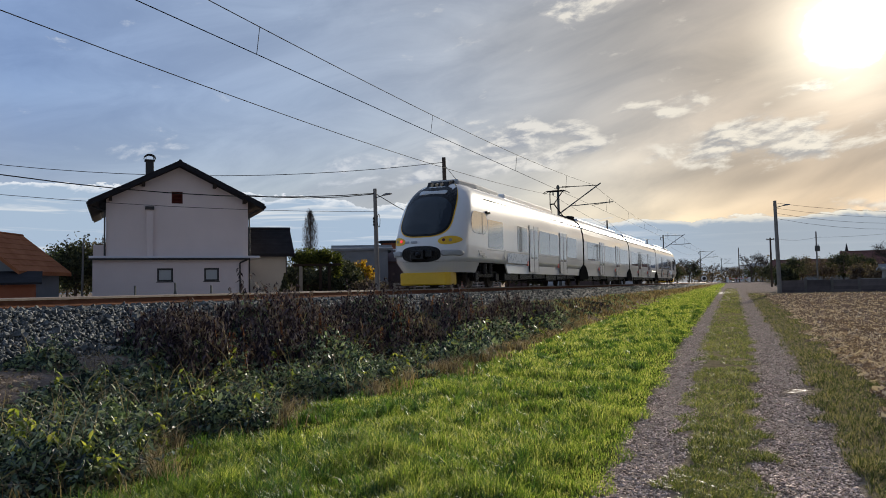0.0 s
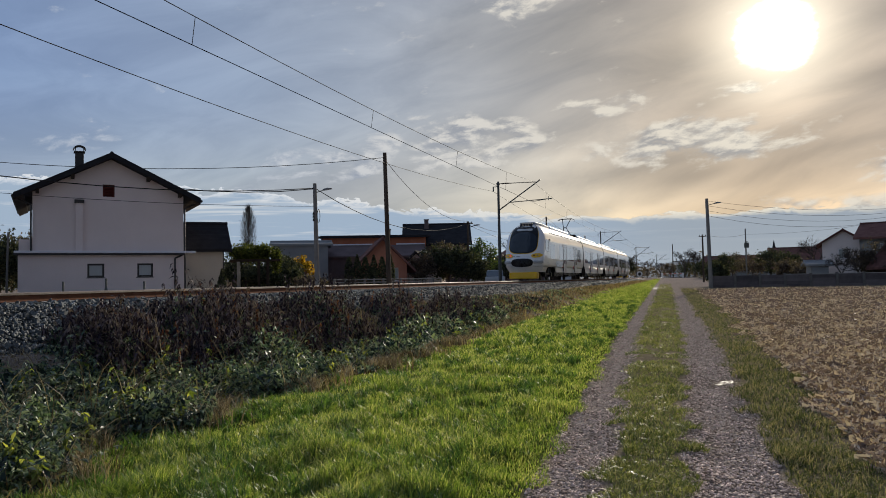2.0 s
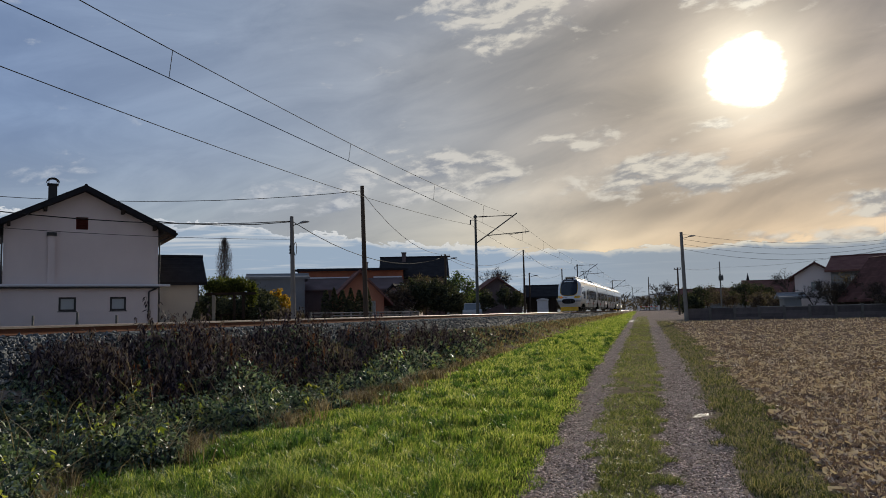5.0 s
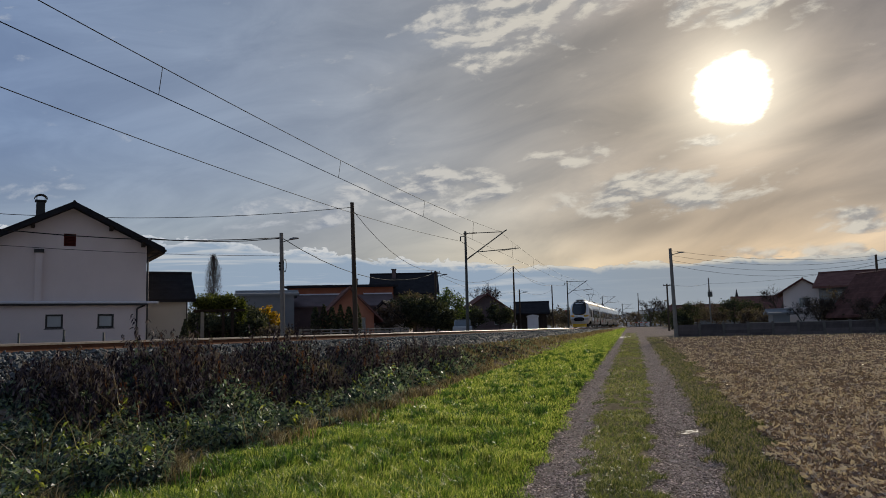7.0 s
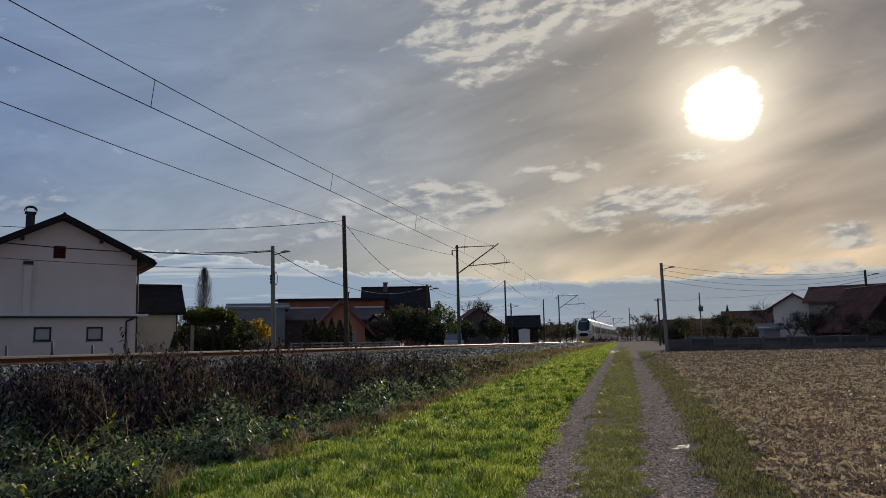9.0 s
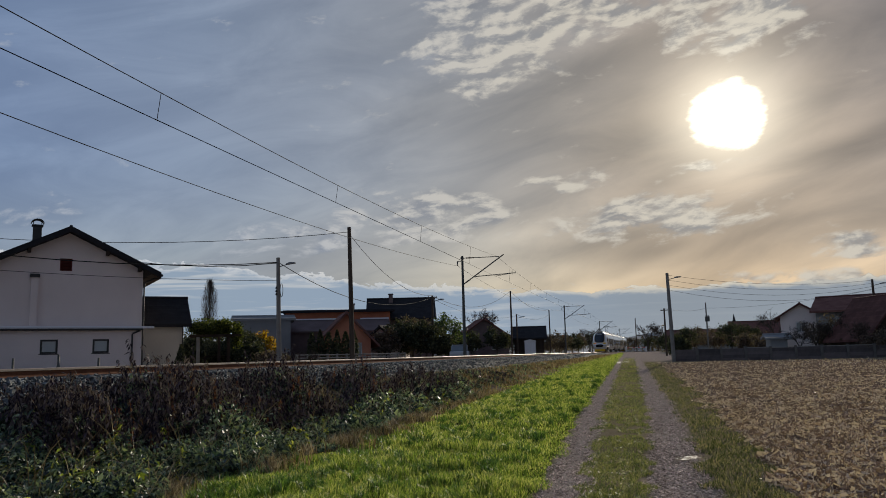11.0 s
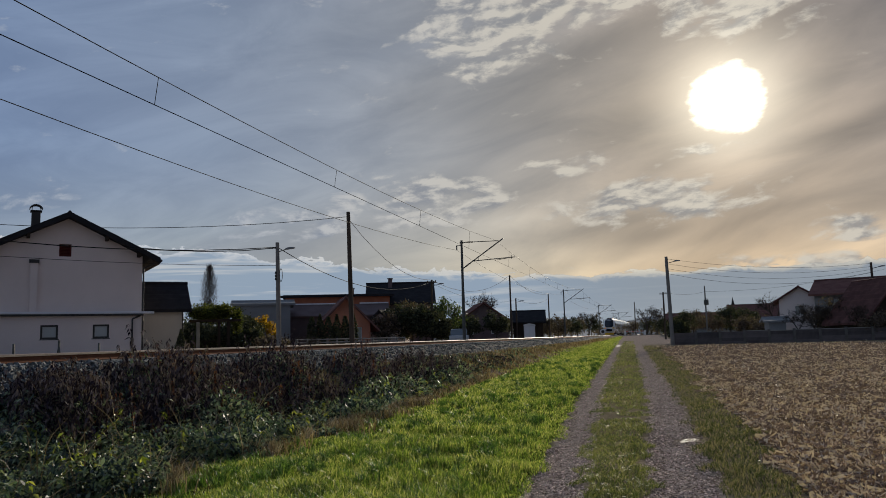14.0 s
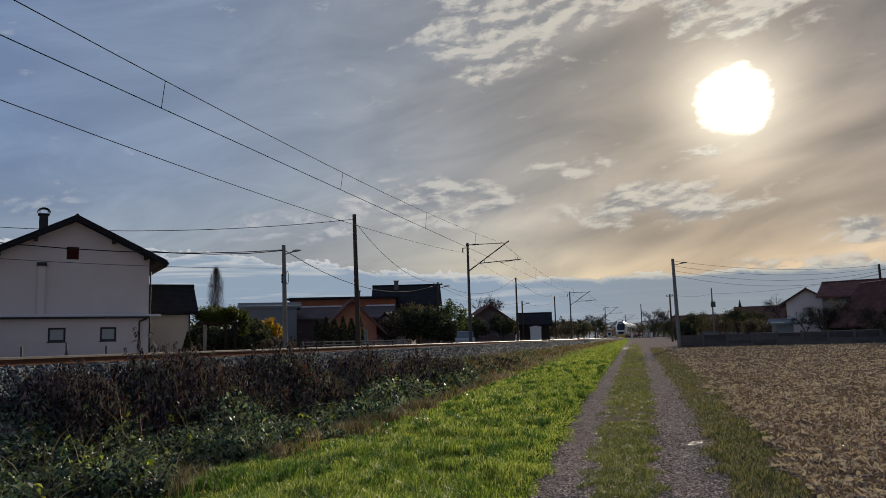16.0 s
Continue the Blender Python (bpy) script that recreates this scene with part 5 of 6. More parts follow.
for x in (-0.35, 0.35):
    bm = bmesh.new()
    box(bm, (x - 0.31, -0.02, 1.2), (x + 0.31, -0.004, 3.0))
    part("door", bm, "ledge_white", kiosk)

# ---- the farm at the edge of the field ----
h = simple_house("farm_house", "large grey farmhouse with a long brown-red roof", 14.5, 91.0, -4, 12.6, 9, 0.6, 5.6, 7.08, "grey_wall", "roof_red", "x", [(-4.4, -3.4, 3.6, 4.7), (-1.0, 0.1, 3.6, 4.7), (2.4, 3.4, 3.6, 4.7)], None, 0.7)
simple_house("side_wing", "white gabled wing of the farmhouse with a dark roof", 9.62, 94.0, 0, 4.2, 8, 0.6, 5.2, 6.5, "render_white", "roof_red", "y", [(-0.5, 0.5, 3.2, 4.3)], over=0.6)
simple_house("lean_to", "pale lean-to shed against the farmhouse", 8.15, 90.0, 10, 1.7, 3, 0.6, 2.7, 3.0, "grey_wall", "grey_wall", "x", over=0.2, category="outbuilding")
simple_house("hay_barn", "dark barn with a deep sloping brown roof", 15.4, 80.0, 35, 6.0, 6, 0.5, 2.7, 6.2, "dark_wood", "roof_red", "y", over=0.5, category="barn")
for az, r, w, top in ((3.3, 165, 14, 5.7), (7.3, 175, 13, 7.4), (5.4, 190, 12, 6.2)):
    simple_house("village_house", "distant village house with a brown tiled roof", az, r, 5, w, 9, 1.0, top - 2.6, top, "grey_wall", "roof_red", "x", [(-3, -2, 2.0, 3.0), (2, 3, 2.0, 3.0)], over=0.5)
p = at(5.37, 420)
church = thing("church_tower", "distant slender church spire above the roofs", "church", pose(p.x, p.y, 0))
bm = bmesh.new()
box(bm, (-2, -2, 1), (2, 2, 9.5))
part("tower", bm, "grey_wall", church)
bm = bmesh.new()
rod(bm, (0, 0, 9.5), (0, 0, 12), 3.0, 1.5, 8), rod(bm, (0, 0, 12), (0, 0, 19.2), 1.5, 0.1, 8)
part("spire", bm, "roof_dark", church)

# concrete yard wall along the end of the field
wall = thing("yard_wall", "dark weathered concrete wall along the field's end", "fence")
a, b = at(1.15, 73.5), at(24, 80)
n = 15
for k in range(n + 1):
    q = a.lerp(b, k / n)
    z0 = float(ground_z(q.x, q.y))
    bm = bmesh.new()
    box(bm, (-0.11, -0.11, z0 - 0.1), (0.11, 0.11, z0 + 1.22))
    post = part("post", bm, "wall_concrete", wall, bevel=0.015)
    post.location = (q.x, q.y, 0)
    if k < n:
        q2 = a.lerp(b, (k + 1) / n)
        d = (q2 - q)
        ang = math.degrees(math.atan2(d.y, d.x))
        for j in range(4):
            bm = bmesh.new()
            box(bm, (0.115, -0.035 - 0.008 * (j % 2), z0 - 0.05 + j * 0.28), (d.length - 0.115, 0.035, z0 + 0.2299 + j * 0.28))
            panel = part("panel", bm, "dark_panel", wall)
            panel.matrix_basis = pose(q.x, q.y, 0, 0, 0, ang)
        if 2 < k < 8:
            bm = bmesh.new()
            box(bm, (0.115, -0.07, z0 + 1.075), (d.length - 0.115, 0.07, z0 + 1.13))
            cap = part("coping", bm, "concrete", wall, "pale concrete coping")
            cap.matrix_basis = pose(q.x, q.y, 0, 0, 0, ang)
# level crossing road
bm = bmesh.new()
for x0, x1, y, wd in ((-90.0, 70.0, 187.0, 3.0),):
    prism(bm, [(x0, y - wd), (x1, y - wd), (x1, y + wd), (x0, y + wd)], "z", 1.0, 1.49)
single("road", bm, "road_pale", "pale wet asphalt road over the level crossing", "road", kind="structure")
for az, r, flip in ((-2.15, 181, 1), (-0.75, 180, -1)):
    p = at(az, r)
    gate = thing("crossing_barrier", "red and white lowered level-crossing barrier", "barrier", pose(p.x, p.y, 1.4))
    bm = bmesh.new()
    box(bm, (-0.2, -0.2, 0), (0.2, 0.2, 1.1))
    part("barrier_stand", bm, "frame_white", gate, bevel=0.02)
    for k in range(6):
        bm = bmesh.new()
        box(bm, (flip * (0.2 + k * 0.55), -0.05, 0.85), (flip * (0.75 + k * 0.55), 0.05, 0.98))
        part("barrier_stripe", bm, "tail_plate" if k % 2 == 0 else "frame_white", gate)
p = at(-3.75, 178)
sign = thing("round_sign", "round white trackside sign on a short post", "sign", pose(p.x, p.y, 1.3))
bm = bmesh.new()
rod(bm, (0, 0, 0), (0, 0, 0.9), 0.05)
part("post", bm, "mast", sign)
bm = bmesh.new()
rod(bm, (0, -0.03, 1.1), (0, 0.03, 1.1), 0.62, n=20)
part("disc", bm, "frame_white", sign)
bm = bmesh.new()
rod(bm, (0, -0.05, 1.1), (0, -0.031, 1.1), 0.38, n=20)
part("dark_centre", bm, "frame_dark", sign)
for az, r in ((-9.2, 150), (-5.2, 172), (-6.6, 140), (-8.9, 120)):
    p = at(az, r)
    sg = thing("signal_post", "slim railway signal post with a round head", "signal", pose(p.x, p.y, 1.1), "signals by the crossing")
    bm = bmesh.new()
    rod(bm, (0, 0, 0), (0, 0, 3.2), 0.07)
    part("post", bm, "mast", sg)
    bm = bmesh.new()
    rod(bm, (0, -0.05, 3.4), (0, 0.05, 3.4), 0.34, n=16)
    part("signal_head", bm, "frame_dark" if az < -7 else "tail_plate", sg)


def parked_car(az, r, turn, paint, label):
    p = at(az, r)
    z0 = float(ground_z(p.x, p.y))
    car = thing("parked_car", label, "car", pose(p.x, p.y, z0, 0, 0, turn))
    bm = bmesh.new()
    prism(bm, [(-2.1, 0.35), (2.1, 0.35), (2.15, 0.75), (1.5, 0.92), (-2.05, 0.95), (-2.15, 0.7)], "y", -0.85, 0.85)
    body = part("body", bm, paint, car, bevel=0.05)
    bm = bmesh.new()
    prism(bm, [(-1.9, 0.95), (1.05, 0.93), (0.4, 1.42), (-1.3, 1.46)], "y", -0.72, 0.72)
    cab = part("cabin", bm, "window_dark", car, bevel=0.04)
    bm = bmesh.new()
    prism(bm, [(-1.3, 1.465), (0.38, 1.43), (0.3, 1.47), (-1.2, 1.51)], "y", -0.66, 0.66)
    part("roof", bm, paint, car)
    for x in (-1.3, 1.3):
        for s in (-1, 1):
            bm = bmesh.new()
            rod(bm, (x, s * 0.70, 0.32), (x, s * 0.87, 0.32), 0.32, n=16)
            tyre = part("wheel", bm, "train_black", car)
            bm = bmesh.new()
            rod(bm, (x, s * 0.871, 0.32), (x, s * 0.885, 0.32), 0.2, n=12)
            part("rim", bm, "train_grey", tyre)


parked_car(-14.4, 68, 104, "train_grey", "silver parked car beyond the railway")
parked_car(-18.2, 92, 35, "train_white", "white parked car beside the houses")

# low rail fence and stakes beyond the railway
fence = thing("low_fence", "low pale wooden rail fence beyond the railway", "fence")
a, b = at(-26.5, 56), at(-18.5, 66)
for k in range(13):
    q = a.lerp(b, k / 12)
    z0 = float(ground_z(q.x, q.y))
    bm = bmesh.new()
    box(bm, (q.x - 0.06, q.y - 0.06, z0), (q.x + 0.06, q.y + 0.06, 1.92))
    part("post", bm, "concrete", fence)
for z in (1.62, 1.84):
    bm = bmesh.new()
    rod(bm, a + Vector((0, -0.09, z)), b + Vector((0, -0.09, z)), 0.045, n=6)
    part("rail", bm, "concrete", fence)
for az, hgt in ((-45.0, 1.78), (-42.35, 1.85), (-39.9, 1.75)):
    p = at(az, 24)
    bm = bmesh.new()
    z0 = float(ground_z(p.x, p.y))
    rod(bm, (p.x, p.y, z0), (p.x, p.y, hgt), 0.03, n=6)
    if az == -42.35:
        rod(bm, (p.x, p.y, hgt - 0.15), (p.x + 0.3, p.y - 0.2, z0 + 0.4), 0.015, n=5), rod(bm, (p.x, p.y, hgt - 0.15), (p.x - 0.3, p.y + 0.2, z0 + 0.4), 0.015, n=5)
    single("stake", bm, "mast", "thin dark metal stake beyond the rails", "stake")

# garden arbour by the annex
p = at(-32.35, 57)
arb = thing("garden_arbour", "timber garden arbour with a table under climbing greenery", "arbour", pose(p.x, p.y, 0, 0, 0, 32))
for x in (-1.1, 0.35, 1.0):
    for y in (0, 2.0):
        bm = bmesh.new()
        box(bm, (x - 0.1, y - 0.1, 0.8), (x + 0.1, y + 0.1, 3.3))
        part("post", bm, "concrete" if x < -1 else "dark_wood", arb)
for y in (0, 2.0):
    bm = bmesh.new()
    box(bm, (-1.7, y - 0.08, 3.302), (1.9, y + 0.08, 3.48))
    part("beam", bm, "dark_wood", arb)
bm = bmesh.new()
box(bm, (-0.7, 0.6, 1.85), (1.1, 1.4, 1.93))
for x in (-0.6, 1.0):
    box(bm, (x - 0.06, 0.7, 0.8), (x + 0.06, 1.3, 1.85))
part("garden_table", bm, "dark_wood", arb)
# distance haze is painted into the hills' blue-grey base colour
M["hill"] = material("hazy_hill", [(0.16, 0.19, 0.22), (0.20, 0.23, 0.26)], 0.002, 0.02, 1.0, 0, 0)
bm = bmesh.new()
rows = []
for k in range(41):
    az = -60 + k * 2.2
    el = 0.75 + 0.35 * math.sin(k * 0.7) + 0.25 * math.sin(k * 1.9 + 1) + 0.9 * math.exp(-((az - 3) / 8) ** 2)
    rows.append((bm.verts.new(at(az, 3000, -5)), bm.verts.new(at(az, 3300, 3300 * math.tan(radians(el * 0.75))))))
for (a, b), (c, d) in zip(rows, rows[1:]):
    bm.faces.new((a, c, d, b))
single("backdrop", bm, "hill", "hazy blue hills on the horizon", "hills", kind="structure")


# ---- trees and bushes ----
def quads(pos, size, aspect=0.55, flat=0.0, hang=0.0):
    """Small leaf quads, one per place, turned at random; hang: how far they droop."""
    n = len(pos)
    u = rng.normal(size=(n, 3))
    u[:, 2] = u[:, 2] * (1 - flat) - hang
    u /= np.linalg.norm(u, axis=1)[:, None]
    v = np.cross(u, rng.normal(size=(n, 3)))
    v /= np.linalg.norm(v, axis=1)[:, None]
    s = (size * rng.uniform(0.6, 1.4, n))[:, None]
    a = np.asarray(pos)
    return np.stack([a - u * s, a + v * s * aspect + u * s * 0.1, a + u * s, a - v * s * aspect + u * s * 0.1], 1)


QUAD = [(0, 1, 2, 3)]


def clumps(centre, spread, n_clumps, n_leaves, clump_r):
    c = rng.normal(size=(n_clumps, 3))
    c /= np.linalg.norm(c, axis=1)[:, None]
    c = c * (rng.uniform(0.25, 1.0, n_clumps) ** 0.5)[:, None] * np.asarray(spread) + np.asarray(centre)
    per = rng.integers(0, n_clumps, n_leaves)
    return c[per] + rng.normal(size=(n_leaves, 3)) * clump_r * rng.uniform(0.6, 1.3, n_clumps)[per][:, None]


def branch(segs, p, d, length, r, depth, wild):
    q = p + d * length
    segs.append((p, q, r, r * 0.62))
    if depth == 0:
        return
    for _ in range(3 if depth > 1 else 4):
        nd = (d + Vector(rng.normal(size=3) * wild)).normalized()
        nd.z = max(nd.z, -0.1)
        branch(segs, p.lerp(q, rng.uniform(0.55, 1.0)), nd.normalized(), length * rng.uniform(0.55, 0.8), r * 0.55, depth - 1, wild)


def tree(p, height, crown, leaf, label, name="tree", leaves=900, bare=False, wild=0.5, leaf_size=0.11, group=""):
    z0 = float(ground_z(p.x, p.y))
    t = thing(name, label, "tree" if name == "tree" else "bush", pose(p.x, p.y, z0 - 0.05), group)
    segs = []
    trunk_h = height * (0.30 if name == "tree" else 0.15)
    segs.append((Vector((0, 0, 0)), Vector((0.05, 0, trunk_h)), height * 0.028, height * 0.021))
    for k in range(5):
        a = k * math.tau / 5 + rng.uniform(0, 1)
        d = Vector((math.cos(a) * crown / height * 1.2, math.sin(a) * crown / height * 1.2, 1)).normalized()
        branch(segs, Vector((0.05, 0, trunk_h * rng.uniform(0.75, 1.0))), d, height * 0.30, height * 0.013, 3 if bare else 2, wild)
    bm = bmesh.new()
    for a, b, r0, r1 in segs:
        rod(bm, a, b, max(r0, 0.012), max(r1, 0.008), 5 if r0 > 0.05 else 3)
    part("trunk", bm, "bark", t)
    if leaf:
        leaves = int(leaves * 3.2)
        pos = clumps((0, 0, height * 0.60), (crown, crown, height * 0.36), max(24, leaves // 60), leaves, crown * 0.15)
        pos[:, 2] = np.maximum(pos[:, 2], 0.1)
        ob = soup("crown", quads(pos, leaf_size), QUAD, leaf, parent=t, kind="")
    elif bare:
        tips = [b for _, b, r, _ in segs if r < height * 0.004] or [segs[-1][1]]
        base = np.array([list(tips[i]) for i in rng.integers(0, len(tips), leaves)])
        d = rng.normal(size=(leaves, 3)) + np.array([0, 0, 0.9])
        d /= np.linalg.norm(d, axis=1)[:, None]
        ln = (rng.uniform(0.04, 0.11, leaves) * height)[:, None]
        side = np.cross(d, rng.normal(size=(leaves, 3)))
        side /= np.linalg.norm(side, axis=1)[:, None]
        wd = 0.0022 * height
        soup("crown", np.stack([base - side * wd, base + side * wd, base + d * ln], 1), [(0, 1, 2)], "twig", parent=t, kind="")
    return t


for az, r, h, c, n in ((-19.0, 76, 4.2, 2.0, 1500), (-17.9, 78, 4.6, 2.0, 1500), (-16.9, 74, 4.0, 1.7, 1300), (-19.9, 73, 3.2, 1.4, 900)):
    tree(at(az, r), h, c, "leaf_brown" if az in (-17.9, -19.9) else "leaf_dark", "dense dark shrub tree with some brown leaves", leaves=n, name="tree", leaf_size=0.12)
for az, r, h, c, m in ((10.4, 84, 4.0, 1.6, None), (11.3, 85, 4.5, 2.0, "leaf_brown"), (12.3, 84, 4.6, 2.0, None), (13.1, 76.5, 3.6, 1.7, None), (13.9, 76, 2.6, 1.3, "leaf_brown")):
    if m:
        tree(at(az, r), h, c, m, "thinning brown garden tree before the farmhouse", leaves=420, leaf_size=0.09, wild=0.55)
    else:
        tree(at(az, r), h, c, None, "bare twiggy fruit tree before the farmhouse", leaves=2600, bare=True, wild=0.6)
tree(at(-48.7, 60), 4.6, 1.9, "leaf_dark", "dark leafy tree between the old barn and the house", leaves=1300, leaf_size=0.12)
tree(at(-46.9, 62), 4.9, 1.8, "leaf_brown", "browning tree between the old barn and the house", leaves=1100, leaf_size=0.12)
tree(at(-15.3, 80), 5.0, 1.9, "leaf_green", "loose green tree with thinning leaves beside the houses", leaves=1000, wild=0.6)
tree(at(-15.6, 74), 2.6, 1.3, "leaf_dark", "dark low bush beyond the railway", name="bush", leaves=800)
tree(at(-28.95, 66), 3.0, 1.1, "leaf_yellow", "small tree with bright yellow autumn leaves", leaves=1100, leaf_size=0.13)
tree(at(-32.6, 65), 2.3, 1.5, "leaf_dark", "dark garden bush behind the arbour", name="bush", leaves=1000)
tree(at(-31.3, 65), 2.3, 1.5, "leaf_dark", "dark garden bush behind the arbour", name="bush", leaves=1000)
tree(at(-30.1, 62), 2.6, 1.3, "leaf_dark", "dark rounded garden bush", name="bush", leaves=1000)
tree(at(-29.7, 60), 1.9, 1.0, "leaf_dark", "dark rounded garden bush", name="bush", leaves=800)
tree(at(-27.2, 58), 1.8, 1.6, None, "bare brown brushwood beyond the rails", name="bush", leaves=900, bare=True)
tree(at(-25.9, 56), 2.0, 1.6, None, "bare brown brushwood beyond the rails", name="bush", leaves=900, bare=True)
tree(at(-28.3, 55), 1.2, 1.2, "leaf_brown", "withered brown bush beyond the rails", name="bush", leaves=700, leaf_size=0.1)
for k in range(6):
    q = at(-25.4 + 0.62 * k, 62 + 0.3 * k)
    t = thing("cypress", "dark clipped evergreen column in a row", "shrub", pose(q.x, q.y, float(ground_z(q.x, q.y))), "row of clipped evergreens")
    bm = bmesh.new()
    rod(bm, (0, 0, 0), (0, 0, 2.0), 0.05, 0.02, 6)
    part("trunk", bm, "bark", t)
    a = rng.uniform(0, math.tau, 900)
    zz = rng.uniform(0.1, 2.75 + 0.2 * (k % 2), 900)
    rr = 0.36 * np.sqrt(rng.uniform(0.3, 1, 900)) * np.clip((3.0 - zz) * 0.95, 0.12, 1)
    soup("foliage", quads(np.stack([rr * np.cos(a), rr * np.sin(a), zz], 1), 0.10), QUAD, "leaf_dark", parent=t, kind="")
q = at(-34.6, 50)
t = thing("conifer", "small dark cone-shaped conifer by the annex", "shrub", pose(q.x, q.y, float(ground_z(q.x, q.y))))
bm = bmesh.new()
rod(bm, (0, 0, 0), (0, 0, 1.4), 0.04, 0.02, 6)
part("trunk", bm, "bark", t)
zz = rng.uniform(0.05, 1.75, 900)
a = rng.uniform(0, math.tau, 900)
rr = (1.8 - zz) * 0.33 * np.sqrt(rng.uniform(0.3, 1, 900))
soup("foliage", quads(np.stack([rr * np.cos(a), rr * np.sin(a), zz], 1), 0.08), QUAD, "leaf_dark", parent=t, kind="")
# climbing greenery over the arbour
pos = np.concatenate([clumps((-0.1, 0, 0), (1.95, 1.4, 0.50), 120, 9000, 0.17), clumps((1.6, 0.2, -0.6), (0.25, 0.6, 0.9), 40, 1600, 0.13)])
q = at(-32.3, 58)
ob = soup("climbing_plant", quads(pos, 0.075), QUAD, "leaf_climber", "green climbing plant over the garden arbour", "plant", kind="")
ob.matrix_basis = pose(q.x, q.y, 3.95, 0, 0, 32)
for az, r, h, c in ((-34.3, 68, 2.9, 1.3), (-33.5, 66, 2.7, 1.3), (-32.0, 67, 2.8, 1.5), (-30.6, 66, 3.2, 1.3), (-29.9, 63, 3.0, 1.1)):
    tree(at(az, r), h, c, "leaf_dark", "dense dark hedge bush behind the arbour", name="bush", leaves=1200)
# bare poplar
p = at(-32.7, 95)
pop = thing("poplar", "tall bare columnar poplar behind the garden", "tree", pose(p.x, p.y, 0.8))
bm = bmesh.new()
rod(bm, (0, 0, 0), (0, 0, 9.6), 0.13, 0.02, 6)
for k in range(56):
    z = 1.2 + 7.2 * k / 56
    a = rng.uniform(0, math.tau)
    l = rng.uniform(1.2, 2.4) * (1.15 - z / 12)
    s = rng.uniform(0.35, 0.62)
    rod(bm, (0, 0, z), (math.cos(a) * l * s, math.sin(a) * l * s, z + l), 0.022, 0.006, 3)
part("trunk", bm, "bark", pop)
n = 3400
zz = rng.uniform(2.4, 10.2, n)
a, rr = rng.uniform(0, math.tau, n), 0.98 * np.sqrt(rng.uniform(0.02, 1, n)) * np.clip((10.9 - zz) / 2.6, 0.25, 1) * np.clip((zz - 1.0) / 2.5, 0.35, 1)
base = np.stack([rr * np.cos(a), rr * np.sin(a), zz], 1)
d = np.stack([0.3 * np.cos(a), 0.3 * np.sin(a), np.ones(n)], 1) * rng.uniform(0.3, 0.8, n)[:, None]
side = np.stack([-np.sin(a), np.cos(a), np.zeros(n)], 1) * 0.016
soup("crown", np.stack([base - side, base + side, base + d], 1), [(0, 1, 2)], "twig", parent=pop, kind="")
# trees round the village, the crossing and the farm
for az, r, h, c, leaf, bare in ((-49.2, 70, 4.6, 2.2, "leaf_green", 0), (-48.0, 66, 4.0, 1.8, "leaf_dark", 0), (-50.6, 75, 4.4, 2.0, "leaf_brown", 0), (-13.7, 100, 3.6, 1.8, "leaf_dark", 0), (-11.6, 104, 4.2, 1.8, "leaf_dark", 0), (-12.6, 118, 8.0, 2.6, None, 1),
                                (-10.8, 118, 3.8, 1.9, "leaf_dark", 0), (-8.2, 128, 3.6, 1.9, "leaf_brown", 0), (-7.0, 138, 4.2, 2.3, "leaf_brown", 0), (-6.0, 150, 4.0, 2.2, "leaf_dark", 0), (-5.6, 165, 4.3, 2.0, "leaf_brown", 0), (-4.75, 185, 7.6, 2.6, None, 1), (-4.6, 187, 5.0, 2.2, "leaf_dark", 0),
                                (-3.2, 260, 7.0, 3.0, None, 1), (-2.3, 270, 6.5, 3.0, None, 1), (-1.6, 265, 5.0, 2.6, "leaf_brown", 0), (-0.6, 200, 8.2, 3.0, None, 1), (0.1, 205, 7.2, 2.4, None, 1), (-0.3, 207, 4.0, 3.0, "leaf_dark", 0), (0.8, 150, 3.6, 2.0, "leaf_dark", 0),
                                (1.55, 80, 2.3, 1.0, "leaf_dark", 0), (1.95, 130, 4.4, 2.0, "leaf_dark", 0), (2.6, 150, 4.6, 2.2, "leaf_brown", 0), (3.9, 140, 4.0, 2.6, "leaf_brown", 0), (5.1, 135, 5.0, 2.2, "leaf_dark", 0), (6.3, 130, 4.2, 2.2, "leaf_dark", 0), (7.4, 105, 2.6, 1.6, "leaf_brown", 0),
                                (6.1, 120, 2.8, 1.6, "leaf_brown", 0), (9.4, 88, 3.6, 2.2, None, 1), (10.6, 86, 3.6, 2.2, None, 1), (11.6, 88, 2.8, 1.7, "leaf_brown", 0), (8.0, 130, 7.0, 2.6, None, 1), (14.6, 78, 2.0, 1.4, "leaf_brown", 0), (13.2, 82, 2.2, 1.4, "leaf_brown", 0)):
    if bare:
        tree(at(az, r), h, c, None, "bare grey-brown winter tree with fine twigs", leaves=1500, bare=True)
    else:
        big = h > 3.3
        tree(at(az, r), h, c, leaf, {"leaf_dark": "dark evergreen tree", "leaf_green": "green leafy tree", "leaf_brown": "brown autumn tree"}[leaf] + " with an uneven crown", name="tree" if big else "bush", leaves=900, leaf_size=0.13)
# woods far off
pos = []
for k in range(420):
    az, r = rng.uniform(-60, 24), rng.uniform(260, 420)
    h = rng.uniform(4, 8)
    c = np.array(at(az, r, 1.2 + h * 0.5))
    pos.append(c + rng.normal(size=(60, 3)) * np.array([1.8, 1.8, h * 0.25]))
pos = np.concatenate(pos)
soup("distant_woods", quads(pos, 0.55), QUAD, "leaf_brown", "distant brown and grey woods along the horizon", "woods")


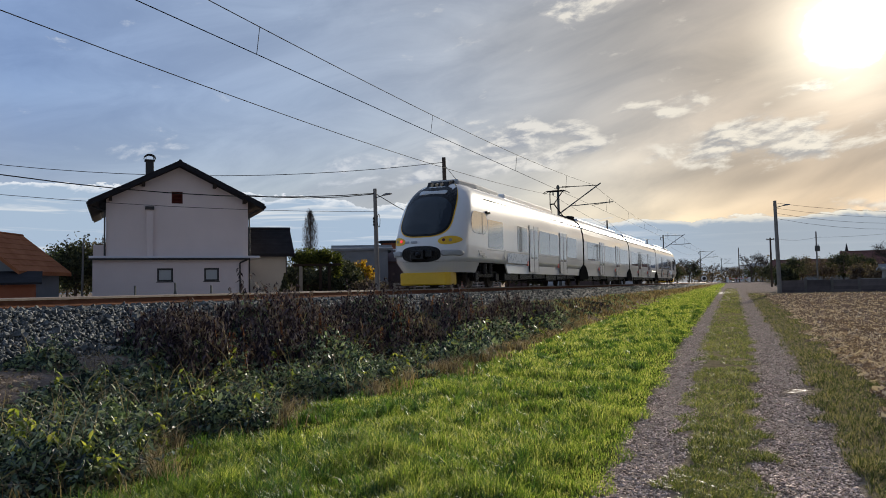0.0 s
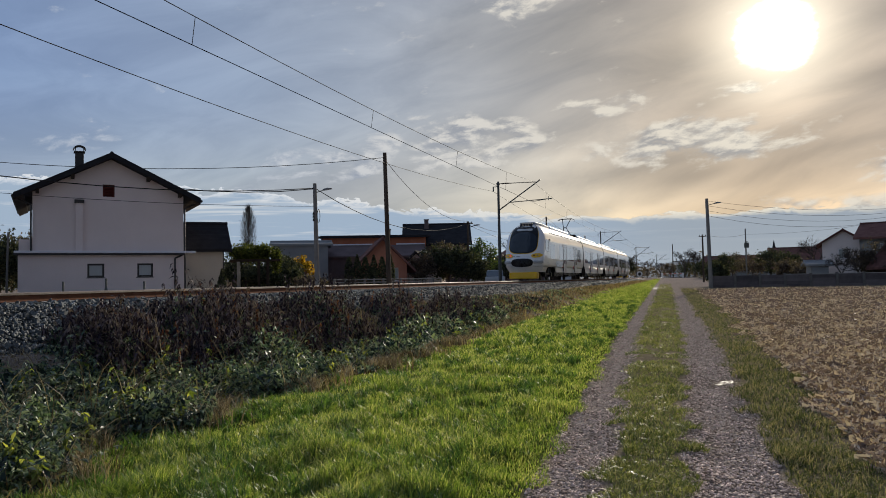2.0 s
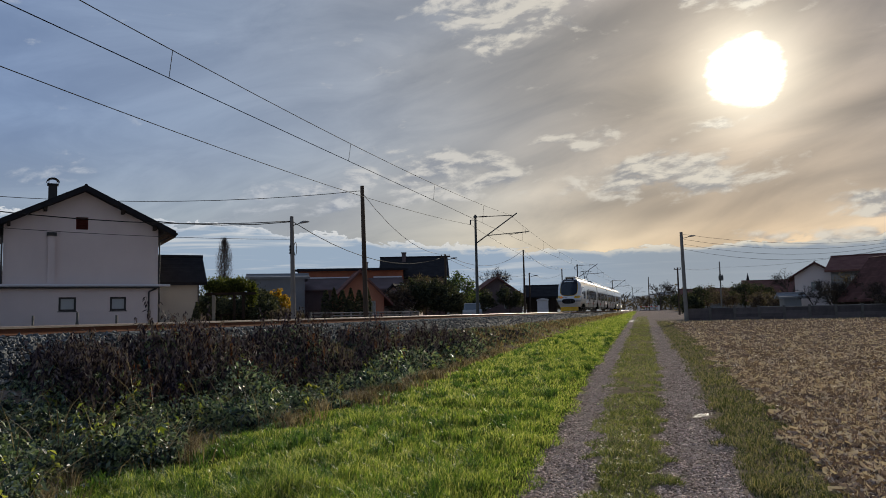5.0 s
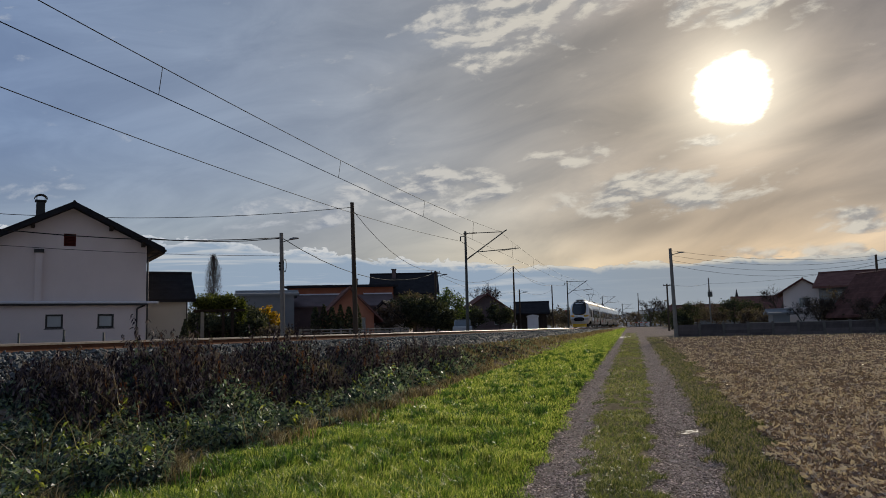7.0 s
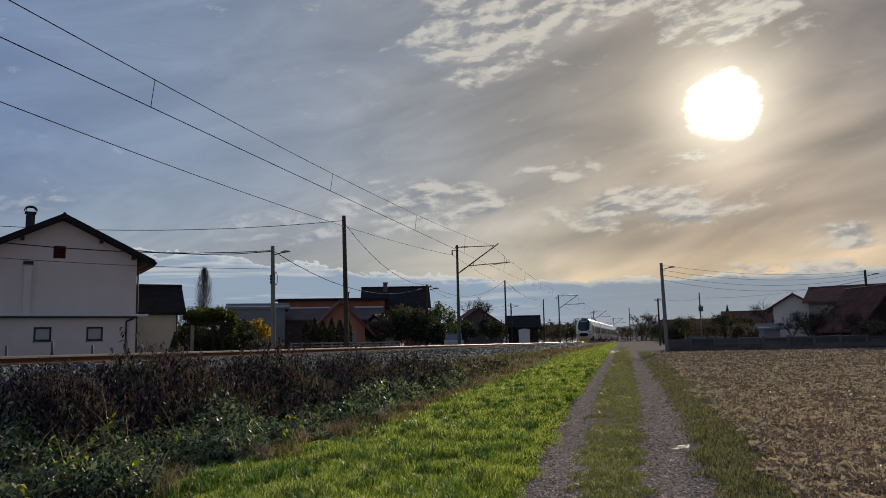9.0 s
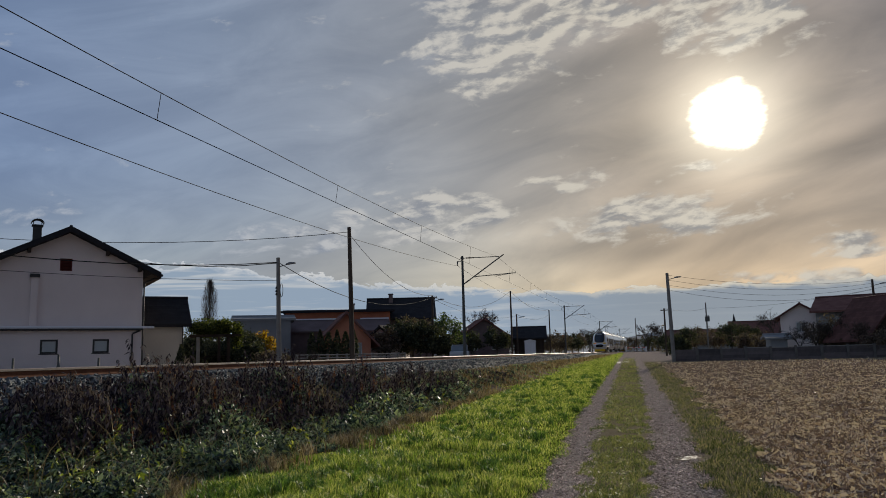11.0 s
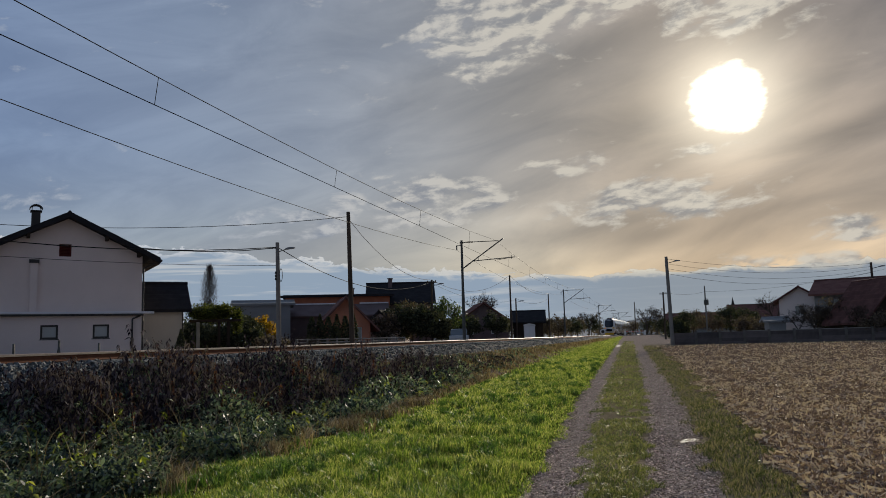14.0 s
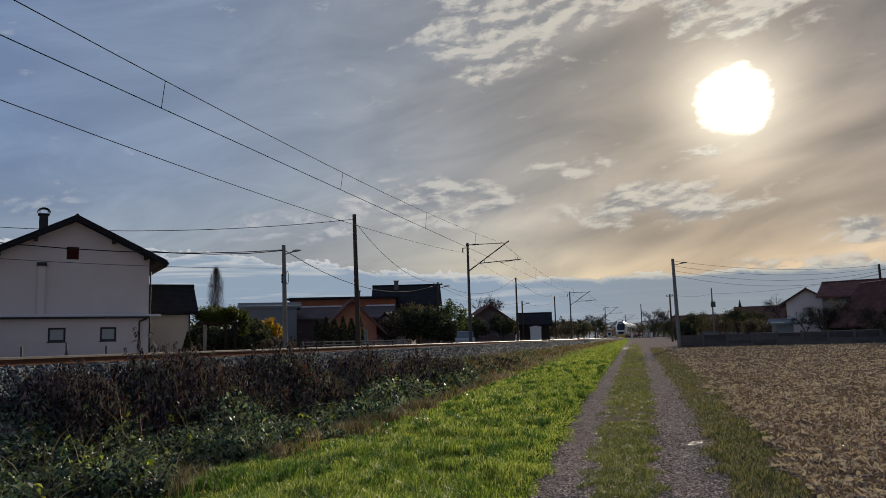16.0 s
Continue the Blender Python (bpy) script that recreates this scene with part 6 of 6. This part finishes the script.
# ---- grass, weeds, stones ----
def blades(x, y, h, w, droop=0.5):
    n = len(x)
    z = ground_z(x, y) - 0.01
    a = rng.uniform(0, math.tau, n)
    b = 4 * math.pi * patchy(x + 11, y + 23, 0.25) + rng.normal(0, 1.6, n)
    side = np.stack([np.cos(a), np.sin(a), np.zeros(n)], 1) * (w / 2)[:, None]
    lean = np.stack([np.cos(b), np.sin(b), np.zeros(n)], 1) * (h * rng.uniform(0.05, droop, n))[:, None]
    p = np.stack([x, y, z], 1)
    mid = p + lean * 0.35 + np.stack([np.zeros(n), np.zeros(n), h * 0.62], 1)
    tip = p + lean * 1.15 + np.stack([np.zeros(n), np.zeros(n), h * rng.uniform(0.8, 1.0, n)], 1)
    return np.stack([p - side, p + side, mid - side * 0.75, mid + side * 0.75, tip], 1)


BLADE = [(0, 1, 3), (0, 3, 2), (2, 3, 4)]


def lumpy(x, y):
    return 0.45 * patchy(x, y, 0.75) + 0.35 * patchy(x + 40, y, 0.27) + 0.20 * patchy(x, y + 70, 2.4)


def sow(n, x0, x1, y0, y1, near=2.0):
    """Places that thin out with distance."""
    u = rng.uniform(0, 1, n)
    y = 1 / (u / y1 ** (near - 1) + (1 - u) / y0 ** (near - 1)) ** (1 / (near - 1))
    return rng.uniform(x0, x1, n), y


def weed_edge(x, y):
    """Where the mown grass gives way to the weeds of the ditch."""
    return np.interp(y, [3, 5.3, 7, 9.3, 11, 15, 22, 30, 45, 60], [-4.6, -5.2, -5.45, -5.8, -5.45, -5.7, -6.3, -6.9, -7.4, -7.8]) + 0.35 * bumpy(y, x * 0 + 2, 1.4)


def knoll(x, y):
    """Uneven growth at the size of single tufts."""
    return np.clip((patchy(x + 5, y + 9, 0.33) - 0.45) * 2.2, 0, 1) * np.clip((patchy(x + 60, y, 0.9) - 0.25) * 2.0, 0, 1)


def meadow(n, y0, y1, near, wide, name, label):
    x, y = sow(n, -8.6, -0.9, y0, y1, near)
    x = x - np.clip((y - 30) * 0.03, 0, 3)
    u = x - lane_x(y)
    edge = weed_edge(x, y)
    verge = -rut_off(y) - 0.27 + 0.30 * (patchy(x, y, 0.4) - 0.45)
    keep = (u < verge) & (x > edge)
    x, y, edge, u, verge = x[keep], y[keep], edge[keep], u[keep], verge[keep]
    thin = np.clip((x - edge) / 0.8, 0.45, 1)
    h = (0.035 + 0.085 * lumpy(x, y) + 0.13 * knoll(x, y)) * thin * rng.uniform(0.55, 1.35, len(x)) * np.clip((verge - u) * 1.3 + 0.35, 0.35, 1) * np.interp(y, [3, 8, 15, 50], [1.25, 1.1, 1.0, 0.7])
    soup(name, blades(x, y, h, (wide + 0.00075 * np.clip(y, 4, 140)) * rng.uniform(0.6, 1.4, len(x)), 0.8), BLADE, "grass", label, "grass")


meadow(300000, 3.4, 26, 1.75, 0.0035, "meadow_grass", "lush bright green grass beside the farm track")
meadow(110000, 22, 170, 1.7, 0.004, "far_meadow_grass", "bright green grass along the railway bank")
cx, cy = sow(700, -6.4, -1.6, 3.6, 45, 1.7)
keep = (cx - lane_x(cy) < -1.3) & (cx > weed_edge(cx, cy) + 0.1)
cx, cy = cx[keep], cy[keep]
pick = rng.integers(0, len(cx), 26000)
ang, rad = rng.uniform(0, math.tau, 26000), np.abs(rng.normal(0, 0.075, 26000))
x, y = cx[pick] + rad * np.cos(ang), cy[pick] + rad * np.sin(ang)
soup("grass_tufts", blades(x, y, rng.uniform(0.07, 0.20, 26000), 0.005 + 0.0006 * np.clip(y, 4, 60), 1.2), BLADE, "grass_tuft", "longer dark green tufts standing in the grass", "grass")
x, y = sow(150000, -1.4, 1.2, 3.4, 100, 1.85)
x = x + LANE * np.clip(y - 6, -20, 200) - 0.25
u = x - lane_x(y)
side_room = rut_off(y) - np.where(u < 0, 0.25, 0.35)
keep = (np.abs(u) < side_room + 0.34 * (patchy(x, y, 0.35) - 0.45)) & (lumpy(x * 1.5, y) > 0.30)
x, y = x[keep], y[keep]
soup("track_grass", blades(x, y, (0.015 + 0.055 * lumpy(x, y) + 0.05 * knoll(x, y)) * rng.uniform(0.5, 1.4, len(x)), 0.004 + 0.0006 * np.clip(y, 4, 60), 1.8), BLADE, "grass_track", "short worn grass between the wheel ruts", "grass")
x, y = sow(170000, -2.6, 3.4, 3.4, 72, 1.8)
u = x - lane_x(y)
lim = field_edge(y) + 0.9 * (patchy(x, y, 0.9) - 0.5)
keep = (u > rut_off(y) + 0.36 + 0.4 * (patchy(x, y, 0.4) - 0.45)) & (u < lim) & (lumpy(x, y) > 0.28)
x, y = x[keep], y[keep]
soup("verge_grass", blades(x, y, (0.02 + 0.07 * lumpy(x, y) + 0.07 * knoll(x, y)) * rng.uniform(0.5, 1.4, len(x)), 0.0045 + 0.0006 * np.clip(y, 4, 60), 1.8), BLADE, "grass_verge", "faded green verge between track and field", "grass")
# pale dry grass along the weeds and the far bank
x, y = sow(110000, -9.2, -4.0, 3.5, 130, 1.5)
edge = weed_edge(x, y)
keep = ((np.abs(x - edge) < 0.45) | ((y > 17) & (x < edge + 0.3))) & (rng.uniform(0, 1, len(x)) < np.interp(y, [6, 12, 22], [0.06, 0.22, 0.8]) * patchy(x + 3, y, 0.5) * 1.6)
x, y = x[keep], y[keep]
soup("dry_grass", blades(x, y, rng.uniform(0.08, 0.32, len(x)), 0.005 + 0.0008 * np.clip(y, 4, 80), 0.9), BLADE, "grass_dry", "dry brown grass on the railway bank", "grass")


def thicket_height(x, y):
    """How high the weeds stand above the ground: rounded mounds with deep gaps between them."""
    edge = weed_edge(x, y)
    inside = np.clip((edge - x) / 0.5, 0, 1) * np.clip((x + 9.2) / 0.6, 0, 1)
    m = 0.65 * patchy(x, y * 0.8, 1.15) + 0.35 * patchy(x + 31, y, 0.5)
    mound = 0.12 + 1.35 * np.clip(m - 0.22, 0, 1)
    front = np.interp(y, [2, 7, 11, 16, 21, 27, 34, 45, 90], [0.80, 0.80, 0.95, 1.15, 1.15, 0.95, 0.55, 0.35, 0.25])
    back = np.interp(y, [2, 6.6, 7.8, 9.3, 11.0, 13, 17, 21, 27, 45, 90], [0.15, 0.15, 0.45, 0.80, 1.10, 1.35, 1.20, 0.75, 0.42, 0.25, 0.2])
    f = np.clip((-np.interp(y, [7.5, 10.5], [7.55, 7.0]) - x) / np.interp(y, [7.5, 10.5], [0.5, 0.9]), 0, 1)
    back = back * np.clip((patchy(x + 17, y + 5, 0.85) - 0.22) * 2.4, 0.12, 1.25)
    return inside * mound * (front * (1 - f) + back * f)


def thicket(name, n, mat, label, size, low, high, x0=-9.3, x1=-3.6, y0=2.6, y1=75, hang=0.0):
    x, y = sow(n, x0, x1, y0, y1, 1.55)
    hh = thicket_height(x, y)
    keep = hh > 0.07
    x, y, hh = x[keep], y[keep], hh[keep]
    z = ground_z(x, y) + hh * rng.uniform(low, high, len(x)) ** 0.6
    soup(name, quads(np.stack([x, y, z], 1), size * (0.7 + 0.035 * np.clip(y, 4, 40)) * rng.uniform(0.5, 1.5, len(x)), 0.38, 0.0, hang), QUAD, mat, label, "plants")


thicket("bramble_leaves", 150000, "bramble", "dark green brambles and nettles in the ditch", 0.040, 0.02, 0.80)
thicket("withered_leaves", 16000, "weed_brown", "withered brown-purple leaves among the brambles", 0.040, 0.1, 0.85, -9.2, -7.3, 9.6, 40, 1.6)


def weeds(name, n, area, tall, leaves, size, mat, label, lean=0.25, droop=0.9, bare_foot=0.2, stem_mat="stem", grow=1.0, wide=0.42, near=1.5, girth=0.0028):
    """Single plants: a bent stem each, and folded leaves that hang from it."""
    x0, x1, y0, y1 = area
    x, y = sow(n, x0, x1, y0, y1, near)
    cover = thicket_height(x, y)
    keep = cover > 0.14
    x, y, cover = x[keep], y[keep], cover[keep]
    n = len(x)
    h = rng.uniform(tall[0], tall[1], n) * np.clip(cover * grow + 0.35, 0.4, 1.25)
    a = rng.uniform(0, math.tau, n)
    foot = np.stack([x, y, ground_z(x, y) - 0.02], 1)
    bow = np.stack([np.cos(a), np.sin(a), np.full(n, -0.25)], 1) * (h * lean * rng.uniform(0.1, 2.0, n))[:, None]

    def along(f, who):
        return foot[who] + bow[who] * (f ** 2)[:, None] + np.stack([np.zeros(len(f)), np.zeros(len(f)), h[who] * f], 1)

    turn = rng.uniform(0, math.tau, n)
    side = np.stack([np.cos(turn), np.sin(turn), np.zeros(n)], 1) * (girth * (0.8 + 0.05 * y))[:, None]
    every = np.arange(n)
    ring = [along(np.full(n, f), every) for f in (0.0, 0.35, 0.7, 1.0)]
    soup(name + "_stems", np.stack([ring[0] - side, ring[0] + side, ring[1] - side, ring[1] + side, ring[2] - side * 0.8, ring[2] + side * 0.8, ring[3]], 1),
         [(0, 1, 3), (0, 3, 2), (2, 3, 5), (2, 5, 4), (4, 5, 6)], stem_mat, "thin stems of " + label, "plants")
    if not leaves:
        return
    who = np.repeat(every, leaves)
    f = rng.uniform(bare_foot, 1.02, len(who))
    b = along(f, who)
    ang = rng.uniform(0, math.tau, len(who))
    d = np.stack([np.cos(ang), np.sin(ang), -droop * rng.uniform(0.2, 1.8, len(who)) + 0.25], 1)
    d /= np.linalg.norm(d, axis=1)[:, None]
    w = np.cross(d, np.array([0, 0, 1.0]) + rng.normal(0, 0.35, (len(who), 3)))
    w /= np.linalg.norm(w, axis=1)[:, None]
    up_way = np.cross(w, d)
    ln = (size * rng.uniform(0.45, 1.35, len(who)) * (1.15 - 0.5 * f) * (0.85 + 0.018 * y[who]))[:, None]
    mid = b + d * ln * 0.95
    soup(name + "_leaves", np.stack([b, mid + w * ln * wide + up_way * ln * 0.18, b + d * ln * 2.0 - np.array([0, 0, 1.0]) * ln * 0.25, mid - w * ln * wide + up_way * ln * 0.18], 1),
         [(0, 1, 2), (0, 2, 3)], mat, label, "plants")


weeds("nettle", 4200, (-8.8, -4.2, 3.0, 34), (0.40, 0.80), 24, 0.054, "bramble", "dark green nettles in the ditch", 0.3)
weeds("bramble_cane", 800, (-8.6, -4.2, 3.0, 30), (0.6, 1.1), 30, 0.042, "bramble_light", "arching grey-green bramble canes", 0.9, 0.5, 0.15)
weeds("withered_weed", 1500, (-9.1, -7.2, 8.0, 28), (0.75, 1.25), 26, 0.060, "weed_brown", "tall withered purple-brown weeds on the bank", 0.14, 1.8, 0.2, wide=0.34, grow=1.1)
weeds("rusty_weed", 80, (-9.0, -7.2, 8.6, 22), (0.85, 1.30), 34, 0.042, "weed_rust", "reddish withered weeds against the rails", 0.12, 1.6, 0.35, wide=0.34, grow=0.9)
weeds("fresh_weed", 300, (-8.0, -4.4, 3.4, 26), (0.45, 0.95), 16, 0.062, "weed_fresh", "yellow-green leafy weeds among the brambles", 0.35, 1.0, 0.3)
weeds("dry_stalk", 2600, (-8.9, -4.2, 2.8, 30), (0.6, 1.25), 0, 0, "stem_pale", "pale dead stalks lying through the weeds", 0.8, stem_mat="stem_pale", girth=0.0045)
# fans of tan dead grass at the edge of the weeds
cy = rng.uniform(3.6, 30, 90)
cx = weed_edge(cy * 0, cy) + rng.uniform(-0.5, 0.12, 90)
pick = rng.integers(0, 90, 7000)
ang, rad = rng.uniform(0, math.tau, 7000), np.abs(rng.normal(0, 0.09, 7000))
x, y = cx[pick] + rad * np.cos(ang), cy[pick] + rad * np.sin(ang)
soup("dead_tussocks", blades(x, y, rng.uniform(0.12, 0.34, 7000), 0.004 + 0.0006 * y, 1.2), BLADE, "stem_pale", "tan tussocks of dead grass beside the weeds", "grass")

# litter on the bare foot of the bank
x, y = sow(5000, -9.2, -6.2, 3.0, 26, 1.5)
soup("leaf_litter", quads(np.stack([x, y, ground_z(x, y) + rng.uniform(0.005, 0.03, len(x))], 1), 0.028, 0.5, 0.9), QUAD, "stem_pale", "dry leaves and litter at the foot of the bank", "litter")
x, y = sow(6000, -9.2, -6.5, 3.0, 20, 1.5)
keep = patchy(x, y, 0.6) > 0.5
x, y = x[keep], y[keep]
soup("bank_grass", blades(x, y, rng.uniform(0.05, 0.22, len(x)), np.full(len(x), 0.006), 1.3), BLADE, "stem_pale", "sparse dry grass at the foot of the bank", "grass")

# maize stubble
_, y = sow(20000, 0, 1, 4, 69, 1.3)
x = lane_x(y) + 2.7 + 0.72 * rng.integers(0, 60, 20000) + rng.normal(0, 0.06, 20000)
keep = patchy(x, y, 2.0) > 0.25
x, y = x[keep], y[keep]
soup("stubble_stalks", blades(x, y, rng.uniform(0.06, 0.30, len(x)), 0.011 + 0.0005 * y, 0.5), BLADE, "straw", "cut maize stalks in rows on the field", "stubble")
x, y = sow(240000, 0, 46, 5, 70, 1.55)
x = x * np.clip(y / 40, 0.22, 1)
keep = x - lane_x(y) > field_edge(y) + 0.9 * (patchy(x, y, 0.9) - 0.5)
x, y = x[keep], y[keep]
n = len(x)
a = rng.uniform(0, math.tau, n)
l, wd = rng.uniform(0.02, 0.11, n), rng.uniform(0.0025, 0.007, n) * (0.8 + 0.006 * y)
c = np.stack([x, y, ground_z(x, y) + rng.uniform(0.005, 0.05, n)], 1)
d = np.stack([np.cos(a) * l, np.sin(a) * l, rng.normal(0, 0.03, n)], 1)
s = np.stack([-np.sin(a) * wd, np.cos(a) * wd, rng.normal(0, 0.012, n)], 1)
soup("maize_litter", np.stack([c - d - s, c + d - s, c + d + s, c - d + s], 1), QUAD, "straw", "pale straw litter strewn over the stubble field", "stubble")

# gravel stones in the ruts
CUBE = np.array([(i, j, k) for i in (-1, 1) for j in (-1, 1) for k in (-1, 1)], float)
CUBE_FACES = [(0, 1, 3, 2), (4, 6, 7, 5), (0, 4, 5, 1), (2, 3, 7, 6), (0, 2, 6, 4), (1, 5, 7, 3)]


def stones(pos, size, flat=1.0):
    n = len(pos)
    v = CUBE[None] * rng.uniform(0.55, 1.0, (n, 1, 3)) + rng.normal(0, 0.22, (n, 8, 3))
    a, b = rng.uniform(0, math.tau, n), rng.uniform(0, math.tau, n)
    ca, sa, cb, sb, o, e = np.cos(a), np.sin(a), np.cos(b), np.sin(b), np.zeros(n), np.ones(n)
    r1 = np.stack([ca, -sa, o, sa, ca, o, o, o, e], 1).reshape(n, 3, 3)
    r2 = np.stack([e, o, o, o, cb, -sb, o, sb, cb], 1).reshape(n, 3, 3)
    v = np.einsum("nij,njk,nvk->nvi", r1, r2, v)
    v[:, :, 2] *= flat
    return np.asarray(pos)[:, None] + v * (np.asarray(size) / 2)[:, None, None]


x, y = sow(80000, -1.5, 1.3, 3.5, 60, 1.75)
x = x + LANE * np.clip(y - 6, -20, 200) - 0.25
u = x - lane_x(y)
keep = (np.abs(np.abs(u) - rut_off(y)) < np.where(u < 0, 0.20, 0.30) + 0.2 * patchy(x, y, 0.3)) & ~((np.abs(x - 0.36) < 0.2) & (np.abs(y - 12.08) < 0.35))
x, y = x[keep], y[keep]
soup("track_gravel", stones(np.stack([x, y, ground_z(x, y) + 0.002], 1), rng.uniform(0.08, 0.30, len(x)) ** 2 * 0.24 * (1 + 0.015 * y) + 0.006, 0.7), CUBE_FACES, "pebble", "loose grey gravel in the wheel ruts", "gravel")


# ballast stones on the bank: the nearest as pieces of their own
def ballast_at(n, y0, y1, near):
    s, y = sow(n, 0, 1.0, y0, y1, near)
    s = s * 3.3 - 1.35            # from the crown down the slope
    x = RAIL_X + np.array([bend(v) for v in y]) + np.where(s < 0, 1.75 + s, 1.75 + s * 0.87)
    z = np.where(s < 0, 1.30, 1.30 - s * 0.87 * 0.615)
    return np.stack([x, y, z + 0.01], 1)


bed = bpy.data.objects["ballast_bed"]
pos = ballast_at(36000, 4.5, 150, 1.6)
soup("ballast_stones", stones(pos, rng.uniform(0.03, 0.065, len(pos)) * (0.8 + 0.016 * np.clip(pos[:, 1], 5, 80))), CUBE_FACES, "ballast", parent=bed)
variants = []
for k in range(8):
    me = bpy.data.meshes.new("ballast_stone")
    v = stones(np.zeros((1, 3)), np.array([0.085]))[0]
    me.from_pydata(v.tolist(), [], CUBE_FACES)
    me.materials.append(M["ballast"])
    variants.append(me)
for k, q in enumerate(ballast_at(300, 6.0, 13.0, 1.5)):
    ob = new("ballast_stone", variants[k % 8])
    ob.parent = bed
    ob.matrix_basis = pose(q[0], q[1], q[2] + 0.025, rng.uniform(0, 360), rng.uniform(0, 360), rng.uniform(0, 360))


motions()
